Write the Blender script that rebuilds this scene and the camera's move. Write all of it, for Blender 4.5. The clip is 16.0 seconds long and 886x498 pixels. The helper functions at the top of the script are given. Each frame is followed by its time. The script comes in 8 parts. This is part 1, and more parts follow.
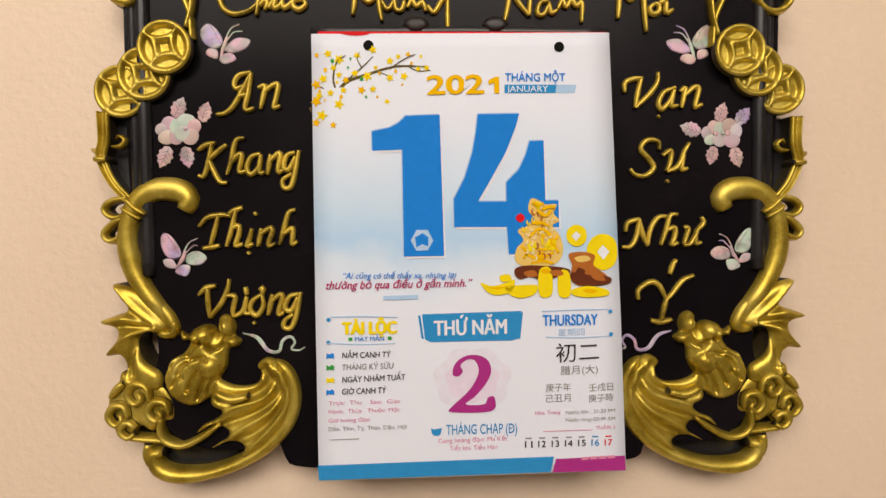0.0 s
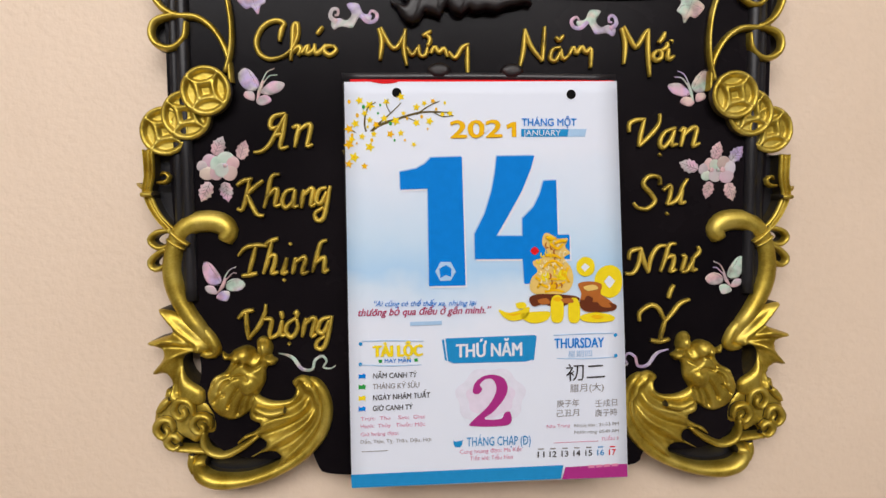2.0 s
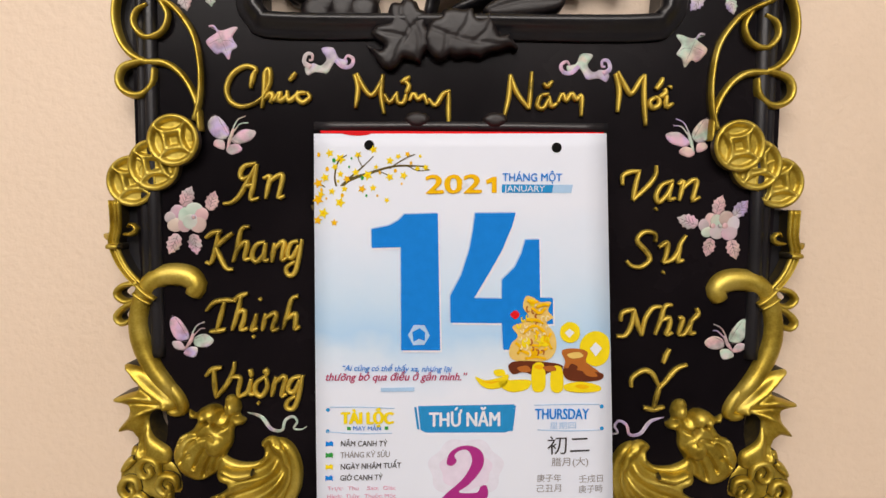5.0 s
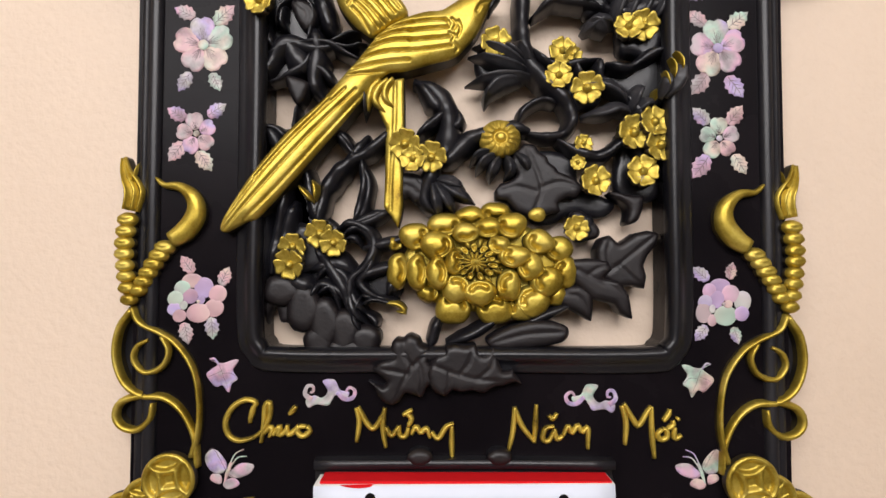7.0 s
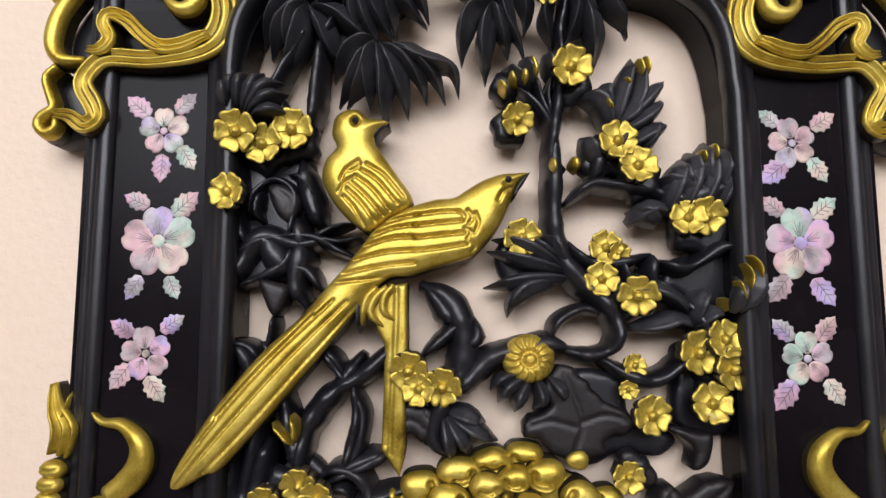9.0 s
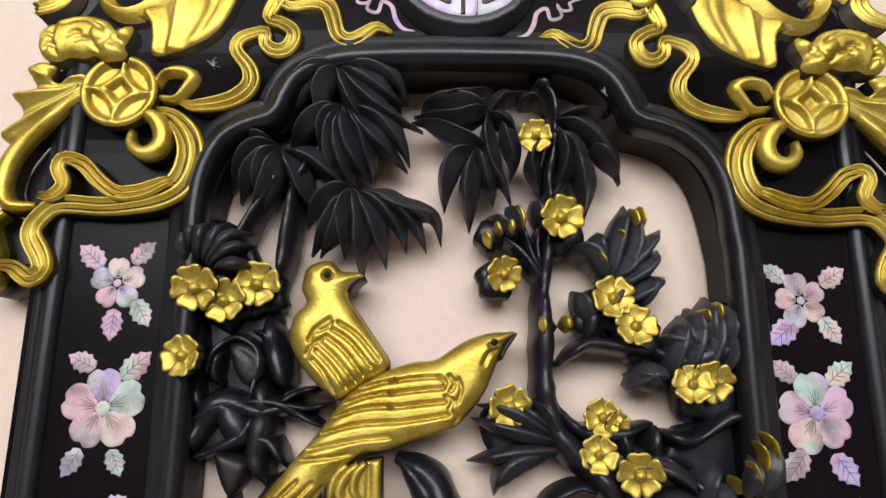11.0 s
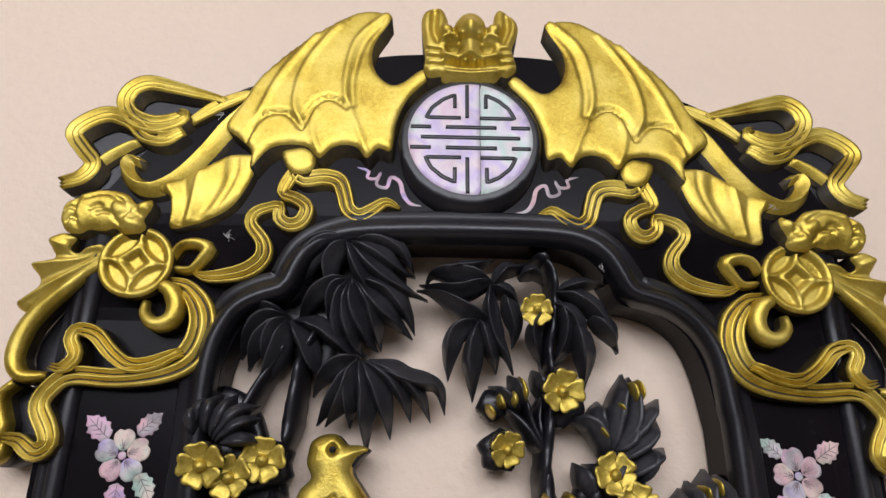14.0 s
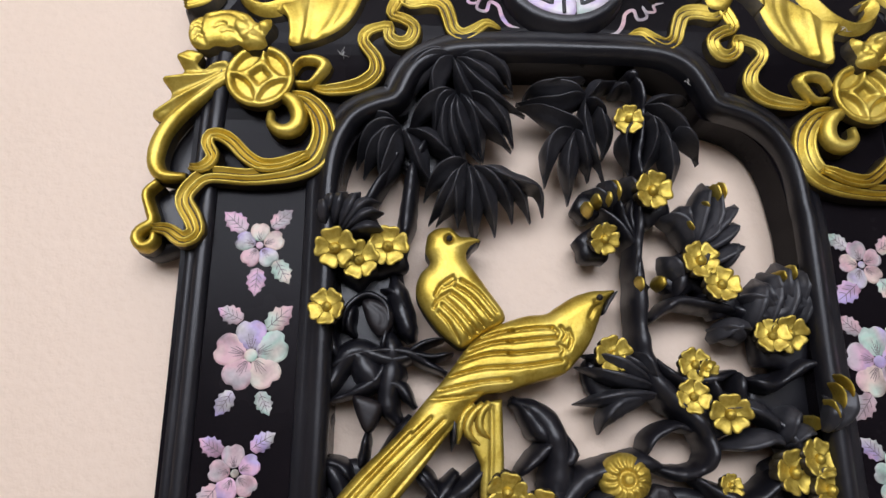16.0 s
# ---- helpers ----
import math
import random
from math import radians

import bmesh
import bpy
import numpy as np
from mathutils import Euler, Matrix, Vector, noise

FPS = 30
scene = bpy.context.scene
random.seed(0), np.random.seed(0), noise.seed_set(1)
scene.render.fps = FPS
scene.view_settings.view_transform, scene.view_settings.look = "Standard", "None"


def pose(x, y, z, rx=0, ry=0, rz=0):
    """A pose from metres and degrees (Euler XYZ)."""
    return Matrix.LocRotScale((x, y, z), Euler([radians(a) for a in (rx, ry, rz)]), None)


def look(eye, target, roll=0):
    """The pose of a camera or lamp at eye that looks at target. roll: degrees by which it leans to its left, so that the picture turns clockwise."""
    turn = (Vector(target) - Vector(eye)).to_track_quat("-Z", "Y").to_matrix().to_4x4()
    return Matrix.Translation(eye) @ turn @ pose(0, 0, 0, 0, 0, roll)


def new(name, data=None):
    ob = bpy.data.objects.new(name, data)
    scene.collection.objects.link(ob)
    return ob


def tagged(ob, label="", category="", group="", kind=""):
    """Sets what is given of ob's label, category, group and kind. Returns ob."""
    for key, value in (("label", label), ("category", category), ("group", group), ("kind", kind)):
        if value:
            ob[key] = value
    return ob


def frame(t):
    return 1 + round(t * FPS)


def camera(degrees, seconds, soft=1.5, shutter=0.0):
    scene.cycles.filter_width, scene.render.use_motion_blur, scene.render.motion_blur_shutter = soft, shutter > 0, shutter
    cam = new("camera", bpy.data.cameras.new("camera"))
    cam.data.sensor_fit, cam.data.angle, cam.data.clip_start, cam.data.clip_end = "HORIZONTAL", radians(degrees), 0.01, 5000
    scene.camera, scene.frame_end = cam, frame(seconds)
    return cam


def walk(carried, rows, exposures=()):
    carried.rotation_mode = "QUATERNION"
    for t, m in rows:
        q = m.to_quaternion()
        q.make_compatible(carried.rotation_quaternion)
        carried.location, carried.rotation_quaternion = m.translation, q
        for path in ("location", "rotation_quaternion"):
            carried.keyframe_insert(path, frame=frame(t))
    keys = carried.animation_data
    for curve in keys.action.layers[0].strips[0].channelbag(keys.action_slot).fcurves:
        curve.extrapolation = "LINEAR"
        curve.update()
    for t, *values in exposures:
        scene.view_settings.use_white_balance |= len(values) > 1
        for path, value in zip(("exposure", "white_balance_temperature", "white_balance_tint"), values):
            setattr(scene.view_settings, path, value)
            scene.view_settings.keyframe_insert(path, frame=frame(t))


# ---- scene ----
PATH = [
    (0, (-0.0248, -0.3813, 1.4068), (0.0120, 0.6173, 1.3689), -0.48),
    (0.5, (-0.0444, -0.3858, 1.4066), (0.0031, 0.6123, 1.3657), -0.62),
    (1, (-0.0521, -0.3999, 1.4084), (0.0044, 0.5973, 1.3596), -0.65),
    (1.5, (-0.0533, -0.4304, 1.4056), (0.0052, 0.5661, 1.3459), -0.56),
    (2, (-0.0451, -0.4113, 1.4365), (0.0104, 0.5849, 1.3685), -0.36),
    (2.5, (-0.0506, -0.4282, 1.4690), (-0.0042, 0.5676, 1.3892), -0.24),
    (3, (-0.0432, -0.4584, 1.4738), (-0.0018, 0.5379, 1.3982), -0.09),
    (3.2, (-0.0384, -0.4520, 1.4686), (0.0040, 0.5441, 1.3922), -0.03),
    (5.3, (-0.0086, -0.3856, 1.4694), (-0.0083, 0.6122, 1.4034), 0.36),
    (5.5, (-0.0064, -0.3872, 1.4786), (-0.0089, 0.6109, 1.4165), 0.36),
    (6, (-0.0094, -0.3842, 1.5277), (-0.0152, 0.6153, 1.4952), 0.30),
    (6.5, (-0.0134, -0.3772, 1.5859), (-0.0170, 0.6228, 1.5891), 0.19),
    (7, (-0.0142, -0.3786, 1.6162), (-0.0109, 0.6206, 1.6569), 0.11),
    (7.5, (-0.0169, -0.3566, 1.6443), (-0.0150, 0.6411, 1.7116), 0.03),
    (8, (-0.0165, -0.3296, 1.6750), (-0.0159, 0.6666, 1.7614), -0.08),
    (8.5, (-0.0181, -0.3130, 1.6970), (-0.0198, 0.6816, 1.8006), -0.04),
    (9, (-0.0180, -0.3099, 1.7110), (-0.0225, 0.6838, 1.8229), 0.04),
    (9.5, (-0.0204, -0.2961, 1.7217), (-0.0255, 0.6961, 1.8460), 0.19),
    (10, (-0.0130, -0.2857, 1.7354), (-0.0141, 0.7038, 1.8803), 0.23),
    (10.2, (-0.0119, -0.2901, 1.7433), (-0.0121, 0.6981, 1.8964), 0.25),
    (12.3, (-0.0166, -0.2911, 1.7656), (0.0075, 0.6590, 2.0766), 0.01),
    (12.5, (-0.0161, -0.2921, 1.7767), (0.0061, 0.6608, 2.0792), 0.06),
    (13, (-0.0149, -0.3101, 1.7966), (0.0055, 0.6420, 2.1018), 0.44),
    (13.5, (-0.0081, -0.3143, 1.7911), (0.0166, 0.6306, 2.1176), 0.60),
    (14, (-0.0210, -0.3111, 1.7925), (0.0041, 0.6305, 2.1284), 0.49),
    (14.5, (-0.0292, -0.3048, 1.7916), (-0.0059, 0.6376, 2.1253), 0.54),
    (15, (-0.0352, -0.3048, 1.7790), (-0.0107, 0.6436, 2.0952), 0.54),
    (15.5, (-0.0360, -0.3077, 1.7482), (-0.0072, 0.6513, 2.0302), 0.40),
    (16, (-0.0728, -0.3170, 1.7212), (-0.0388, 0.6498, 1.9743), 0.21),
]
cam = camera(70.0, 16.0)
walk(cam, [(t, look(eye, target, roll)) for t, eye, target, roll in PATH],
     exposures=[(0.0, -0.13, 7750, 14), (1.0, -0.13, 7600, 14), (1.5, -0.12, 7050, 12), (2.0, -0.12, 6700, 12), (3.2, -0.08, 6800, 12), (5.5, -0.09, 7200, 14), (6.5, -0.06, 7050, 14), (7.5, -0.02, 6350, 13), (10.0, 0.0, 6200, 13), (12.5, -0.31, 6150, 15), (13.0, -0.37, 6100, 14), (14.5, -0.38, 6050, 14), (16.0, -0.20, 5950, 14)])

# ---- light: daylight from a wide added window behind the viewer, to the left ----
world = bpy.data.worlds.new("world")
scene.world = world
world.use_nodes = True
sky = world.node_tree.nodes.new("ShaderNodeTexSky")
sky.sky_type = "NISHITA"
sky.sun_disc = False
sky.sun_elevation, sky.sun_rotation = radians(48), radians(160)
world.node_tree.links.new(sky.outputs[0], world.node_tree.nodes["Background"].inputs[0])
world.node_tree.nodes["Background"].inputs[1].default_value = 0.12

sun = new("sun", bpy.data.lights.new("sun", "SUN"))
sun.data.energy, sun.data.angle, sun.data.color = 2.5, radians(0.5), (1.0, 0.95, 0.88)
sun.matrix_world = look((3, 6, 8), (0, 0, 1))

# no window is in view; this lamp and its opening are added
added_window_lamp = new("added_window_light", bpy.data.lights.new("added_window_light", "AREA"))
added_window_lamp.data.shape, added_window_lamp.data.size, added_window_lamp.data.size_y = "RECTANGLE", 2.2, 0.72
added_window_lamp.data.energy, added_window_lamp.data.color = 46.0, (1.0, 0.985, 0.965)
added_window_lamp.matrix_world = look((-0.22, -1.94, 2.46), (-0.1, 0, 1.6))


# ---- materials ----
def shader(name):
    m = bpy.data.materials.new(name)
    m.use_nodes = True
    return m, m.node_tree.nodes, m.node_tree.links, m.node_tree.nodes["Principled BSDF"]


def coords(nodes, links, scale, source="Object"):
    tc = nodes.new("ShaderNodeTexCoord")
    mp = nodes.new("ShaderNodeMapping")
    mp.inputs["Scale"].default_value = (scale, scale, scale)
    links.new(tc.outputs[source], mp.inputs[0])
    return mp.outputs[0]


def noise_node(nodes, links, vec, scale, detail=4, rough=0.55):
    n = nodes.new("ShaderNodeTexNoise")
    n.inputs["Scale"].default_value, n.inputs["Detail"].default_value, n.inputs["Roughness"].default_value = scale, detail, rough
    links.new(vec, n.inputs["Vector"])
    return n.outputs["Fac"]


def ramp(nodes, links, fac, stops):
    r = nodes.new("ShaderNodeValToRGB")
    while len(r.color_ramp.elements) < len(stops):
        r.color_ramp.elements.new(0.5)
    for e, (p, c) in zip(r.color_ramp.elements, stops):
        e.position, e.color = p, (*c, 1)
    links.new(fac, r.inputs[0])
    return r.outputs["Color"]


def grey(nodes, links, fac, lo, hi, a=0.3, b=0.7):
    return ramp(nodes, links, fac, [(a, (lo, lo, lo)), (b, (hi, hi, hi))])


def relief(nodes, links, bsdf, height, strength, dist):
    b = nodes.new("ShaderNodeBump")
    b.inputs["Strength"].default_value, b.inputs["Distance"].default_value = strength, dist
    links.new(height, b.inputs["Height"])
    links.new(b.outputs[0], bsdf.inputs["Normal"])


def painted(name, stops, rough, metal=0.0, big=18, fine=400, bump=0.25, dist=0.0004, shine=0.5, unit=1.0):
    """Paint or lacquer with blotches, fine grain, and gloss that varies."""
    m, n, l, b = shader(name)
    v = coords(n, l, unit)
    blot = noise_node(n, l, v, big, 5)
    grain = noise_node(n, l, v, fine, 3)
    mix = n.new("ShaderNodeMath")
    mix.operation = "MULTIPLY_ADD"
    l.new(grain, mix.inputs[0])
    mix.inputs[1].default_value = 0.3
    l.new(blot, mix.inputs[2])
    l.new(ramp(n, l, mix.outputs[0], stops), b.inputs["Base Color"])
    l.new(grey(n, l, blot, rough[0], rough[1]), b.inputs["Roughness"])
    b.inputs["Metallic"].default_value = metal
    b.inputs["Specular IOR Level"].default_value = shine
    relief(n, l, b, grain, bump, dist)
    return m


GOLD_TONES = [(0.34, (0.13, 0.075, 0.008)), (0.46, (0.36, 0.240, 0.027)), (0.62, (0.51, 0.372, 0.054)), (0.85, (0.66, 0.515, 0.115))]
GOLD = painted("gold_paint", GOLD_TONES, (0.33, 0.50), 0.78, 55, 800, 0.45, 0.0003)
# the same paint on pieces whose own unit is about a centimetre
PETAL_GOLD = painted("gold_paint_on_petals", GOLD_TONES, (0.34, 0.52), 0.78, 90, 800, 0.45, 0.0003, unit=0.012)
OLD_GOLD = painted("gold_over_black", [(0.38, (0.05, 0.036, 0.012)), (0.54, (0.44, 0.31, 0.045)), (0.70, (0.66, 0.48, 0.08))],
                   (0.34, 0.55), 0.6, 60, 700, 0.30, 0.0003)
BLACK = painted("black_lacquer", [(0.35, (0.0062, 0.0060, 0.0082)), (0.6, (0.0084, 0.0082, 0.0110)), (0.8, (0.015, 0.0140, 0.0170))],
                (0.27, 0.42), 0.0, 14, 500, 0.22, 0.0003, 0.46)
# lighter copy of the black; the sheen on leaf tops is in its colour
LIT_BLACK = painted("lit_black_lacquer", [(0.35, (0.014, 0.0138, 0.0165)), (0.6, (0.023, 0.0226, 0.0265)), (0.8, (0.040, 0.0385, 0.043))],
                (0.34, 0.50), 0.0, 40, 500, 0.25, 0.0003, 0.5)
MAROON = painted("dark_brown_lacquer", [(0.35, (0.0065, 0.0050, 0.0060)), (0.8, (0.013, 0.0095, 0.0105))], (0.38, 0.54), 0.0, 45, 500, 0.35, 0.0004, 0.42)
FIELD = painted("black_satin_board", [(0.3, (0.0042, 0.0033, 0.0044)), (0.6, (0.0056, 0.0044, 0.0058)), (0.85, (0.0095, 0.0072, 0.009))],
                (0.20, 0.30), 0.0, 11, 900, 0.15, 0.0002, 0.07)
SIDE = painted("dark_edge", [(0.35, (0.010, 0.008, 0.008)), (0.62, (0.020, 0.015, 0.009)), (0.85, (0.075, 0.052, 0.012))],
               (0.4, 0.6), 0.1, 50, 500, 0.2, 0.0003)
WALL = painted("wall_paint", [(0.3, (0.74, 0.585, 0.452)), (0.55, (0.785, 0.625, 0.490)), (0.8, (0.82, 0.66, 0.525))],
               (0.5, 0.65), 0.0, 3, 190, 0.7, 0.0009)
# unseen walls, grey so that the black lacquer reflects little
ROOM = painted("room_paint", [(0.3, (0.24, 0.225, 0.21)), (0.7, (0.30, 0.28, 0.26))], (0.6, 0.8), 0.0, 3, 200, 0.2, 0.0005)
# unseen ceiling, white so that it throws light on upward faces
CEILING = painted("ceiling_paint", [(0.3, (0.76, 0.75, 0.73)), (0.7, (0.80, 0.79, 0.77))], (0.6, 0.8), 0.0, 3, 200, 0.2, 0.0005)
TILE = painted("floor_tile", [(0.3, (0.42, 0.38, 0.33)), (0.7, (0.5, 0.46, 0.40))], (0.2, 0.3), 0.0, 5, 90, 0.05, 0.0005)


def pearl(name, stops, spread, cycle, dull=0.42):
    """Mother-of-pearl: satin patches of pink, green, lilac and silver that run into each other and differ from piece to piece."""
    m, n, l, b = shader(name)
    v = coords(n, l, 1.0)
    info = n.new("ShaderNodeObjectInfo")
    far_off = n.new("ShaderNodeMath")
    far_off.operation = "MULTIPLY"
    l.new(info.outputs["Random"], far_off.inputs[0])
    far_off.inputs[1].default_value = 9.0
    shift = n.new("ShaderNodeVectorMath")
    shift.operation = "ADD"
    l.new(v, shift.inputs[0])
    l.new(far_off.outputs[0], shift.inputs[1])
    cloud = noise_node(n, l, shift.outputs[0], cycle, 2, 0.45)
    wide = n.new("ShaderNodeMath")
    wide.operation = "MULTIPLY_ADD"
    l.new(cloud, wide.inputs[0])
    wide.inputs[1].default_value = spread
    l.new(far_off.outputs[0], wide.inputs[2])
    fold = n.new("ShaderNodeMath")
    fold.operation = "FRACT"
    l.new(wide.outputs[0], fold.inputs[0])
    sheen = noise_node(n, l, shift.outputs[0], cycle * 1.7, 3)
    shade = n.new("ShaderNodeMix")
    shade.data_type, shade.blend_type = "RGBA", "MULTIPLY"
    shade.inputs["Factor"].default_value = 1.0
    l.new(ramp(n, l, fold.outputs[0], stops), shade.inputs["A"])
    l.new(grey(n, l, sheen, dull, 1.0, 0.28, 0.56), shade.inputs["B"])
    l.new(shade.outputs["Result"], b.inputs["Base Color"])
    b.inputs["Roughness"].default_value = 0.36
    b.inputs["Specular IOR Level"].default_value = 0.35
    relief(n, l, b, sheen, 0.12, 0.0004)
    return m


PEARL = pearl("mother_of_pearl", [(0.0, (0.68, 0.42, 0.46)), (0.16, (0.72, 0.58, 0.50)), (0.30, (0.47, 0.64, 0.54)), (0.42, (0.62, 0.58, 0.57)), (0.56, (0.50, 0.40, 0.68)), (0.70, (0.72, 0.44, 0.57)), (0.84, (0.50, 0.46, 0.47)), (1.0, (0.68, 0.42, 0.46))], 1.1, 75)
PALE_PEARL = pearl("pale_mother_of_pearl", [(0.0, (0.76, 0.56, 0.66)), (0.2, (0.82, 0.76, 0.77)), (0.38, (0.64, 0.77, 0.71)), (0.55, (0.80, 0.75, 0.80)), (0.72, (0.66, 0.54, 0.79)), (0.88, (0.82, 0.70, 0.73)), (1.0, (0.76, 0.56, 0.66))], 1.5, 55, 0.8)
LINE = painted("engraved_line", [(0.3, (0.10, 0.07, 0.08)), (0.7, (0.15, 0.11, 0.12))], (0.5, 0.6), 0.0, 30, 300, 0.0)


def ink(name, colour, rough=0.6):
    m, n, l, b = shader(name)
    v = coords(n, l, 1.0)
    lo = tuple(c * 0.93 for c in colour)
    l.new(ramp(n, l, noise_node(n, l, v, 220, 3), [(0.3, lo), (0.7, colour)]), b.inputs["Base Color"])
    b.inputs["Roughness"].default_value = rough
    b.inputs["Specular IOR Level"].default_value = 0.04
    return m


PAPER_EDGE = painted("paper_edge", [(0.3, (0.62, 0.60, 0.57)), (0.7, (0.78, 0.77, 0.74))], (0.6, 0.8), 0.0, 40, 900, 0.4, 0.0003)
BLUE = ink("blue_ink", (0.0, 0.215, 0.70))
MID_BLUE = ink("sky_blue_ink", (0.015, 0.27, 0.60))
PALE_BLUE = ink("pale_blue_ink", (0.40, 0.60, 0.84))
MAGENTA = ink("magenta_ink", (0.42, 0.035, 0.24))
CRIMSON = ink("crimson_ink", (0.45, 0.03, 0.12))
PINK = ink("pink_ink", (0.72, 0.25, 0.40))
PRINT_BLACK = ink("black_ink", (0.045, 0.04, 0.045))
PRINT_GREY = ink("grey_ink", (0.30, 0.28, 0.28))
YELLOW = ink("yellow_ink", (0.88, 0.68, 0.02))
BLUSH = ink("blush_ink", (0.76, 0.68, 0.83))
PALE_BLUSH = ink("pale_blush_ink", (0.755, 0.755, 0.88))
AMBER = ink("amber_ink", (0.86, 0.48, 0.01))
TAN = ink("tan_ink", (0.80, 0.55, 0.16))
CREAM = ink("cream_ink", (0.86, 0.72, 0.40))
BROWN = ink("brown_ink", (0.14, 0.035, 0.015))
RUST = ink("rust_ink", (0.45, 0.14, 0.03))
GREEN = ink("green_ink", (0.03, 0.33, 0.07))
TWIG = ink("twig_ink", (0.12, 0.09, 0.03))
RED = ink("red_ink", (0.72, 0.015, 0.02), 0.4)
WHITE_INK = ink("white_ink", (0.76, 0.80, 0.89))
HOLE = ink("hole_black", (0.006, 0.006, 0.006))


def page_material():
    """White paper with a printed blue wash that is strongest half way down."""
    m, n, l, b = shader("printed_page")
    tc = n.new("ShaderNodeTexCoord")
    sep = n.new("ShaderNodeSeparateXYZ")
    l.new(tc.outputs["Object"], sep.inputs[0])
    v = coords(n, l, 1.0)
    cloud = noise_node(n, l, v, 16, 4)
    add = n.new("ShaderNodeMath")
    add.operation = "MULTIPLY_ADD"
    l.new(cloud, add.inputs[0])
    add.inputs[1].default_value = 0.05
    l.new(sep.outputs["Z"], add.inputs[2])
    mr = n.new("ShaderNodeMapRange")
    mr.inputs["From Min"].default_value, mr.inputs["From Max"].default_value = 1.28 + 0.025, 1.51 + 0.025
    l.new(add.outputs[0], mr.inputs["Value"])
    white, wash = (0.745, 0.795, 0.91), (0.42, 0.64, 0.88)
    l.new(ramp(n, l, mr.outputs[0], [(0.0, white), (0.37, white), (0.455, (0.61, 0.74, 0.89)), (0.50, wash), (0.60, (0.56, 0.72, 0.89)), (0.80, white)]), b.inputs["Base Color"])
    b.inputs["Roughness"].default_value = 0.5
    b.inputs["Specular IOR Level"].default_value = 0.2
    relief(n, l, b, noise_node(n, l, v, 60, 3), 0.08, 0.0006)
    return m


PAGE = page_material()

# ---- geometry helpers: x and z in millimetres on the plaque, d in millimetres off the wall ----
MM, Z0 = 0.001, 1.5


def swell(x, z, d):
    """The board swells by 12 mm towards the crown; what stands on it follows, the high carving least."""
    t = min(1.0, max(0.0, (z - 355) / 65))
    up = 12 * t * t * (3 - 2 * t) * (max(0.0, d) / 22 if d < 22 else max(0.0, 1 - (d - 22) / 20))
    k = (314 - d - up) / (314 - d)
    return -11 + (x + 11) * k, 292 + (z - 292) * k, d + up


def xyz(x, z, d):
    x, z, d = swell(x, z, d)
    return (x * MM, -d * MM, Z0 + z * MM)


def part(name, me, material, parent, label=""):
    ob = new(name, me)
    if not me.materials:
        for mt in material if isinstance(material, (list, tuple)) else [material]:
            me.materials.append(mt)
    ob.parent = parent
    return tagged(ob, label)


def mesh(name, verts, faces, smooth=True, slots=None):
    me = bpy.data.meshes.new(name)
    me.from_pydata([tuple(map(float, v)) for v in verts], [], faces)
    me.polygons.foreach_set("use_smooth", [smooth] * len(faces))
    if slots is not None:
        me.polygons.foreach_set("material_index", slots)
    me.update()
    return me


def curve(pts, n=7, closed=False):
    """A smooth line (centripetal-like Catmull-Rom) through the points."""
    p = np.array(pts, float)
    if len(p) < 3:
        return np.array([p[0] + (p[-1] - p[0]) * k / n for k in range(n + 1)])
    q = np.vstack([p[-1:], p, p[:2]]) if closed else np.vstack([2 * p[:1] - p[1:2], p, 2 * p[-1:] - p[-2:-1]])
    out = []
    for i in range(len(p) if closed else len(p) - 1):
        a, b, c, d = q[i:i + 4]
        for k in range(n):
            t = k / n
            out.append(0.5 * (2 * b + (c - a) * t + (2 * a - 5 * b + 4 * c - d) * t * t + (3 * b - a - 3 * c + d) * t ** 3))
    if not closed:
        out.append(p[-1])
    return np.array(out)


def evenly(line, step, closed=False):
    p = np.vstack([line, line[:1]]) if closed else line
    s = np.r_[0, np.cumsum(np.hypot(*np.diff(p, axis=0).T))]
    n = max(3, int(s[-1] / step))
    u = np.linspace(0, s[-1], n + 1)[: n if closed else n + 1]
    return np.stack([np.interp(u, s, p[:, 0]), np.interp(u, s, p[:, 1])], -1)


def far(points, line):
    """The distance of points from a broken line."""
    a, b = line[:-1], line[1:]
    best = np.full(len(points), 1e9)
    for p, q in zip(a, b):
        e = q - p
        t = np.clip(((points - p) @ e) / max(e @ e, 1e-9), 0, 1)
        best = np.minimum(best, np.hypot(*(points - p - t[:, None] * e).T))
    return best


def inside(points, poly):
    x, y = points.T
    hit = np.zeros(len(points), bool)
    for (x0, y0), (x1, y1) in zip(poly, np.roll(poly, -1, 0)):
        if y0 != y1:
            hit ^= ((y0 > y) != (y1 > y)) & (x < (x1 - x0) * (y - y0) / (y1 - y0) + x0)
    return hit


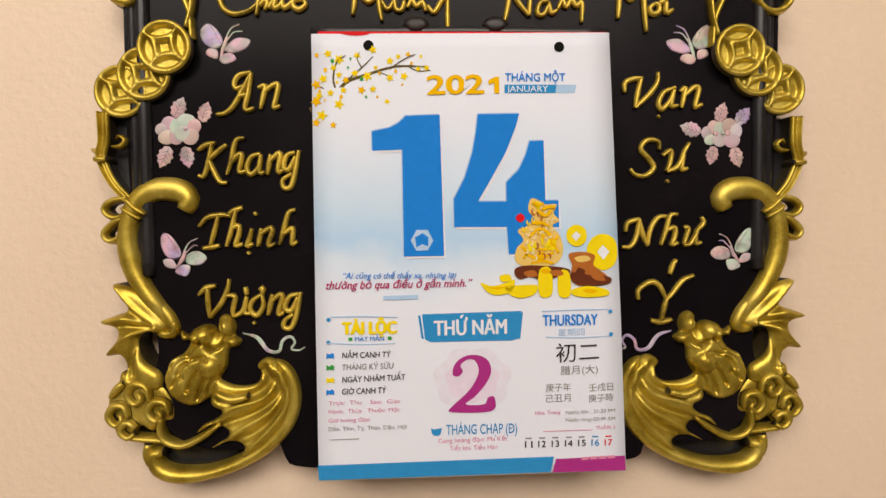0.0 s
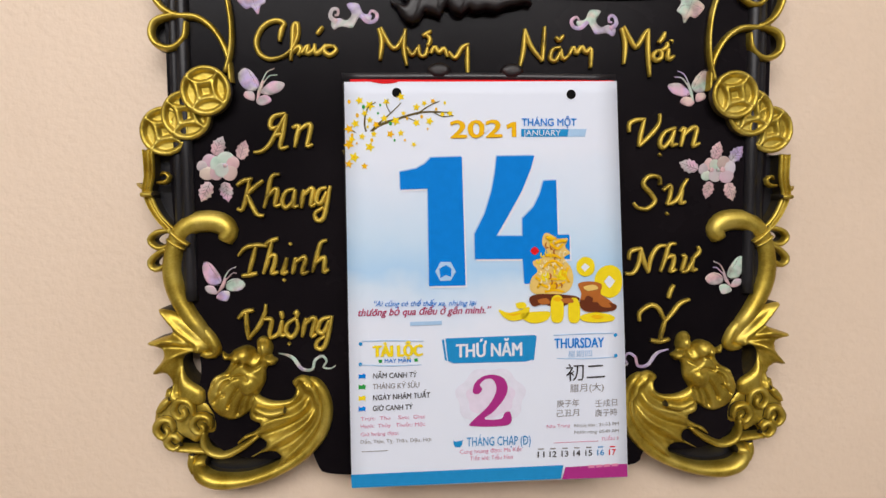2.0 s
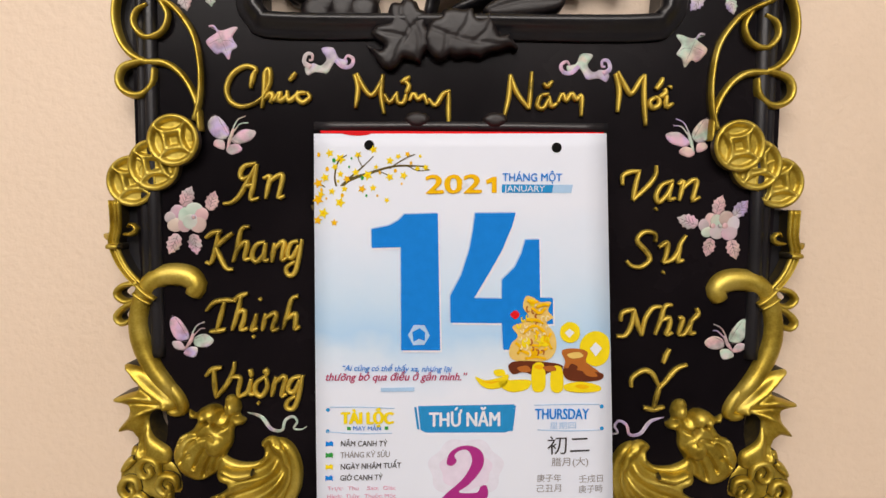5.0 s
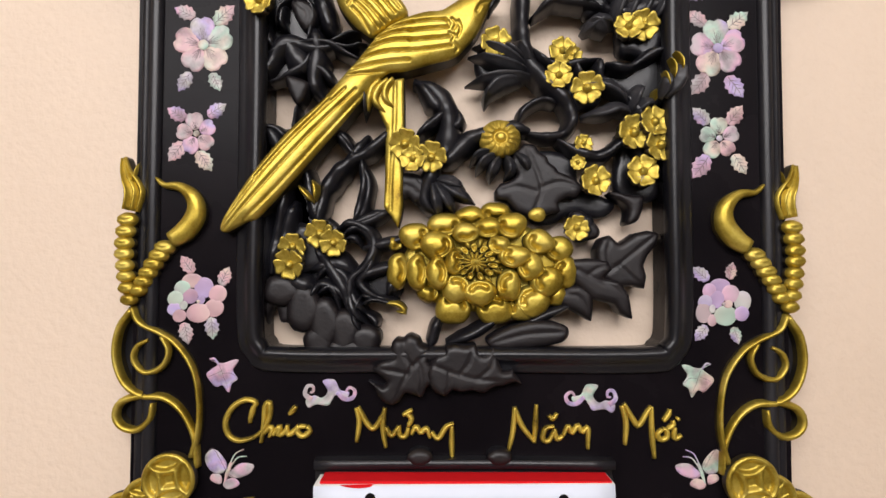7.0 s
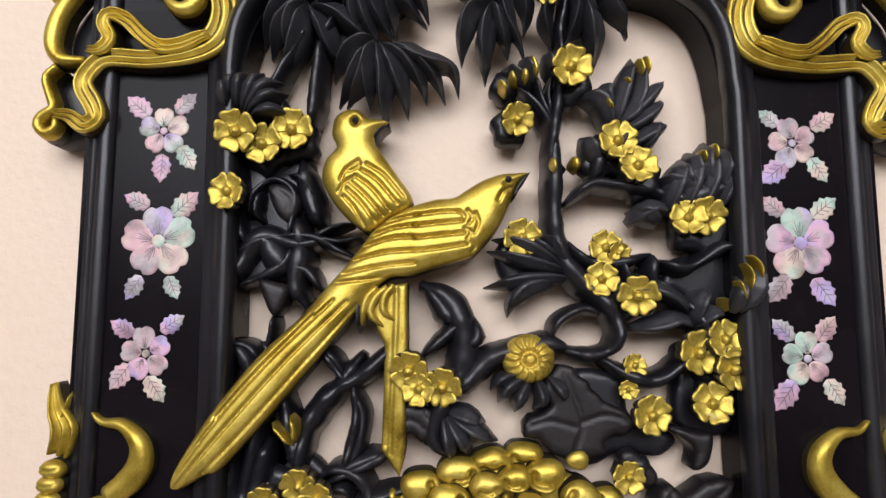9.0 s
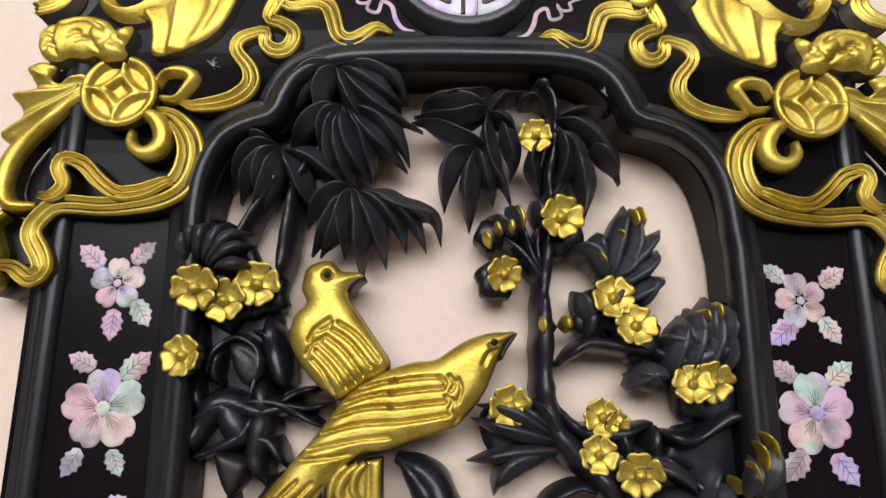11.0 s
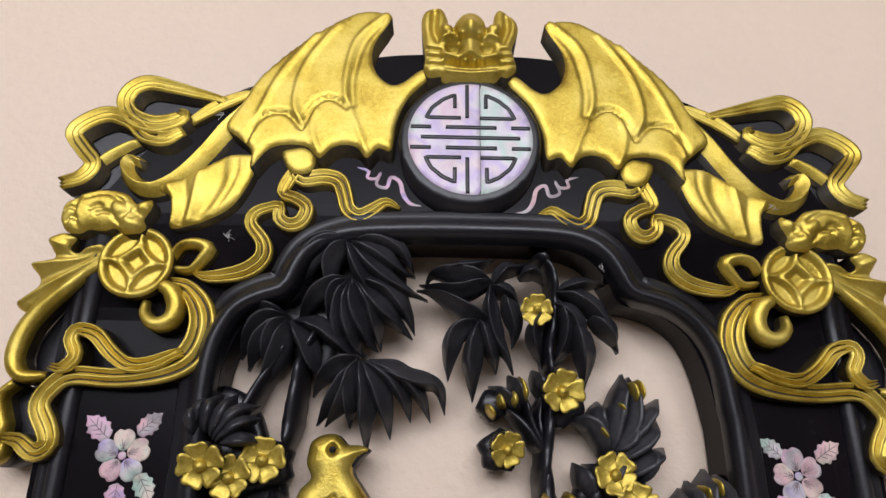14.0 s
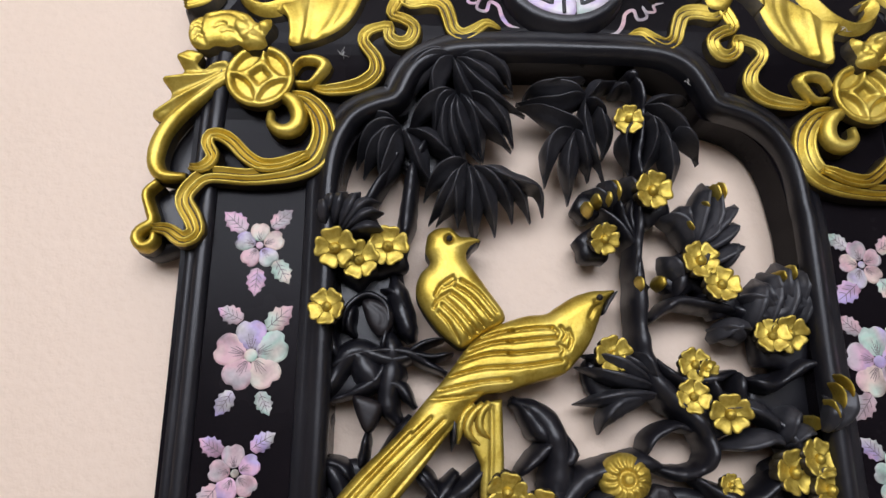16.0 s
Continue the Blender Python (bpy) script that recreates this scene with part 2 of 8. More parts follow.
def carve(outline, base, top, puff=2.0, edge=3.0, grooves=(), bumps=(), res=1.7, sharp=False, tilt=(0, 0), form=None):
    """A carved piece: its outline in plan, raised from base to top, then domed by puff over a margin edge wide.
    grooves: (points, width, depth), negative for a ridge. bumps: (x, z, radius, height). tilt: rise per millimetre."""
    line = np.array(outline, float) if sharp else curve(outline, 6, True)
    rim = evenly(line, res, True)
    lo, hi = rim.min(0), rim.max(0)
    g = np.mgrid[lo[0]:hi[0]:res, lo[1]:hi[1]:res * 0.87].reshape(2, -1).T
    g[:, 0] += (np.round((g[:, 1] - lo[1]) / (res * 0.87)) % 2) * res / 2
    g = g[inside(g, rim)]
    ring = np.vstack([rim, rim[:1]])
    if len(g):
        g = g[far(g, ring) > 0.55 * res]
    pts = np.vstack([rim, g]) if len(g) else rim
    from mathutils.geometry import delaunay_2d_cdt
    vs, _, fs, *_ = delaunay_2d_cdt([Vector(p) for p in pts], [], [list(range(len(rim)))], 1, 1e-5)
    p = np.array([tuple(v) for v in vs])
    away = far(p, ring)
    h = puff * np.sqrt(np.maximum(0, 1 - (1 - np.minimum(away / edge, 1)) ** 2))
    for pts_, width, depth in grooves:
        h -= depth * np.exp(-(far(p, curve(pts_, 5)) / width) ** 2) * np.minimum(1, away / (0.5 * edge) + 0.25)
    for bx, bz, r, up in bumps:
        d2 = ((p - (bx, bz)) ** 2).sum(1) / (r * r)
        h += up * np.sqrt(np.maximum(0, 1 - d2))
    if form:
        h += form(p)
    mid = p.mean(0)
    h += (p - mid) @ np.array(tilt, float)
    verts = [xyz(x, z, top + k) for (x, z), k in zip(p, h)]
    faces, slots, count = [], [], {}
    for f in fs:
        a, b, c = f
        turn = (p[b][0] - p[a][0]) * (p[c][1] - p[a][1]) - (p[b][1] - p[a][1]) * (p[c][0] - p[a][0])
        f = (a, b, c) if turn > 0 else (a, c, b)
        faces.append(f)
        slots.append(0)
        for e in ((f[0], f[1]), (f[1], f[2]), (f[2], f[0])):
            count[e] = 1
    low = {}
    n_top = len(faces)
    for a, b in [e for e in count if (e[1], e[0]) not in count]:
        for k in (a, b):
            if k not in low:
                low[k] = len(verts)
                verts.append(xyz(p[k][0], p[k][1], base))
        faces.append((a, low[a], low[b], b))
        slots.append(1)
    me = mesh("carving", verts, faces, True, slots)
    return me


ROUND = [(-1, 0), (-0.93, 0.42), (-0.7, 0.75), (-0.37, 0.94), (0, 1), (0.37, 0.94), (0.7, 0.75), (0.93, 0.42), (1, 0)]
FLUTED = [(-1, 0), (-0.97, 0.75), (-0.82, 0.98), (-0.62, 0.95), (-0.46, 0.62), (-0.28, 0.66), (-0.08, 0.92), (0.12, 0.9), (0.3, 0.62), (0.46, 0.6), (0.66, 0.95), (0.84, 0.98), (0.97, 0.75), (1, 0)]
KEEL = [(-1, 0), (-0.85, 0.38), (-0.45, 0.66), (-0.06, 1), (0.06, 1), (0.06, 1), (0.4, 0.7), (0.85, 0.4), (1, 0)]
LEAFY = [(-1, 0), (-0.97, 0.34), (-0.55, 0.45), (-0.05, 0.66), (0.38, 0.95), (0.50, 1), (0.62, 0.95), (0.95, 0.36), (1, 0)]
BLUNT = [(-1, 0), (-0.98, 0.30), (-0.82, 0.58), (-0.45, 0.80), (-0.12, 0.84), (0.10, 0.92), (0.40, 1.0), (0.70, 0.86), (0.93, 0.5), (1, 0)]
TALL = [(-1, 0), (-1, 0.55), (-0.93, 0.74), (-0.72, 0.90), (-0.38, 0.98), (0, 1), (0.38, 0.98), (0.72, 0.90), (0.93, 0.74), (1, 0.55), (1, 0)]
FLAT = [(-1, 0), (-0.98, 0.8), (-0.85, 1), (0, 1.0), (0.85, 1), (0.98, 0.8), (1, 0)]
ROLL = [(-1, 0), (-1, 0.22), (-0.88, 0.34), (-0.55, 0.38), (-0.30, 0.46), (-0.05, 0.70), (0.25, 0.94), (0.50, 1.0), (0.74, 0.92), (0.92, 0.66), (1, 0.30), (1, 0)]


def cord(pts, widths, base, rise, profile=ROUND, closed=False, step=2.2, lift=None, smooth_path=True, taper=True, gilded=False, gnarl=0.0):
    """A carved bar along a line: half-widths along it, standing rise above base. lift: extra height along it."""
    line = evenly(curve(pts, 8, closed) if smooth_path else np.array(pts, float), step, closed)
    n = len(line)
    u = np.linspace(0, 1, n)
    w = np.interp(u, np.linspace(0, 1, len(widths)), widths)
    up = np.interp(u, np.linspace(0, 1, len(lift)), lift) if lift else np.zeros(n)
    t = (np.roll(line, -1, 0) - np.roll(line, 1, 0)) if closed else np.gradient(line, axis=0)
    t /= np.maximum(np.hypot(*t.T), 1e-6)[:, None]
    nrm = np.stack([-t[:, 1], t[:, 0]], -1)
    full = max(widths)
    if gnarl:
        w = w * (1 + gnarl * np.array([noise.noise((x * 0.09, z * 0.09, 0.7)) + 0.6 * noise.noise((x * 0.23, z * 0.23, 4.1)) for x, z in line]))
        up = up + 9 * gnarl * np.array([noise.noise((x * 0.12, z * 0.12, 8.3)) for x, z in line])
    verts, faces, slots = [], [], []
    m = len(profile)
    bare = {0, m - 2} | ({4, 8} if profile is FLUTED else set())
    for i in range(n):
        k = rise * (0.35 + 0.65 * min(1, w[i] / (0.7 * full))) if taper else rise
        for a, b in profile:
            x, z = line[i] - nrm[i] * a * w[i]
            verts.append(xyz(x, z, base + up[i] * (1 if b > 0 else 0.0) + b * k))
    for i in range(n if closed else n - 1):
        j = (i + 1) % n
        for c in range(m - 1):
            if profile[c] == profile[c + 1]:
                continue
            faces.append((i * m + c, i * m + c + 1, j * m + c + 1, j * m + c))
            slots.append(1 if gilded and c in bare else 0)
    if not closed:
        faces.append(tuple(range(m - 1, -1, -1)))
        faces.append(tuple((n - 1) * m + c for c in range(m)))
        slots += [1 if gilded else 0] * 2
    return mesh("bar", verts, faces, True, slots)


def joined(name, meshes, materials):
    """Several carved bars as one mesh."""
    bm = bmesh.new()
    for me in meshes:
        bm.from_mesh(me)
        bpy.data.meshes.remove(me)
    out = bpy.data.meshes.new(name)
    bm.to_mesh(out)
    bm.free()
    for mt in materials:
        out.materials.append(mt)
    return out


def thing(name, label, category, kind="", at=(0, 0, 0)):
    ob = new(name)
    ob.location = at
    return tagged(ob, label, category, kind=kind)


def slab(x0, x1, y0, y1, z0, z1, name="slab"):
    v = [(x, y, z) for x in (x0, x1) for y in (y0, y1) for z in (z0, z1)]
    f = [(0, 1, 3, 2), (4, 6, 7, 5), (0, 4, 5, 1), (2, 3, 7, 6), (0, 2, 6, 4), (1, 5, 7, 3)]
    return mesh(name, v, f, False)


# ---- the room: all but the north wall is out of view and added ----
def setting(name, me, mt, label, category):
    me.materials.append(mt)
    return tagged(new(name, me), label, category, kind="structure")


def plaster_wall():
    """The wall behind the plaque, with a slightly uneven trowelled face."""
    nx, nz = 120, 100
    xs, zs = np.linspace(-2.2, 2.2, nx), np.linspace(0, 2.9, nz)
    v, f = [], []
    for z in zs:
        for x in xs:
            h = 0.0012 * noise.noise((x * 3, z * 3, 0.3)) + 0.0006 * noise.noise((x * 11, z * 11, 2.3))
            v.append((x, min(h, 0.0009), z))
    for j in range(nz - 1):
        for i in range(nx - 1):
            a = j * nx + i
            f.append((a, a + 1, a + nx + 1, a + nx))
    k = len(v)
    v += [(-2.2, 0.12, 0), (2.2, 0.12, 0), (2.2, 0.12, 2.9), (-2.2, 0.12, 2.9)]
    f.append((k, k + 3, k + 2, k + 1))
    return mesh("wall", v, f)


setting("wall_north", plaster_wall(), WALL, "cream painted plaster wall, slightly uneven, behind the plaque", "wall")
setting("floor", slab(-2.2, 2.2, -2.0, 0.12, -0.1, 0), TILE, "pale tiled floor of the room", "floor")
setting("ceiling", slab(-2.32, 2.32, -2.12, 0.12, 2.9, 3.0), CEILING, "white painted ceiling, out of view, added to reflect light downwards", "ceiling")
setting("wall_west", slab(-2.32, -2.2, -2.0, 0.12, 0, 2.9), ROOM, "plain painted side wall, out of view, added to close the room", "wall")
setting("wall_east", slab(2.2, 2.32, -2.0, 0.12, 0, 2.9), ROOM, "plain painted side wall, out of view, added to close the room", "wall")
for i, (x0, x1, z0, z1) in enumerate([(-2.32, -1.37, 0, 2.9), (0.93, 2.32, 0, 2.9), (-1.37, 0.93, 0, 2.06), (-1.37, 0.93, 2.86, 2.9)]):
    setting("wall_south_%d" % (i + 1), slab(x0, x1, -2.12, -2.0, z0, z1), ROOM, "plain painted wall round the added window, out of view", "wall")

# ---- the plaque ----
plaque = thing("wall_plaque", "tall black lacquered carved wooden plaque with gilt ornament", "wall plaque", at=(0, 0, Z0))
plaque_inv = Matrix.Translation((0, 0, -Z0))


def fixed(name, me, material, label="", parent=None):
    """A part of the plaque (or of one of its parts)."""
    ob = part(name, me, material, parent or plaque, label)
    if parent is None:
        ob.matrix_parent_inverse = plaque_inv
    return ob


FACE = 22.0
OPENING = [(-111, 300), (-111, 328), (-108.5, 344), (-103.5, 356), (-97, 362.5), (-89, 366), (-81, 369), (-78, 378), (-73, 386), (-66, 392), (-50, 396.5), (-23, 398), (6, 398), (39, 397.3), (53, 393.5),
           (61, 387), (66, 378), (69, 369.5), (78, 367), (88, 362.5), (96, 353.5), (101.5, 339), (105, 318), (106, 300), (106, 180), (106, 92), (102, 78), (90, 74.5), (0, 74.5), (-95, 74.5), (-108, 78), (-111, 92), (-111, 180)]
CENTRE = [(-117, 300), (-117, 330), (-114.5, 348), (-109.5, 361), (-103, 368), (-94, 372.5), (-87, 375), (-84, 383), (-79, 392), (-70, 398.8), (-55, 403.3), (-23, 405), (6, 405), (40, 404.3), (56.5, 400.4),
          (66, 393), (71.8, 383), (75, 375.5), (82, 373.3), (92.5, 368.5), (102, 358.5), (108, 343), (111, 320), (112, 300), (112, 180), (112, 92), (107, 74), (92, 69), (0, 69), (-97, 69), (-112, 74), (-117, 92), (-117, 180)]
BOARD = [(-186.5, 20), (-186.5, 200), (-186.5, 400), (-178, 425), (-160, 450), (-135, 470), (-105, 486), (-75, 497), (-45, 506), (0, 508), (45, 506), (75, 497), (105, 486),
         (135, 470), (160, 450), (177, 425), (180.5, 400), (180.5, 200), (181.5, 20), (180, -60), (176, -120), (168, -160), (172, -190), (156, -215), (128, -221), (108, -214), (104, -223), (91, -231), (0, -232), (-90, -231),
         (-103, -223), (-108, -214), (-130, -220), (-160, -214), (-176, -190), (-172, -160), (-180, -120), (-186, -60)]


def widened(pts, left, right):
    """The outline with its two sides moved outwards, the arch easing in."""
    return [(x + (-left if x < 0 else right) * min(1, max(0, (abs(x) - 55) / 40)) * min(1, max(0.35, (395 - z) / 45)), z) for x, z in pts]


OPENING, CENTRE = widened(OPENING, 2.2, 6.0), widened(CENTRE, 4.0, 7.4)


def board_mesh():
    from mathutils.geometry import delaunay_2d_cdt
    outer, hole = evenly(curve(BOARD, 5, True), 4, True), evenly(curve(OPENING, 4, True), 3, True)
    grid = np.mgrid[-180:181:7, 340:508:6].reshape(2, -1).T.astype(float)
    grid = grid[inside(grid, outer) & ~inside(grid, hole)]
    grid = grid[(far(grid, np.vstack([outer, outer[:1]])) > 3) & (far(grid, np.vstack([hole, hole[:1]])) > 3)]
    pts = np.vstack([outer, hole, grid])
    n, m = len(outer), len(hole)
    vs, _, fs, *_ = delaunay_2d_cdt([Vector(p) for p in pts], [], [list(range(n)), list(range(n, n + m))[::-1]], 1, 1e-5)
    p = np.array([tuple(v) for v in vs])
    mid = np.array([p[list(f)].mean(0) for f in fs])
    keep = [tuple(f) for f, k in zip(fs, inside(mid, hole)) if not k]
    v = [xyz(x, z, FACE) for x, z in p] + [xyz(x, z, 2) for x, z in p]
    k, faces, edges = len(p), [], set()
    for f in keep:
        a, b, c = f
        turn = (p[b][0] - p[a][0]) * (p[c][1] - p[a][1]) - (p[b][1] - p[a][1]) * (p[c][0] - p[a][0])
        f = (a, b, c) if turn > 0 else (a, c, b)
        faces += [f, tuple(i + k for i in f[::-1])]
        edges |= {(f[0], f[1]), (f[1], f[2]), (f[2], f[0])}
    faces += [(a, a + k, b + k, b) for a, b in edges if (b, a) not in edges]
    return mesh("board", v, faces, False)


fixed("backing_board", board_mesh(), FIELD, "flat satin black board with an arched opening")
fixed("window_moulding", cord(CENTRE, [8.0, 7.4, 7.2, 7.4, 7.8, 7.8, 7.6, 7.2, 7.0, 7.2, 7.8, 8.0], FACE, 9, ROLL, True, 3.0, lift=[1, 4, 5, 5, 4, 1, 0, 0, 0, 0, 0, 0, 0, 0, 0, 1], taper=False), BLACK, "rounded black moulding round the arched opening")
STRIP = [(-1, 0), (-1, 0.62), (-0.92, 0.80), (-0.70, 0.95), (-0.40, 1.0), (-0.10, 0.95), (0.06, 0.80), (0.16, 0.72), (0.40, 0.76), (0.66, 0.72), (0.86, 0.58), (1, 0.40), (1, 0)]
for side, x in ((-1, -179.2), (1, 173.4)):
    profile = STRIP if side > 0 else [(-a, b) for a, b in STRIP[::-1]]
    fixed("edge_moulding", cord([(x, z) for z in (-120, -40, 60, 200, 330, 412)], [7.0], FACE - 7, 11, profile, step=8, taper=False), BLACK, "rounded black moulding along the board's edge")


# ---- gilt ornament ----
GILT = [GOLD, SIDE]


def low(pts):
    """The mirrored place on the other side, in the lower half of the plaque."""
    return [(-4.6 - x, z - 1.5) for x, z in pts]


def mid(pts):
    return [(-6.8 - x, z - 3.5) for x, z in pts]


def upper(pts):
    return [(-2.6 - x, z - 3) for x, z in pts]


def same(pts):
    return pts


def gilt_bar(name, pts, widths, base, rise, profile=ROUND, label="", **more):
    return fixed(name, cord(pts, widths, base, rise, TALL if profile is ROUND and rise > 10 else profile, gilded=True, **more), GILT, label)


COIN = {}


def coin_mesh(r):
    """An old coin: a raised rim, four leaf-shaped hollows and a square one, in plan at the origin."""
    key = round(r, 1)
    if key not in COIN:
        a = [(r * math.cos(k * math.tau / 40), r * math.sin(k * math.tau / 40)) for k in range(40)]

        def form(p):
            q = p / r
            h = -1.0 * np.clip((0.90 - np.hypot(*q.T)) / 0.06, 0, 1)
            for k in range(4):
                u = k * math.pi / 2
                lens = np.minimum(0.78 - np.hypot(*q.T), 0.80 - np.hypot(q[:, 0] - 1.2 * math.cos(u), q[:, 1] - 1.2 * math.sin(u)))
                h -= 1.9 * np.clip(lens / 0.06 + 0.3, 0, 1)
                h += 0.6 * np.exp(-((lens + 0.06) / 0.05) ** 2)
            box = np.abs(q).max(1)
            h += 0.8 * np.exp(-((box - 0.30) / 0.06) ** 2) - 1.8 * np.clip((0.22 - box) / 0.06, 0, 1)
            return h

        me = carve(a, -5, 0, 1.2, 1.6, res=0.05 * r, form=form)
        me.transform(Matrix.Translation((0, 0, -Z0)))
        for mt in GILT:
            me.materials.append(mt)
        COIN[key] = me
    return COIN[key]


def coin(x, z, d, r, turn):
    ob = fixed("coin", coin_mesh(r), GILT, "gilt carved coin with a square hole")
    ob.location, ob.rotation_euler = xyz(x, z, d), (0, radians(-turn), 0)
    return ob


# top: the great wings, the head and the round emblem
for m in (same, upper):
    wing = [(-42.8, 521.9), (-57.7, 522.9), (-72.1, 515.2), (-85.9, 504.1), (-99.1, 490.9), (-107.9, 479.5), (-114.7, 465.5), (-120.7, 453.2), (-113.9, 446.5), (-107.2, 439.8), (-106.7, 430.8), (-99.6, 440), (-91.8, 443.3), (-80.9, 442.6), (-74.2, 436.4), (-68.6, 442), (-61.9, 444), (-55.8, 442.3), (-51.2, 436.9), (-46, 442.6), (-39.4, 441.5), (-37.7, 456.3), (-31.9, 471), (-21.4, 483.9), (-25.8, 487.9), (-34.2, 480.9), (-40.7, 478.7), (-47.8, 484.5), (-51.3, 494), (-49.8, 504.5), (-43.2, 517.2)]
    creases = [[(-109.3, 444.7), (-104.6, 456.1), (-98.9, 460.1), (-91.1, 459.7), (-83.9, 452.2)], [(-83.9, 452.2), (-78.3, 465.2), (-71.8, 469.2), (-66.1, 467.4), (-62, 463.6)]]
    bones = [[(-83.9, 452.9), (-88, 467.8), (-83.3, 489.6), (-69, 512.8)], [(-62, 464.3), (-63.5, 480), (-59.1, 503.5), (-44, 520.4)], [(-108.1, 443.5), (-103.3, 462.5), (-95.5, 482.5), (-80.2, 506.4)]]
    lower_bones = [[(-74.3, 437.6), (-78.4, 452.1), (-76.9, 461.6)], [(-51.2, 438.1), (-56.3, 452.6), (-60.8, 463)]]
    fixed("wing", carve(m(wing), FACE, 35.5, 3, 4, [(m(c), 1.1, 5.0) for c in creases] + [(m(c), 1.3, -2.2) for c in bones] + [(m(c), 1.2, -1.5) for c in lower_bones]
                        + [(m([(-59, 465), (-60.1, 480.1), (-55.2, 502.6), (-44.4, 517.5)]), 1.5, 2.2)], res=1.4), GILT, "gilt carved wing with fine ribs")
    gilt_bar("wing_arm", m([(-107.7, 480.8), (-114, 466.8), (-123.2, 455.3), (-132.7, 440.3), (-143, 427.7), (-153.5, 421.8), (-162.8, 423.9), (-168.9, 431.6), (-167.3, 437.7), (-161.6, 435.4)]), [3.5, 5.5, 6, 5.5, 5, 5, 5, 4.5, 4, 2.5], FACE, 13, KEEL)
    sub = [(-105.4, 439.7), (-106.7, 430.6), (-110.6, 420.2), (-116.9, 411.3), (-126.5, 405.5), (-135.6, 402.2), (-142.8, 401.4), (-143.6, 410.6), (-146.1, 418.3), (-155.3, 420.3), (-162.2, 420.7), (-157.2, 424.4), (-146.3, 425.6), (-135.7, 429.7), (-125.3, 437.1), (-117.3, 440.6)]
    fixed("wing", carve(m(sub), FACE, 29, 3, 4, [(m([(-139.5, 425.8), (-137.4, 413.9), (-138.4, 403.4)]), 2.8, 2.6), (m([(-122.4, 435), (-122.7, 423.1), (-130.2, 406.7)]), 3.5, 2.4), (m([(-146, 422.4), (-142.5, 410.7), (-142.1, 402.1)]), 1.3, -1.6),
                                                 (m([(-131.9, 430.5), (-133.1, 417.1), (-134.7, 404.1)]), 1.3, -1.8), (m([(-114.8, 438.1), (-115, 427.1), (-122.7, 408.7)]), 1.0, 1.0)], res=1.2), GILT, "gilt lower wing lobe with ribs")
    fixed("bell", carve(m([(-93.1, 441.8), (-87.2, 443.8), (-80.3, 443.9), (-76.6, 438.4), (-79, 431), (-87.4, 430.2), (-92, 436.2)]), FACE, 31, 3, 4), GILT)
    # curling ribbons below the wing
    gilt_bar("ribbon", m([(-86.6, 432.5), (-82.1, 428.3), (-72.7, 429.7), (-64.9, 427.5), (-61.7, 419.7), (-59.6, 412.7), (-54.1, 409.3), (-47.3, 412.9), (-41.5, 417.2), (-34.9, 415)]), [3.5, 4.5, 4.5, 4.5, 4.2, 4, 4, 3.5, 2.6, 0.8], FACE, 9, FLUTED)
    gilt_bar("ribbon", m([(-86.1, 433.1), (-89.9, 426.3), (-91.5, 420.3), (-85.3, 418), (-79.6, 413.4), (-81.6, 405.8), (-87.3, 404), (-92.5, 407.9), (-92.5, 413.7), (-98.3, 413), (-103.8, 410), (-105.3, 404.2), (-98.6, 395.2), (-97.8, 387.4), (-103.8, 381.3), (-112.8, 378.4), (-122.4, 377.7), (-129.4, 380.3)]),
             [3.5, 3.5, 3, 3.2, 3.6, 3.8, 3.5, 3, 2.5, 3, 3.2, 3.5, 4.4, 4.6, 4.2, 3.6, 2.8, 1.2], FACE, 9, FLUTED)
    gilt_bar("ribbon", m([(-140.6, 386.6), (-137.4, 392.8), (-130.4, 394.6), (-124.3, 391.9), (-126.2, 386.9), (-130.6, 381.3), (-138.3, 381.8)]), [2.2, 2.5, 3.2, 3.8, 3, 2.4, 2], FACE, 9, ROUND)
    # ribbons beside the shoulder, on a black ground of their own
    fixed("ground", carve(m([(-113.9, 485.5), (-132, 478.9), (-155.4, 480.9), (-170.3, 483.9), (-179.1, 476.9), (-184.1, 465.1), (-197.5, 461.4), (-201.7, 451.6), (-193.4, 440.7), (-201.7, 425.2), (-192.2, 420.8), (-172.8, 418.3), (-157, 420.1), (-139.8, 432.7), (-123.3, 455.2)]), 4, 20, 1.5, 3), [BLACK, BLACK])
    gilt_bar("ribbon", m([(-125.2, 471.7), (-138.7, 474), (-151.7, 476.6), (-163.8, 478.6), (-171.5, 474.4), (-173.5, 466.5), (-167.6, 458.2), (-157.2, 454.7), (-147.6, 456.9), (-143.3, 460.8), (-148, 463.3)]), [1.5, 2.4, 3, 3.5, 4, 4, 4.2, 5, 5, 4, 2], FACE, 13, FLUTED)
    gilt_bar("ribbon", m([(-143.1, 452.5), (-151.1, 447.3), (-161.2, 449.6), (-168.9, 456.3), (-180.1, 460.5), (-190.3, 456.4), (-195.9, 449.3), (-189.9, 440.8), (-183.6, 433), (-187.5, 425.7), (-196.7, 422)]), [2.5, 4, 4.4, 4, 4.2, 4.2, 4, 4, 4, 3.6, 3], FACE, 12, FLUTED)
    gilt_bar("ribbon", m([(-111.2, 477.4), (-120.9, 473.1), (-130.9, 467.6), (-141.5, 458.9)]), [1.6, 3.2, 3.2, 2], FACE - 2, 10, FLUTED)
    gilt_bar("ribbon", m([(-185.9, 431.6), (-179.7, 438.4), (-173, 443.5), (-165.6, 447.5)]), [1.5, 2.4, 2.4, 1.4], FACE, 9, ROUND)
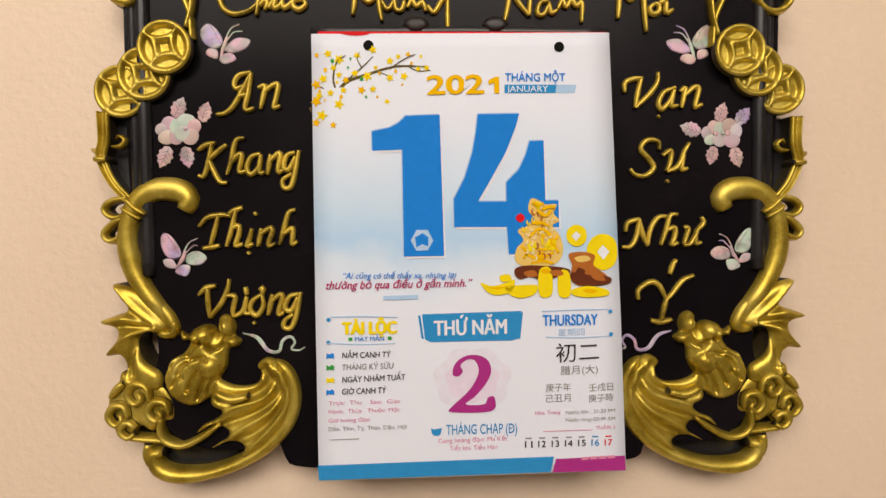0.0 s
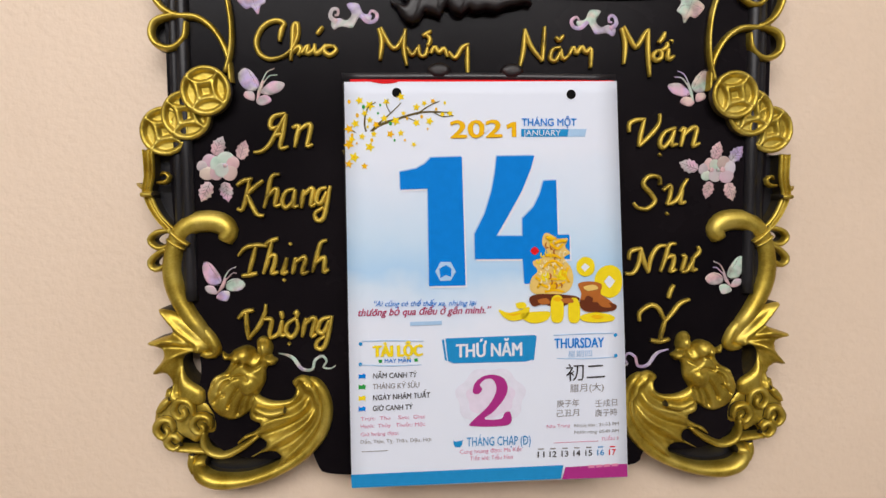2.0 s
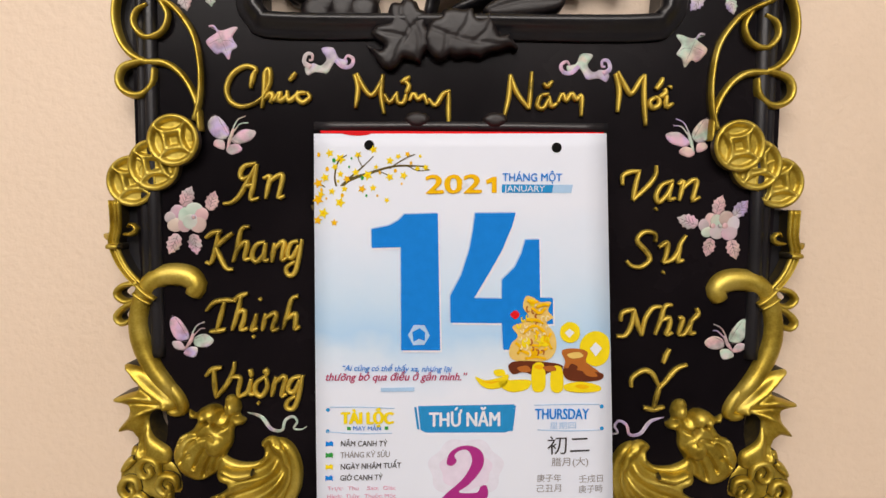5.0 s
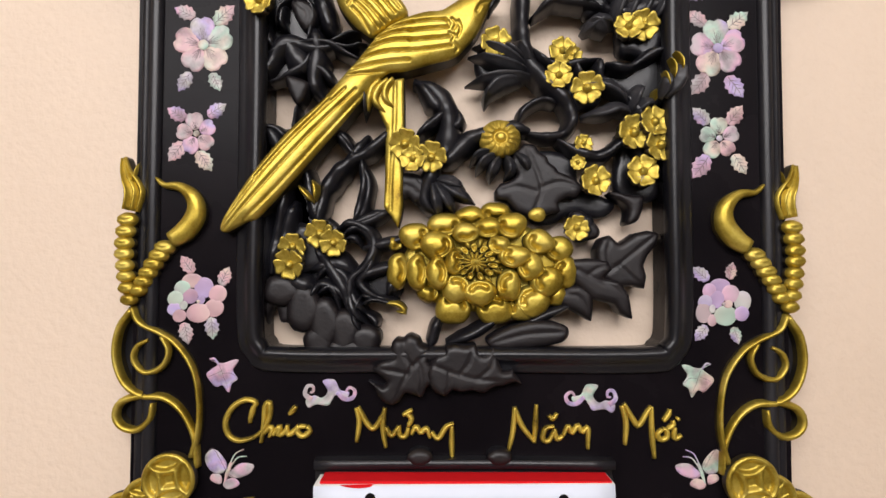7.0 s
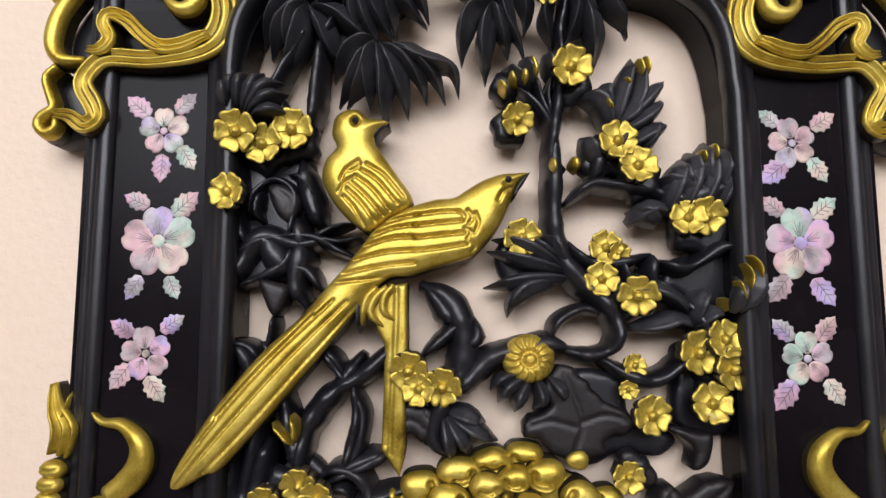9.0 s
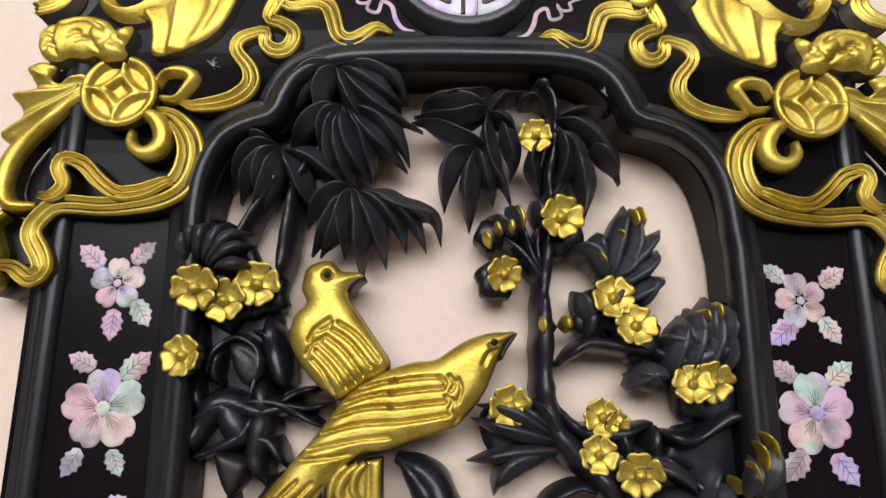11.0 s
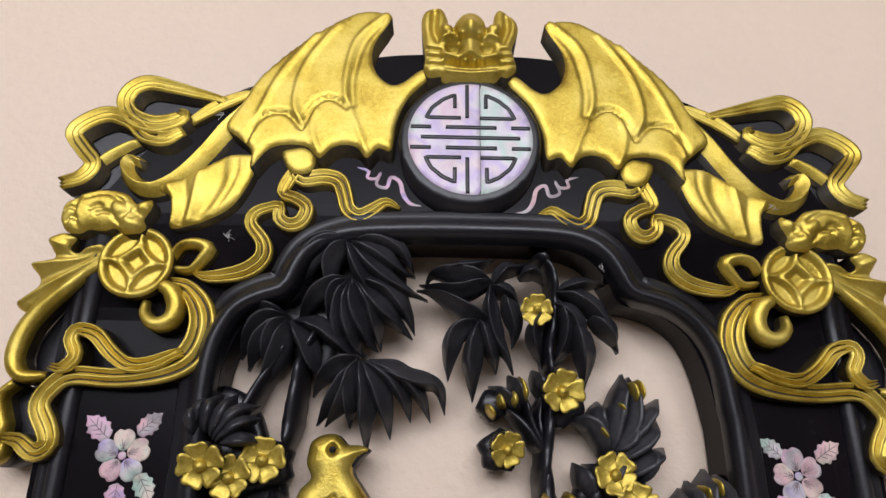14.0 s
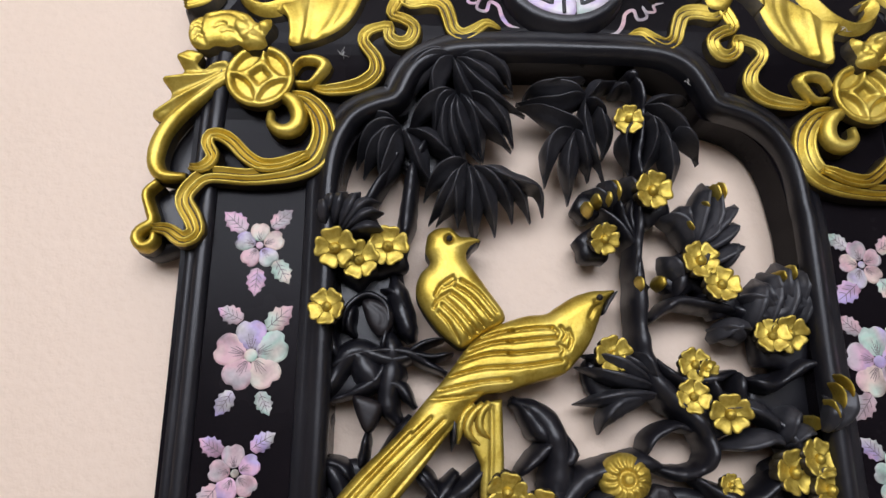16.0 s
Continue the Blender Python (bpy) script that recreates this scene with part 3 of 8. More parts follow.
    # the small flying figure over each coin
    body = [(-192.6, 403.6), (-191.9, 411.2), (-186.3, 415.1), (-183.9, 417), (-174.8, 419.1), (-165.1, 417.5), (-159.9, 412.7), (-155.5, 412.2), (-152.6, 414.7), (-151.6, 409.2), (-154.6, 404.6), (-152.9, 400.1), (-156.3, 397), (-162.4, 396.8), (-167.3, 399.7), (-171.9, 398.4), (-178.6, 398.8), (-182.8, 396.9), (-189, 397.7)]
    slits = [[(-190.6, 406.7), (-188.3, 408.9), (-185.6, 408.3)], [(-188, 401.9), (-186.6, 404.3), (-184.3, 403.2)], [(-178.1, 408.2), (-175.6, 409.8), (-173.4, 409.3)], [(-174.5, 405.6), (-172.5, 406.8), (-169.8, 406.3)]]
    folds = [[(-185.1, 413.9), (-185.7, 405.9), (-182.4, 398.1)], [(-181.6, 414), (-172.2, 416.1), (-164, 411.4)], [(-165.9, 413.2), (-160.9, 408.4), (-161.8, 402.9)], [(-158.1, 411.5), (-156.5, 407.3), (-157.7, 403.6)], [(-168.1, 405.7), (-165.5, 402.2), (-161.4, 399.8)]]
    fixed("carved_body", carve(m(body), FACE, 31, 5, 7, [(f, 0.9, 2.6) for f in map(m, slits)] + [(f, 1.0, 1.8) for f in map(m, folds)],
                               [(*m([(-158.9, 401.1)])[0], 5, 3), (*m([(-154.7, 409.8)])[0], 3.5, 2), (*m([(-164.2, 408.9)])[0], 4, 2)], res=0.95), GILT, "gilt rounded body with carved folds")
    fan = [(-173.9, 393.3), (-180.2, 392.3), (-185, 388.9), (-188.5, 391.2), (-186.7, 396.6), (-193.5, 398.9), (-199.4, 395.7), (-197, 391), (-195.2, 386.5), (-204.4, 383.1), (-200, 377.3), (-199.7, 372.1), (-206.6, 364), (-200.7, 359.8), (-194, 362.5), (-186.2, 369.5), (-178.9, 376.6), (-172.3, 382), (-171.5, 387.4)]
    fixed("wing", carve(m(fan), FACE - 6, 26, 2.5, 4, [(m([(-175.1, 390.6), (-184, 387.7), (-195.5, 388)]), 2.3, 2.4), (m([(-174.8, 388.5), (-187.1, 381.7), (-200.2, 375)]), 2.6, 2.6), (m([(-174.4, 385.5), (-184.8, 377.1), (-199.8, 360.7)]), 1.6, 1.4),
                                                 (m([(-175.3, 391.8), (-187.2, 391.2), (-198.1, 394.5)]), 1.3, -1.2), (m([(-174.5, 390), (-187.5, 384.6), (-203.1, 382.8)]), 1.3, -1.6), (m([(-174.1, 387.3), (-186, 378.2), (-205.6, 364)]), 1.3, -1.6)], res=1.0), GILT, "gilt fan-shaped wing with ribs")
    gilt_bar("ribbon", m([(-171.3, 391.3), (-183, 374.9), (-195.7, 360.9), (-201.2, 350.4), (-202.3, 338.7), (-197.2, 331.9), (-186.7, 332.1)]), [1.5, 2.2, 3.4, 4.2, 4.4, 3.8, 2], FACE - 4, 12, ROUND)
    gilt_bar("ribbon", m([(-140.9, 375.2), (-131.1, 372.4), (-122.8, 362.5), (-121.1, 350.6), (-125.9, 339.6), (-138.2, 333.6), (-155.3, 331), (-174, 331.8), (-181.4, 327.1), (-185.3, 319.1), (-180.2, 309.8), (-178.5, 303.2), (-184.3, 299.9), (-192, 304.7), (-199.4, 305.7)]),
             [2.5, 4, 6, 6.8, 7, 6.2, 5, 4.4, 4.4, 4.4, 4.4, 4.8, 4.4, 3.8, 2.2], FACE, 10, FLUTED)
    gilt_bar("ribbon", m([(-127.8, 342.6), (-139.6, 337.2), (-149.7, 336.4), (-158.1, 341.5), (-166.2, 349.5), (-174, 351.7), (-176.2, 346.9), (-172.9, 340), (-177.6, 334.7), (-184.6, 335.8)]), [2, 3.2, 3.4, 3.4, 3.6, 3.6, 3, 3.2, 2.8, 1.5], FACE, 12, FLUTED)
    gilt_bar("ribbon", m([(-148.3, 366), (-147.6, 359.4), (-141.8, 354.7), (-135.4, 356.6), (-133.7, 363.3), (-137.4, 370.5), (-142, 372.8)]), [1.6, 2.6, 3.4, 4.4, 4.6, 4.2, 3], FACE, 12, ROUND)
    gilt_bar("ribbon", m([(-199.8, 329.2), (-204.9, 323.5), (-202.4, 315.1), (-200.6, 309), (-205.8, 305.1), (-207.3, 300.7), (-203.3, 296.9), (-199, 299.7), (-199, 304.6)]), [2.4, 2.6, 2.6, 2.8, 3, 3, 3, 2.8, 2], 14, 14, ROUND)
    fixed("ground", carve(m([(-187.6, 333.5), (-195.3, 330.5), (-204.5, 321.6), (-203.1, 309.7), (-211.1, 306), (-209.4, 296.3), (-200.5, 294.2), (-184.3, 302.1), (-180.9, 307.8), (-185.7, 316.2), (-184.2, 327.7)]), 4, 15, 1.5, 3), [BLACK, BLACK])
    fixed("ground", carve(m([(-176, 384), (-186, 372), (-197, 358), (-202, 345), (-199, 334), (-190, 327), (-176, 329)]), 4, 13, 1.5, 3), [BLACK, BLACK])
coin(-154.9, 383.5, 31, 17.0, 40)
coin(153.5, 380.7, 31, 17.0, 40)

head = [(-25.2, 504), (-26, 514.6), (-23.5, 520.4), (-16.1, 522.1), (-12.6, 516.8), (-11.7, 510.4), (-8.8, 511.6), (-5.9, 515.9), (-0.9, 519), (4.4, 516.3), (7.8, 512.1), (10.7, 512.2), (12.1, 519.4), (14.8, 522), (20.6, 518.2), (24.2, 512.6), (23.1, 505.6), (20.6, 498.5), (22.1, 491.7), (22.5, 485.7), (18.1, 481.5), (14.7, 482.1), (12.4, 479), (6.7, 477.2), (-10.1, 476.8), (-15.2, 478.3), (-15.8, 481.2), (-21.4, 480.4), (-24.3, 485), (-23.8, 492.1), (-24.5, 497.8)]
cheeks = [[(-23.3, 496.1), (-16, 494.8)], [(-23.8, 491.5), (-15, 490.4)], [(-23.2, 486.8), (-15.4, 486)], [(22.2, 497), (15, 495.5)], [(22.7, 492.4), (14, 491)], [(22, 487.7), (14.6, 486.6)]]
sockets = [[(-10.4, 496.6), (-8.2, 496.2)], [(7.0, 496.4), (9.0, 496.8)]]
brows = [[(-15.6, 501.0), (-11.0, 503.4), (-6.2, 501.6)], [(4.6, 501.6), (9.2, 503.6), (14.0, 501.4)]]
fixed("carved_head", carve(head, FACE, 40, 4.0, 4, [(c, 0.8, 2.2) for c in cheeks] + [(c, 2.1, 6.5) for c in sockets] + [(c, 1.5, -2.6) for c in brows] + [([(-19, 518.4), (-19.5, 507.7), (-17.1, 501.1)], 1.7, 3.2), ([(17.9, 517.4), (18.3, 508.9), (15.5, 501.1)], 1.7, 3.2),
                                                  ([(-1, 506), (-1, 498), (-1, 491.5)], 3.6, -3.4), ([(-14.2, 491.4), (-7.2, 489.4), (-1.1, 490.4), (5, 489.4), (13.4, 491.4)], 1.5, -3.0), ([(-13.6, 486.6), (-1.1, 485.4), (13, 486.8)], 1.3, 3.4), ([(-12.9, 481.6), (-1.1, 480.6), (11.6, 481.8)], 1.2, -2.0), ([(-9.5, 512.6), (-9.0, 506), (-6.5, 500)], 0.9, 2.2), ([(7.6, 513), (7.0, 506), (4.8, 500)], 0.9, 2.2)],
                           [(-0.9, 508.0, 8.6, 5.5), (-12.4, 507.2, 3.6, 3), (11.2, 507.6, 3.6, 3), (-7.4, 487.2, 1.5, 1.6), (-3.6, 486.8, 1.5, 1.6), (1.2, 486.8, 1.5, 1.6), (5.2, 487.2, 1.5, 1.6)], res=0.7), GILT, "gilt carved mask with pointed ears")

EX, EZ = -1.0, 445.6
ring = [(EX + 34.6 * math.cos(k * math.tau / 48), EZ + 34.6 * math.sin(k * math.tau / 48)) for k in range(48)]
fixed("emblem_rim", carve(ring, FACE, 39.4, 2.4, 2.6), [BLACK, BLACK], "round black rim of the emblem")
def half_disc(side):
    """Half of the round inlay, cut along a line right of the middle."""
    cut = 4.7 + 0.12 * side
    a = math.acos(cut / 30.2)
    turns = np.linspace(a, math.tau - a, 40) if side < 0 else np.linspace(-a, a, 30)
    return [(EX + 30.2 * math.cos(k), EZ + 30.2 * math.sin(k)) for k in turns]


for side in (-1, 1):
    fixed("pearl_inlay", carve(half_disc(side), 40, 42.2, 0.05, 1, sharp=True, res=3), [PALE_PEARL, LINE], "iridescent mother-of-pearl half disc")
strokes = [[(-29, 5.6), (-19, 5.6)], [(-12, 5.6), (12.6, 5.6)], [(19.8, 5.6), (29, 5.6)], [(-24, 0), (24, 0)], [(-29, -5.6), (-19, -5.6)], [(-12, -5.6), (12.6, -5.6)], [(19.8, -5.6), (29, -5.6)]]
for sx in (-1, 1):
    for sz in (-1, 1):
        strokes += [[(sx * 4.6, sz * 10.8), (sx * 21.6, sz * 10.8), (sx * 18.9, sz * 16.2), (sx * 13.5, sz * 21), (sx * 7.6, sz * 23.8), (sx * 7.6, sz * 16.2)]]
strokes += [[(-1.6, 10.8), (-1.6, 29.5)], [(-1.6, -10.8), (-1.6, -29.5)]]
for s in strokes:
    fixed("emblem_bar", cord([(EX + x, EZ + z) for x, z in s], [0.95], 42, 0.8, FLAT, smooth_path=False, step=1.2, taper=False), BLACK)

# black ground under the tendrils at the edge
for m in (same, mid):
    fixed("ground", carve(m([(-189.5, 95.7), (-196.3, 84.9), (-198.1, 69.7), (-193.1, 55.8), (-183.4, 48.9), (-176.5, 51.4), (-179.3, 92.5)]), 4, 15, 1.5, 3), [BLACK, BLACK])
    fixed("ground", carve(m([(-180.8, 50.3), (-193.8, 46.4), (-196.9, 39.4), (-193.5, 33.6), (-185.1, 32.1), (-176.5, 37.6), (-175.6, 49.1)]), 4, 15, 1.5, 3), [BLACK, BLACK])
    fixed("ground", carve(m([(-201.7, -30.7), (-201.4, -45.2), (-202.4, -55.1), (-197.4, -67.6), (-187.7, -78.9), (-181.6, -71.5), (-182.7, -31.9)]), 4, 13, 1.5, 3), [BLACK, BLACK])

# sides: coins on cords, tendrils, beads, horns
for m in (same, mid):
    gilt_bar("tendril", m([(-186.1, 96.7), (-193.3, 86.1), (-195.2, 70.6), (-190.2, 56.4), (-180.1, 49), (-167.6, 47.8), (-157.6, 40.4), (-150.5, 26.6), (-148.6, 9.7)]), [2.2, 2, 2, 2, 2.3, 2.2, 1.9, 1.9, 1.8], FACE - 8, 13, ROUND)
    gilt_bar("tendril", m([(-173.7, 45.2), (-175.2, 35.8), (-182.3, 30.1), (-190.6, 31.9), (-194.2, 38.2), (-190.9, 45.8), (-178.1, 49.6)]), [1.4, 2, 2.1, 2.1, 2.1, 2.1, 2], FACE - 6, 11, ROUND)
    gilt_bar("tendril", m([(-185.5, 97.6), (-181.3, 89.2), (-168.7, 83), (-160.1, 76.8), (-151.2, 63.5), (-147.8, 46.5), (-148.1, 29.6), (-151.5, 15.8)]), [2.2, 1.9, 1.9, 1.9, 1.8, 1.8, 1.8, 2], FACE, 6, ROUND)
    gilt_bar("tendril", m([(-175.8, 79.9), (-182.5, 76.2), (-184.2, 68.7), (-177.9, 61.9), (-168.6, 65), (-165, 73.7), (-168.9, 81.8)]), [1.3, 1.8, 1.9, 1.9, 1.9, 1.9, 1.8], FACE, 6, ROUND)
    gilt_bar("tendril", m([(-198.1, -29.2), (-197.8, -44.6), (-199.4, -54.4), (-193.9, -67.9), (-184.5, -78.9)]), [3.2, 3.0, 2.6, 2.3, 2.3], 12, 15, FLUTED)
    gilt_bar("thorn", m([(-198.6, -51.8), (-203.1, -51.9), (-207.5, -48.7)]), [2.6, 2.2, 0.5], 14, 11, KEEL)
    gilt_bar("tendril", m([(-193.3, -48.6), (-188.8, -48.5), (-186.1, -45.3), (-189.3, -42.7), (-191.2, -44.7)]), [1, 1.8, 1.7, 1.5, 0.8], FACE, 5, ROUND)
    gilt_bar("collar", m([(-202, -55.7), (-195.5, -55.6)]), [1.8, 1.8], 14, 15, ROUND)
    # beaded strands
    gilt_bar("flame", m([(-195, 182.7), (-192.3, 174.5), (-186.4, 163.1), (-188.1, 151.8)]), [1.6, 3.6, 6.0, 5.0], 12, 15, FLUTED)
    gilt_bar("flame", m([(-184.9, 179.6), (-186.6, 172.6), (-188.4, 167.5)]), [1, 2.4, 2], 12, 13, KEEL)
    gilt_bar("horn", m([(-174.7, 170.7), (-169.6, 166.3), (-160.1, 165.1), (-151.8, 158.1), (-151, 148.7), (-156.5, 140.5), (-163.9, 135.5)]), [0.9, 2.0, 3.0, 4.6, 5.8, 6.0, 4.6], FACE - 2, 11, ROUND)
    gilt_bar("stem", m([(-189.6, 149.4), (-191.7, 130.5), (-190.1, 114.8), (-186.6, 97.6)]), [2, 2, 2, 2], 12, 12, ROUND)
    gilt_bar("stem", m([(-166.7, 133.7), (-177, 118.6), (-186.6, 99.1)]), [2, 2, 2], FACE - 4, 8, ROUND)
    for line, n in (([(-188.6, 148), (-190.5, 133.5), (-189.9, 121), (-188.4, 108.6), (-186.2, 97.7)], 8), ([(-167, 132.3), (-173.1, 123.6), (-178.5, 114.2), (-183.9, 103.6)], 6)):
        path = evenly(curve(m(line), 8), 0.5)
        for k in range(n):
            x, z = path[int((k + 0.3) / n * (len(path) - 1))]
            r = 5.4 - 0.9 * k / n
            bead = carve([(x + r * 1.12 * math.cos(a), z + r * 0.78 * math.sin(a)) for a in np.linspace(0, math.tau, 12)[:-1]], 14, 26, 4.2, 4, [([(x - 4, z + 0.6), (x, z - 0.4), (x + 4, z + 0.6)], 0.7, 0.7)], res=1.0)
            fixed("bead", bead, GILT)
for m in (same, low):
    gilt_bar("hooked_horn", m([(-155.5, -83.7), (-152.9, -77.5), (-159.6, -72.5), (-171.8, -72.5), (-180.5, -78), (-185, -87.2), (-187.2, -101.5), (-184.5, -115.9), (-178.1, -128.4), (-169.8, -139.8), (-165.8, -151.2)]), [5, 7.2, 7, 6.4, 6, 6.2, 6.6, 6.2, 5.5, 4.6, 3], 8, 20, ROUND, "smooth gilt horn with a hooked end")
    gilt_bar("bow_loop", m([(-185.9, -76.7), (-195.7, -78.5), (-199.5, -83.4), (-194.2, -87.8), (-184.9, -84.8)]), [1.6, 1.8, 1.9, 1.8, 1.6], 14, 12, ROUND)
    gilt_bar("bow_loop", m([(-186.2, -87.2), (-194.2, -90.3), (-199.9, -96.4), (-196.3, -100.8), (-188.3, -96.5)]), [1.6, 1.8, 1.9, 1.8, 1.4], 14, 12, ROUND)
    gilt_bar("collar", m([(-185.9, -77.3), (-181.2, -82.3), (-175.2, -86.1)]), [1.8, 2.2, 1.6], 21, 8.5, ROUND)
    gilt_bar("collar", m([(-187.9, -82.3), (-183.1, -86), (-177.7, -88.5)]), [1.6, 2, 1.4], 21, 8, ROUND)
    # lower corner figure: upper wing, head, clouds, lower wing
    wing = [(-194, -125.1), (-186, -125.8), (-177.3, -130.3), (-168.6, -139.2), (-163.3, -149.4), (-168.3, -153.1), (-175.7, -151.7), (-180.7, -156.7), (-177.9, -167.4), (-168.2, -175.2), (-169.1, -184), (-179.6, -184.5), (-189.4, -181.1), (-187.2, -171.1), (-190.8, -164.7), (-198.7, -164.6), (-192.4, -155.9), (-192.8, -149.6), (-201.3, -146), (-192.6, -142.3), (-186.4, -139.6), (-189.3, -132.7)]
    ribs = [[(-169.4, -148.6), (-180.3, -139.7), (-192.2, -127)], [(-170.1, -149.9), (-184.7, -144), (-199.4, -146)], [(-171.3, -151.1), (-184.9, -153.5), (-196.9, -164)]]
    hollow = [[(-173.1, -148.6), (-182.2, -142.2), (-187.6, -137.4)], [(-174.7, -150.1), (-183.9, -148.4), (-190.9, -148.3)], [(-180, -154.8), (-184, -164.2), (-184.3, -176.2)]]
    wing, ribs, hollow = [(x - 2.4, z) for x, z in wing], [[(x - 2.4, z) for x, z in r] for r in ribs], [[(x - 2.4, z) for x, z in r] for r in hollow]
    fixed("wing", carve(m(wing), 4, 22, 4, 5, [(m(r), 1.6, -2.2) for r in ribs] + [(m(r), 2.4, 3.6) for r in hollow], res=1.1), GILT, "gilt bat wing with ribs")
    gilt_bar("wing_edge", m([(-178.2, -129.7), (-168.5, -138.6), (-162.6, -149.4), (-165.2, -153.1), (-171.4, -152.4)]), [1.5, 3, 4, 4, 2.5], 8, 18, ROUND)
    fixed("ground", carve(m([(-194.8, -182.3), (-173.2, -177.4), (-142.5, -178.1), (-118, -182.3), (-104.1, -197.3), (-105.8, -211.2), (-118.9, -223.3), (-136.8, -231.6), (-161.7, -236), (-175, -234.9), (-178.9, -225.2), (-180.7, -217.1), (-191.7, -213.2), (-194.9, -203.6)]), 4, 11, 1.5, 3), [BLACK, BLACK])
    sac = [(-167, -172.9), (-164.5, -167.7), (-158.4, -164.4), (-155.7, -161.4), (-153.5, -156.9), (-158.2, -156.5), (-158.7, -151), (-154.8, -153.1), (-150.7, -149.8), (-144.6, -147.5), (-139.3, -149.3), (-137.4, -152.8), (-137.8, -145.2), (-134.4, -142.2), (-129.8, -144), (-127.9, -149.5), (-128.7, -153.6), (-125.1, -156.8), (-127.5, -160.2), (-132.2, -161.9), (-133.1, -170.2), (-136.7, -177), (-139.2, -182.6), (-144.1, -189.4), (-152.6, -193.7), (-160.9, -191.4), (-166.4, -185.4), (-168.5, -178.4)]
    lines = [[(-165, -172.2), (-161.2, -167.5), (-155.8, -165.2)], [(-160.1, -175.5), (-157.6, -170.7), (-154.6, -168.7)], [(-155, -184.3), (-151.8, -177.4), (-148.7, -173.3)], [(-150.1, -189.6), (-147.6, -182.4), (-145.4, -178.2)], [(-143.6, -186.6), (-142.2, -181.1), (-140.1, -178)], [(-154.5, -165.5), (-151.3, -160.1), (-145.5, -157.8), (-140.3, -161), (-135.9, -159.7), (-133.7, -154.9)],
             [(-152.5, -167), (-147.1, -165.7), (-143.1, -167.2)], [(-135.9, -146.6), (-134, -152.8), (-129.4, -154.3)], [(-153.5, -155.9), (-150.3, -158.7), (-146.8, -156)], [(-163.6, -182), (-160.2, -177.9), (-157.5, -176.6)]]
    fixed("carved_head", carve(m(sac), 10, 23, 6, 9, [(m(f), 0.85, 3.6) for f in lines] + [(m([(-142.9, -160.3), (-141.6, -161.7)]), 1.5, 4)],
                               [(*m([(-146.1, -152.6)])[0], 6, 3.5), (*m([(-132.9, -149.4)])[0], 4.6, 3.5), (*m([(-141.9, -171.4)])[0], 6, 3.5), (*m([(-151.5, -155.9)])[0], 3.6, 2), (*m([(-128.8, -157.1)])[0], 3, 2)], res=0.9),
          GILT, "gilt carved bat head and body")
    fixed("cloud", carve(m([(-193.5, -174.7), (-185.5, -176.2), (-176.3, -178.2), (-168.4, -183.4), (-163.7, -191.8), (-163.9, -201.9), (-172.7, -204.3), (-177.1, -208.7), (-183.8, -205.4), (-187.1, -210.4), (-194.4, -208.3), (-197.3, -200), (-201.5, -197.4), (-200.6, -188.5), (-196.2, -184.2)]), 4, 20, 3, 5, res=1.4), GILT, "gilt cloud scrolls")
    for sp in ([(-176.6, -190.3), (-178.3, -182.6), (-185, -180.6), (-188.9, -186.2), (-185.3, -192), (-180.9, -188.9), (-183.3, -185.7)], [(-188.6, -199.5), (-190.9, -193.2), (-196.5, -193), (-199.7, -198.7), (-195.5, -203.9), (-191.7, -200.1), (-194.1, -197.5)], [(-166.3, -198.7), (-168, -191.7), (-174.8, -190.9), (-178, -196.6), (-173.8, -201.7), (-170, -198), (-173.1, -196)],
               [(-184.5, -205.4), (-189.3, -202.1), (-193.7, -206.4), (-189.5, -211), (-185.2, -208.5)], [(-190.6, -179.9), (-194.3, -183), (-198.2, -187.9)]):
        gilt_bar("scroll", m(sp), [1.6, 2.4, 2.6, 2.6, 2.4, 2, 1.4], 21.5, 6, ROUND)
    wing = [(-139.8, -177.6), (-135.2, -180.1), (-129.1, -182.4), (-120.6, -182.6), (-116.2, -180.2), (-115, -175.4), (-117, -171.1), (-111.8, -167), (-105.7, -168.6), (-101, -175), (-97.8, -185.6), (-99.4, -196.9), (-105.8, -208.7), (-115.6, -218.4), (-126.7, -223.8), (-124.9, -217.8), (-129.6, -214.8), (-136.1, -215), (-143.6, -218.3), (-138.4, -214.9), (-133.9, -211.5), (-134.5, -207.6), (-141.2, -204.9), (-146.7, -206.9), (-151.6, -209.6), (-147.3, -204.4), (-140.5, -201.4), (-137, -197.3), (-143, -193.6), (-142.8, -186.3)]
    ribs = [[(-109.1, -171.3), (-106.6, -181.2), (-114.3, -190.1), (-131.5, -195.3), (-150.1, -207.5)], [(-105.8, -172.8), (-103, -186.2), (-109.7, -197.3), (-122.2, -204.8), (-142.3, -217.3)], [(-103.1, -174.9), (-100.3, -190.8), (-108.5, -205.1), (-125, -221.7)]]
    hollow = [[(-112.6, -172.6), (-110.7, -181.1), (-120.4, -187.9), (-137.5, -189.5)], [(-106.6, -178.4), (-106.1, -188.9), (-117.9, -197.8), (-135.8, -204.4)], [(-102.6, -186.2), (-104.9, -196.7), (-116.1, -207.8), (-127.8, -213.8)]]
    fixed("wing", carve(m(wing), 4, 23, 3.5, 4, [(m(r), 1.3, -1.8) for r in ribs] + [(m(r), 2.3, 3.6) for r in hollow], res=1.1), GILT, "gilt bat wing with ribs")
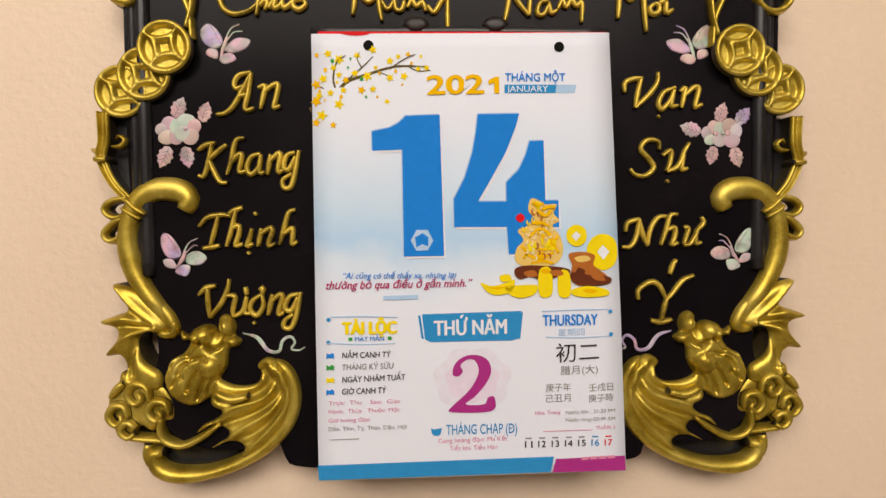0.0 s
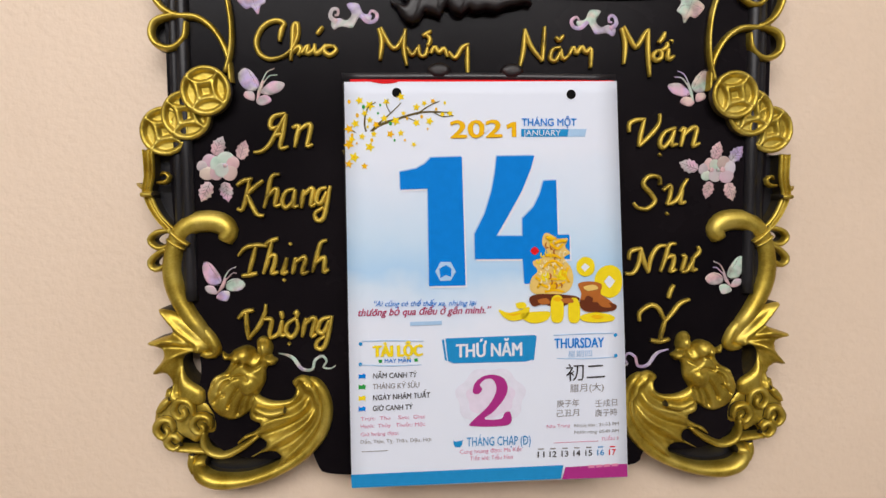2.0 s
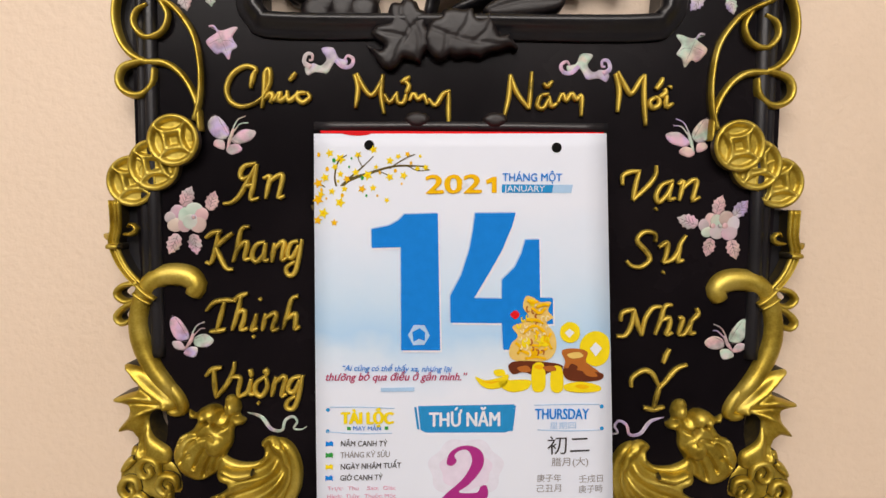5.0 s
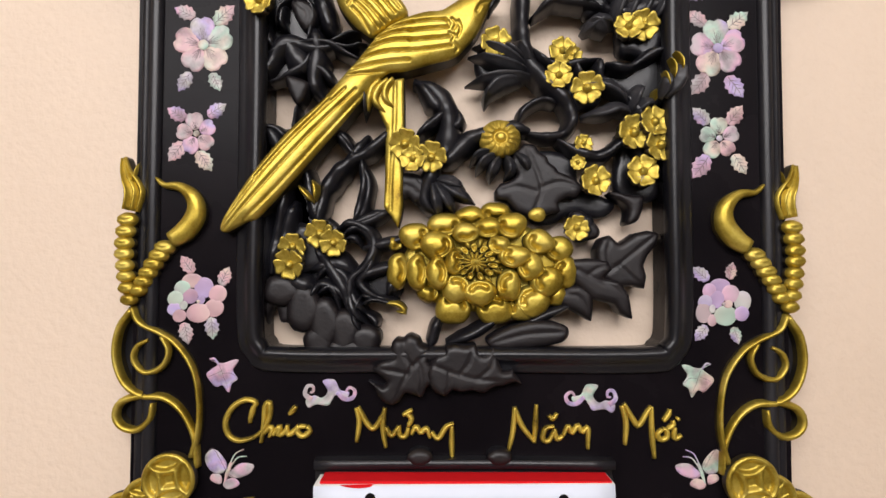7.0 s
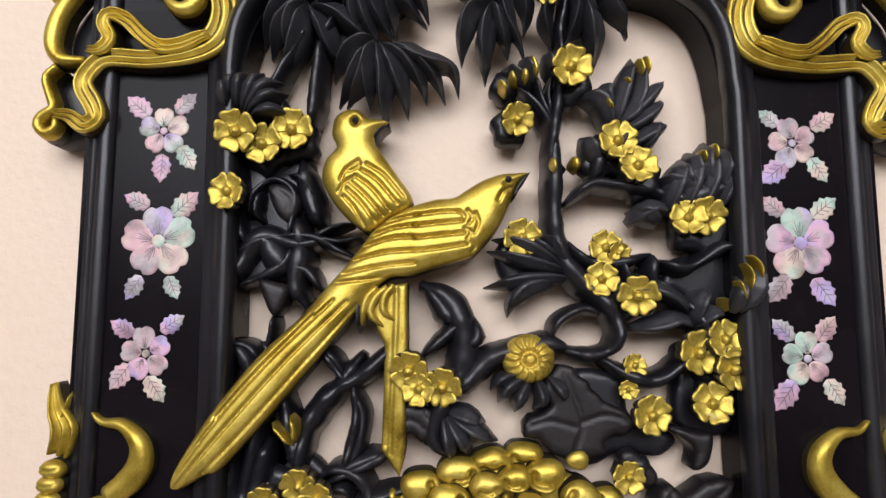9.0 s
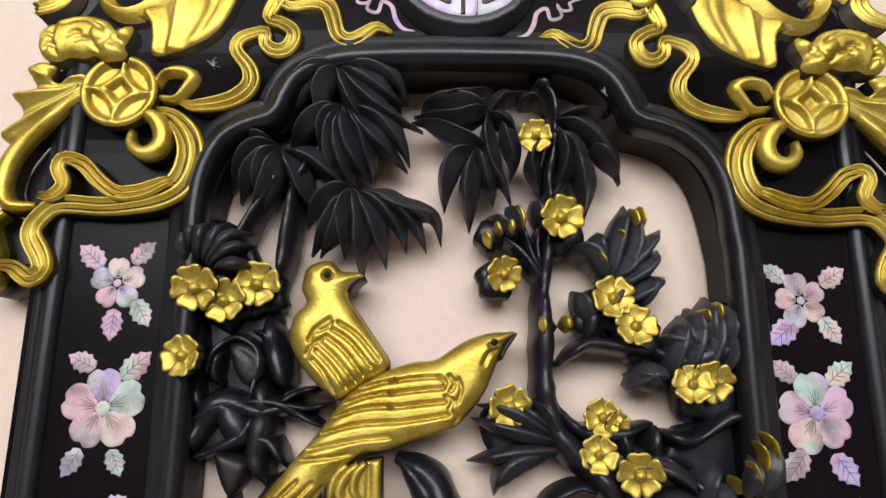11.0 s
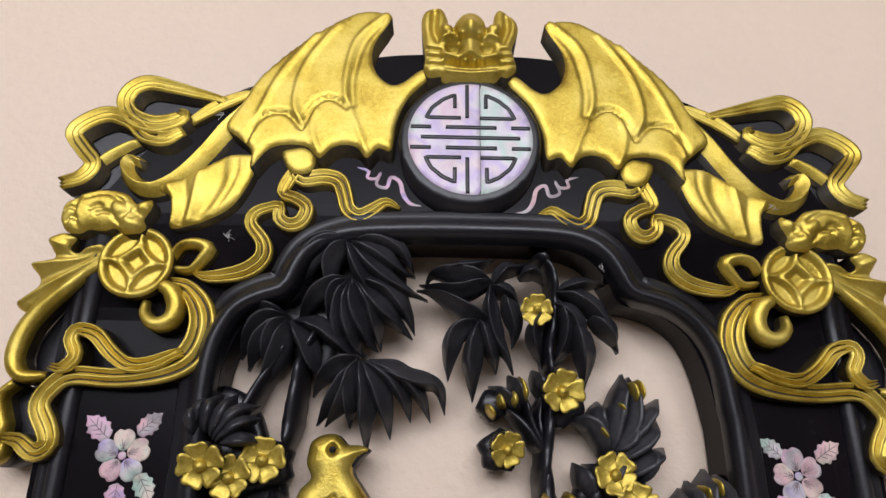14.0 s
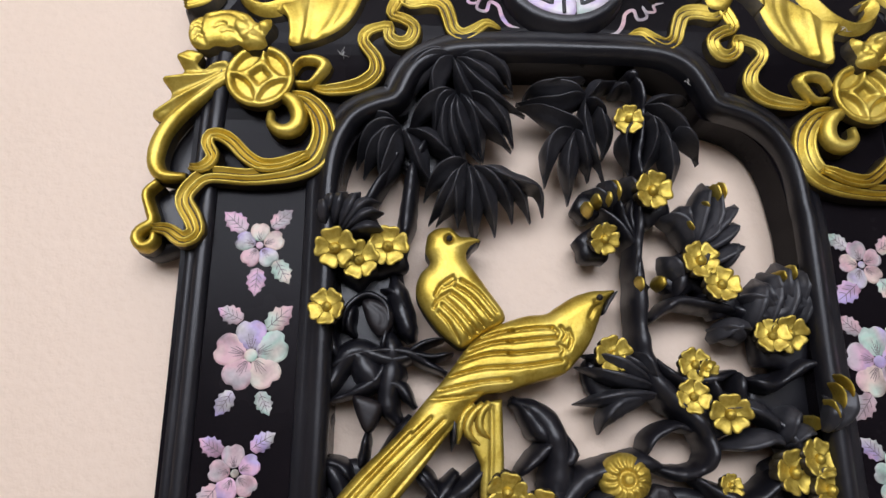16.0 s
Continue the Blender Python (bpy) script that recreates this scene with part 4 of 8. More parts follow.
    gilt_bar("wing_edge", m([(-112.1, -168.5), (-102.2, -172.5), (-96.7, -185.4), (-98.9, -201.3), (-109.2, -215.2), (-125.1, -225.8), (-144.1, -232.5), (-162.2, -234), (-173.3, -229.9), (-176.2, -221.5), (-170.6, -220.3)]), [2, 4, 4.4, 4.4, 4.4, 4.2, 4, 4, 5, 5, 3], 6, 21, ROUND)
    gilt_bar("tendril", m([(-137.8, -203.8), (-148, -211.2), (-158.7, -216.1), (-167.9, -214), (-171.5, -208.2), (-170.7, -199.9)]), [1.5, 2.2, 2.4, 2.4, 2.4, 2], 10, 17, ROUND)
    gilt_bar("tendril", m([(-138.7, -185.2), (-130.6, -189.2), (-121.2, -187.5)]), [2, 3, 2], 14, 18, ROUND)
    gilt_bar("tendril", m([(-187.7, -211.6), (-179.1, -212.5), (-169.8, -213.3)]), [2.2, 2.4, 2], 8, 18, ROUND)
    gilt_bar("tendril", m([(-178.5, -215), (-179.3, -221.4), (-177.6, -226.6)]), [3, 3.4, 3], 8, 18, ROUND)
for x, z, d in ((-188.1, -18.3, 24.5), (-174.5, -9.2, 27), (-162, 4.5, 30), (181.7, -17.2, 24.5), (167.3, -7.1, 27), (155.8, 3.3, 30)):
    coin(x, z, d, 14.6, 10)


# ---- raised gilt words ----
def word(strokes, dots=(), w=1.6):
    bars = [cord(s, [0.75 * w, w, 1.1 * w, w, 0.7 * w], FACE, 3.4, ROUND, step=1.1, gilded=True) for s in strokes]
    bars += [cord([(x - 0.7, z + 0.7), (x + 0.7, z - 0.7)], [0.9, 1.1, 0.8], FACE, 2.6, ROUND, step=0.7) for x, z in dots]
    fixed("word", joined("word", bars, [OLD_GOLD, SIDE]), OLD_GOLD, "raised gilt brush lettering, worn to black")


# An / Khang / Thịnh / Vượng
word([[(-136.6, -30.9), (-132, -30.2), (-127.4, -26.3), (-122.7, -18.4), (-117, -8)], [(-117, -8), (-119.1, -19.1), (-120.9, -28.2), (-115.7, -27.5)], [(-117, -7.7), (-123.9, -9.4), (-126.6, -13.6), (-125.6, -16.8), (-121.4, -15.2)], [(-124.7, -20.7), (-119.2, -20)],
      [(-113.6, -16.4), (-109.6, -15.1), (-111, -21.6), (-112.4, -28.1)], [(-111.3, -19.7), (-106.4, -15.4), (-102.5, -14.4), (-103.9, -22.2), (-105.2, -27.4), (-101.3, -26.1)]])
word([[(-147.1, -50.6), (-142.8, -47.6), (-137.5, -46.6)], [(-139.5, -47.3), (-141.9, -57.8), (-144.4, -65.1), (-147.3, -64.4)], [(-131.3, -47.5), (-136.3, -51.2), (-141.3, -56.1)], [(-141.3, -55.8), (-138.4, -63), (-135.2, -68.3), (-131.3, -68.6)],
      [(-121.4, -43.9), (-126.4, -45.5), (-129.1, -56.1), (-131.5, -64.3)], [(-129.8, -58.4), (-125.1, -53.1), (-123.2, -53.7), (-124.9, -62.6), (-120.7, -61.9)], [(-112.7, -52.7), (-117.9, -54.3), (-120.6, -60.3), (-118.4, -64.2), (-114.1, -60.2), (-112.7, -53)], [(-112.7, -53), (-113.8, -62.9), (-110.5, -62.9)],
      [(-107.4, -53), (-108.5, -59.2), (-109.2, -64.5)], [(-108.5, -57.6), (-103.5, -52.6), (-101.9, -53.6), (-103.6, -63.1), (-100.3, -61.5)], [(-93.7, -51.9), (-98.3, -53.6), (-100.3, -60.2), (-97.4, -61.4), (-93.7, -54.2)], [(-91.7, -50.9), (-94.1, -63.4), (-96.5, -71), (-100.1, -71.7), (-101, -67.4), (-95.7, -63.7)]])
word([[(-147.5, -92.9), (-142.8, -87.9), (-135.5, -86.5), (-129.6, -87.2)], [(-136.8, -87.2), (-139.6, -96.9), (-141.7, -104.2)], [(-145.7, -104.9), (-141.1, -104.6), (-136.1, -103.5)], [(-131.5, -86.2), (-128.2, -84.2), (-123.2, -82.5)], [(-127.2, -84.1), (-130, -95.5), (-132.8, -104.2)],
      [(-130.3, -94.8), (-125.7, -92.4), (-125.8, -97.5), (-127.8, -103.8), (-123.5, -102.8)], [(-118.4, -94.1), (-120.2, -100.7), (-121.5, -104.1), (-117.6, -102.7)], [(-113.2, -94), (-114.2, -99.4), (-115.3, -104.4)], [(-114.5, -98), (-108.5, -94), (-107.2, -96), (-109.6, -104), (-105, -102.6)],
      [(-93.9, -83.9), (-97.9, -85.6), (-100.6, -93.9), (-103.4, -103.6)], [(-101.3, -97.9), (-96, -94.2), (-96.1, -99.9), (-96.4, -103.6), (-93.1, -101.6)]], [(-116.4, -86.1), (-120.6, -108.1)])
word([[(-148.5, -131.2), (-144.8, -127.4), (-138.8, -126)], [(-143.7, -127.1), (-143.6, -136.5), (-142.7, -144)], [(-142.7, -144), (-136.2, -135.8), (-132.5, -127.7), (-131.7, -122.3)], [(-133.5, -131.7), (-128.6, -132.4), (-130, -140.5), (-129, -143.9)], [(-129, -143.5), (-124.3, -140.5), (-122.2, -133)],
      [(-122.2, -132.3), (-123.4, -141.1), (-119.4, -141.8)], [(-122.8, -126.9), (-121.9, -131.6)], [(-113.6, -131.2), (-119, -135), (-120, -140.4), (-116.4, -143.1), (-113, -137.7), (-113.6, -131.6)], [(-114.9, -128.9), (-112.9, -127.5), (-113.6, -131.6)], [(-107.6, -131.2), (-109, -137), (-110.4, -143.1)],
      [(-109.3, -136.3), (-104, -131.5), (-102.3, -132.9), (-104.7, -142.7), (-101.4, -141.3)], [(-93, -131.1), (-98.3, -132.8), (-101, -138.9), (-97.4, -140.6), (-93.7, -132.8)], [(-92, -130.1), (-94.8, -143.6), (-97.8, -150.4), (-101.8, -149.8), (-101.1, -146), (-96.1, -142.6)]], [(-118.4, -147.5)])
# Vạn / Sự / Như / Ý
word([[(92.1, -19), (92.3, -13.8), (96.4, -11.5), (102.3, -10.9)], [(101.6, -11.2), (99.6, -19.6), (98.1, -27.8)], [(98.1, -27.8), (106.4, -19.9), (110.8, -13.7), (111.3, -7.6)], [(121.2, -16.2), (114.8, -18.9), (111.7, -24.7), (113.4, -28.6), (117.9, -24.1), (120.6, -17.5)],
      [(120.6, -17.5), (118.9, -26.3), (122.8, -26.3)], [(123.9, -18.8), (127.1, -16.2), (126, -22.7), (124.8, -27.9)], [(125.9, -21.4), (131.9, -16.2), (134.9, -16.8), (133.2, -24.6), (132.6, -27.5), (136.8, -25.6)]], [(111.9, -32.6)])
word([[(112.1, -51.5), (111.6, -46.6), (105.1, -46), (101.6, -50.9), (106.7, -56.8), (109.1, -61.7), (104.3, -66), (98.4, -65.4), (95.4, -62.1)], [(113.8, -54.8), (119, -51.8), (118.5, -58.7), (116.4, -63.6)], [(116.4, -63.6), (121.5, -62), (125, -57.7), (126.5, -52.7), (129.6, -47.5)],
      [(126.5, -54), (125.2, -62.3), (128.7, -61.9)]], [(117.2, -69.2)])
word([[(92.9, -97.9), (94.1, -92.9), (101, -90.6)], [(101, -90.6), (99.2, -100.6), (95.8, -106.3), (90.5, -106.6)], [(100.6, -90.6), (102.8, -99.2), (105.6, -106.2)], [(105.6, -105.9), (107.4, -96.5), (111.5, -90.1), (116.7, -89.1)], [(122.9, -88.1), (118.7, -89.1), (116.3, -97.4), (113.2, -105.8)],
      [(115.3, -97.8), (121.5, -95.7), (121.3, -101.7), (119.5, -105.8), (123.4, -104.4)], [(126.4, -96), (129.4, -96), (127.9, -101.7), (126.4, -105.7)], [(126.4, -105.7), (130.3, -105.3), (134.1, -99), (134.4, -96.3)], [(134, -97), (133.6, -104.7), (136.9, -104.3)], [(134.1, -97.6), (138.2, -93.3), (136.8, -89.6)]])
word([[(100.4, -136.8), (100.6, -131.4), (107.2, -127), (112.5, -128.9), (116.7, -136.7)], [(132.5, -123.4), (126.3, -126.2), (119.9, -133.9), (116.7, -137)], [(117, -136), (114.6, -145.5), (113.7, -149.5)], [(107.4, -148.9), (113.4, -150.2), (120, -148.5)], [(118.6, -122.5), (120.5, -117.1), (122.3, -114.1)]], w=1.7)
# Chúc Mừng Năm Mới
word([[(-119.8, 34.1), (-119, 40.8), (-116.7, 44.9), (-122.5, 46.5), (-129.6, 42.6), (-133.6, 34.3), (-131.5, 27), (-125.4, 24.1), (-117.6, 26.1), (-112.4, 30.3)], [(-120.1, 35), (-118.7, 40.1), (-117.4, 43.9)], [(-112.4, 30), (-109.1, 37.6), (-109.3, 44.9), (-111.6, 42.7), (-112.3, 33.1), (-113.7, 23.2)], [(-112.4, 28), (-108.8, 31.6), (-107.5, 29.7), (-109.2, 26.1)],
      [(-107.2, 27.1), (-103.3, 32.2), (-104, 27.4), (-100.1, 29.4), (-99.1, 33.2)], [(-99.4, 31.9), (-98.8, 27.5), (-95.3, 29.4), (-92.6, 32.9)], [(-88.5, 32), (-92.7, 31.7), (-93.6, 28.8), (-90.4, 26.6), (-86.5, 29.5), (-88.4, 32.3)], [(-98.1, 38.6), (-96.1, 40.9), (-94.2, 43.4)]], w=1.7)
word([[(-61.3, 42.4), (-59.4, 34.7), (-60.7, 23.5)], [(-60, 43), (-54.9, 33.5), (-51, 31), (-46.5, 38), (-45.2, 42.5)], [(-45.2, 42.5), (-46.2, 31), (-44.5, 20.4)], [(-44.5, 31.6), (-41.3, 26.9), (-37.4, 32)], [(-37.4, 32.9), (-36.8, 27.2), (-33.6, 26.6), (-32, 31.7)], [(-32.3, 32), (-30.4, 36.2), (-32.9, 39)],
      [(-30.3, 27.6), (-27.8, 32), (-25.2, 28.6), (-22, 31.1), (-20, 25.7)], [(-19.4, 29.2), (-15.5, 25.4), (-11, 31.8), (-6.8, 33.8)], [(-7.8, 32.5), (-8, 22.3), (-7.6, 13.9)], [(-35.2, 38.1), (-29.7, 41.3)]], w=1.6)
word([[(23.7, 19.2), (26.1, 30.1), (26.9, 42.9)], [(26.9, 42.9), (30.9, 32.7), (37.8, 23.5)], [(37.8, 23.5), (38.6, 34.7), (39.1, 44.5)], [(49, 32.2), (44.2, 30.9), (42.6, 25.4), (45.9, 24.2), (49, 30)], [(49, 31.2), (50.4, 25.2), (53.9, 27.1)], [(45.7, 38.5), (48, 36.3), (50.8, 39.5)],
      [(53.9, 27.1), (56.7, 32.5), (58.7, 28.4), (61.9, 32.6), (64.5, 29.1), (67.7, 31.3), (67.6, 19.8)]], w=1.6)
word([[(86.4, 43.9), (88.9, 34.3), (88.2, 22.2)], [(87.7, 45.1), (92.7, 36.3), (96, 32.8), (101, 40.8), (103.2, 43.3)], [(103.2, 43.3), (103.2, 30.6), (104.5, 14.6)], [(109, 30.6), (106.4, 28.1), (107.8, 24.9), (111.6, 26.2), (111.5, 30), (108.9, 30.9)], [(109.5, 35.1), (112.6, 38.9), (113.5, 41.8)],
      [(111.5, 30.6), (115.3, 33.2), (114.6, 35.8)], [(116, 31.9), (115.9, 25.6), (119.7, 27.5)], [(117.2, 35.8), (118.4, 37.1)]], w=1.7)


# ---- openwork in the arched opening ----
def stem(pts, widths, base=7, top=24, profile=ROUND):
    return fixed("stem", cord(pts, [0.45 * widths[0], *widths, 0.45 * widths[-1]], base, top - base, profile, step=2.0, gnarl=0.26), BLACK)


def blade(pts, w, top=27, base=15, name="bamboo_leaf"):
    if name == "leaf":
        return fixed(name, cord(pts, [0.35 * w, 0.74 * w, 0.84 * w, 0.60 * w, 0.06 * w], base, top - base, BLUNT, step=1.6, lift=[-2, 1, 3, 2, -3]), LIT_BLACK)
    return fixed(name, cord(pts, [0.3 * w, 0.88 * w, 0.92 * w, 0.52 * w, 0.03 * w], base, top - base, LEAFY, step=1.8, lift=[4, 4.5, 2, -2, -6]), LIT_BLACK)


def broad(outline, top=22, base=8, veins=(), puff=2.5, name="leaf", mats=None, sharp=False):
    return fixed(name, carve(outline, base, top, puff, 4, [(v, 0.8, 0.8) for v in veins], res=1.3, sharp=sharp), mats or [MAROON, BLACK])


def backing(x, z, r):
    ring = [(x + r * (1 + 0.14 * math.sin(5 * a + x)) * math.cos(a), z + r * (1 + 0.14 * math.sin(5 * a + x)) * math.sin(a)) for a in np.linspace(0, math.tau, 14)[:-1]]
    return fixed("backing", carve(ring, 7, 17, 2, 4, res=2.5), [BLACK, BLACK])


# bamboo: canes and leaf fans
for pts, w in [([(-77.3, 344.1), (-78.6, 329.8), (-80.2, 313.1), (-81.2, 301.7)], [4.5, 4.5, 4.5, 4.5]), ([(-82.4, 351.3), (-91.2, 337.3), (-99.4, 321.3), (-104.3, 306.1)], [3.5, 4, 4, 4]), ([(-68.9, 361.4), (-72.1, 352.3), (-76.5, 343.4)], [3, 3, 4]),
               ([(34.8, 393.2), (39.5, 382.8), (38.8, 363.9), (36.3, 348.4), (36.4, 333.4)], [3, 3.4, 3.6, 3.6, 3.4]), ([(30.4, 392.4), (34.4, 393.1), (37.8, 389)], [2.5, 4, 3])]:
    stem(pts, w, 8, 27)
for pts, w in [([(-58.6, 396.3), (-72.1, 392.7), (-79, 382.8), (-83.2, 371.5)], 5.2), ([(-58.5, 395.3), (-66, 387), (-66.9, 377.6), (-67.9, 369.4)], 4.6), ([(-58.2, 395.3), (-52.8, 384.5), (-46.5, 372.4), (-43.3, 365.7)], 5), ([(-56.7, 395.9), (-44.2, 391.5), (-33.7, 384.3), (-26.5, 381.8)], 5),
               ([(-54.7, 397.1), (-42.3, 398.4), (-32.6, 393.1), (-27.1, 383.4)], 4.6), ([(-56.7, 394.8), (-46.5, 384.6), (-34.8, 376.3), (-20.3, 370.2)], 4.6), ([(-60.1, 396.5), (-70.5, 395.7), (-80.5, 390.5), (-83.6, 381.7)], 4.2)]:
    blade(pts, w, 34, 20)
for pts, w in [([(-56.7, 377.7), (-68.7, 373.7), (-75.8, 367.3), (-81.2, 358.4)], 4.6), ([(-56.5, 376.8), (-63.4, 371.9), (-65.3, 362), (-66.4, 355.8)], 4.8), ([(-55.2, 376.1), (-52.4, 363.7), (-46.4, 350.1), (-42.8, 346.1)], 6), ([(-54, 377.4), (-46, 367), (-43.6, 356.2), (-41.8, 346.1)], 5),
               ([(-52.8, 378.8), (-38.6, 375), (-30.3, 364.6), (-26.1, 354.4)], 5.5), ([(-52.8, 377.2), (-43, 367.3), (-34.2, 359.1), (-27.1, 352.1)], 5.5), ([(-55.7, 376.4), (-56.5, 362.1), (-52.8, 347.4), (-47.7, 343.4)], 5.5), ([(-56.9, 377), (-60.9, 365.2), (-60.7, 352.2), (-55.3, 344.2)], 5)]:
    blade(pts, w, 31, 17)
for pts, w in [([(-83.5, 359.6), (-95.4, 358.9), (-102.5, 351.2), (-106.5, 342.1)], 5), ([(-84.9, 360.6), (-96.8, 363.6), (-106.3, 358.7), (-111, 351.5)], 4.5), ([(-83.4, 359.1), (-89.9, 353.9), (-93, 344.3), (-93.6, 335.4)], 5), ([(-81.9, 358.6), (-75.2, 349.1), (-71.5, 338.7), (-65.7, 332.4)], 5.5),
               ([(-80.9, 359.1), (-68.2, 355.8), (-57.8, 347.3), (-50.5, 339.9)], 5), ([(-84, 359.3), (-96.6, 349.4), (-102.7, 336.8)], 5), ([(-83.6, 358.5), (-86.9, 347.2), (-92, 334.6), (-98.3, 324.8)], 5)]:
    blade(pts, w, 29, 15)
for pts, w in [([(-50.6, 341.4), (-61.7, 338.1), (-68.6, 331.4), (-72, 325.1)], 4.8), ([(-51, 340.7), (-54, 331.9), (-54.5, 322.4), (-54.6, 311.7)], 5), ([(-50, 340.4), (-46.6, 327.4), (-47, 313.3), (-46.4, 300.5)], 5.2), ([(-48.6, 340.5), (-41.8, 329.8), (-38.1, 318), (-36.1, 307)], 5.2),
               ([(-47.1, 340.5), (-36.1, 334.7), (-30, 325.2), (-27.2, 314.4)], 5.2), ([(-45.1, 340.5), (-32.2, 336), (-23.8, 327.7), (-18.1, 314.5)], 5), ([(-42.6, 338.6), (-27.3, 333.6), (-15, 330.2), (-11.6, 317.9)], 5), ([(-52.5, 338.3), (-61.2, 325), (-69.5, 312.7)], 5), ([(-53.7, 337.3), (-56.3, 325.1), (-65.7, 312.3)], 4.6)]:
    blade(pts, w, 29, 15)
blade([(10, 376.9), (15.5, 385.2), (22.8, 387), (29.9, 392.1)], 3.8, 30, 16)
blade([(9.6, 376.7), (17.8, 374.2), (24.3, 368.4)], 4.2, 30, 16)
blade([(9.5, 376.4), (9.2, 365.3), (12.3, 352.5), (17, 344.5), (20.2, 336.4)], 4.6, 30, 16)
blade([(2.7, 358.9), (-6.5, 354.1), (-9.6, 344.5), (-10.4, 333.1)], 5.2, 30, 16)
blade([(3.7, 358.4), (0.9, 342.6), (1, 323.7)], 5.4, 30, 16)
blade([(4.2, 360), (8.6, 352.8), (12.1, 336.6)], 5.4, 30, 16)
blade([(39.5, 374), (49.2, 372.6), (60.5, 365.1), (70, 346.9)], 5, 30, 16)
blade([(38.4, 368.9), (48.2, 362.5), (52, 352.2), (53.9, 343.4)], 5, 30, 16)
blade([(40.8, 370), (45.6, 358.3), (43.4, 348.1), (36.7, 338)], 5, 30, 16)
blade([(48.3, 359.9), (52.8, 346.1), (52.5, 329.2)], 5.5, 30, 16)
blade([(56.2, 362.6), (64, 357.5), (70.2, 347.3)], 5, 30, 16)
blade([(39.5, 374), (52.3, 379.1), (68.1, 380.4)], 3.6, 30, 16)
blade([(8.9, 377.8), (-5.3, 382.4), (-18.2, 383.3), (-21.8, 377.2)], 4.4, 30, 16)
blade([(-10.5, 384.7), (2.5, 387.7), (12.6, 392.8)], 3.4, 30, 16)
blade([(9.2, 377.9), (-5.2, 373.8), (-18.1, 376.8), (-24.6, 379.4)], 4, 30, 16)
blade([(8.8, 358.5), (-5.2, 366.1), (-18, 373.9), (-25.8, 376.5)], 3.6, 30, 16)
blade([(15.8, 372.1), (21, 358.9), (20, 348.5)], 4.6, 30, 16)
blade([(23.5, 382.1), (30.2, 385), (36.4, 379.6)], 3.6, 30, 16)
blade([(33.8, 364.6), (29.4, 354), (33.7, 338.8)], 4, 30, 16)

# plum trunk and branches
stem([(37.2, 339), (35.5, 319.3), (32.9, 300.6), (30.4, 282.6)], [3.4, 3.6, 4.4, 4.8], 7, 25)
stem([(32.9, 300.6), (23.4, 314), (13.1, 322.5), (6.5, 325.3)], [4, 3.2, 2.6, 2], 7, 25)
stem([(32.5, 302.9), (27.5, 313.3), (23.9, 326.5), (21.8, 333.8)], [3, 2.6, 2.4, 2], 7, 25)
stem([(31.2, 305.3), (30.2, 317.1), (32.4, 326.8)], [2.4, 2.2, 2], 7, 25)
stem([(33, 308.3), (32.7, 283.2), (32.2, 255.2), (35.7, 239.8), (44.6, 228.7), (55.3, 218.4), (60.6, 206.8), (57.4, 198.3), (47.2, 195.3), (35.3, 197.7)], [4.6, 4.8, 5, 5.6, 6, 6.2, 6, 5.6, 5, 4], 7, 25)
stem([(36.8, 198.6), (26.5, 200.5), (12.6, 197.4), (2.4, 193.8), (-9.1, 182.8), (-15.7, 178.6)], [5, 5, 6, 6, 6.5, 6], 7, 25)
stem([(38.1, 265.2), (49.8, 274), (62.6, 273.4), (78.5, 270.3)], [3, 3.6, 4.4, 4], 7, 25)
stem([(36.1, 249.6), (46.3, 238.5), (61.5, 237.3), (77.4, 241.6)], [3, 4, 4.4, 3], 7, 25)
stem([(29, 201.7), (33.3, 210.8), (44.2, 216.4), (52.1, 213.9)], [2.5, 3.4, 3.4, 3], 7, 25)
stem([(-14.5, 178), (-9.7, 194.4), (-11.5, 212), (-19.9, 223), (-30.3, 227.3)], [7.5, 7.5, 7.5, 7, 6], 7, 25)
stem([(-11.5, 209.6), (-22.3, 200.4), (-29.5, 193.7)], [4, 3.6, 3], 7, 25)
stem([(-14.5, 209.4), (-22.9, 221), (-29.6, 228.9)], [6, 5, 4], 7, 25)
stem([(52, 193.9), (64, 186.7), (77.2, 184.2), (91.3, 194), (108.5, 203.8)], [4.6, 4.6, 4.4, 4, 3.4], 7, 25)
stem([(80.3, 237.9), (92.5, 234.8), (108, 244.1), (115.6, 244.1)], [4, 4, 4, 4], 7, 25)
stem([(61.5, 240.4), (67.4, 228), (79.6, 228.1), (88.5, 221.3)], [3, 3.5, 3.5, 3], 7, 25)
stem([(77.3, 241), (76.5, 229.8), (83.1, 225.5)], [4, 4, 4], 7, 25)
stem([(50.2, 275.4), (53.4, 284.9), (53.6, 297.6)], [4, 5, 5], 7, 25)
stem([(78.4, 273), (90.7, 266.7), (103.1, 269.9), (114.1, 273.1)], [5, 6, 8, 8], 7, 25)
stem([(89.2, 222.4), (98, 210.1), (100.9, 200.9)], [4, 5, 5], 7, 25)
stem([(-15.7, 178.8), (-20.5, 170.3), (-23.5, 158.3), (-14.5, 149.3)], [6, 6, 5, 4], 7, 25)
stem([(-5.4, 212.6), (-3.6, 203.5), (-9.7, 198.6)], [3, 5, 4], 7, 25)
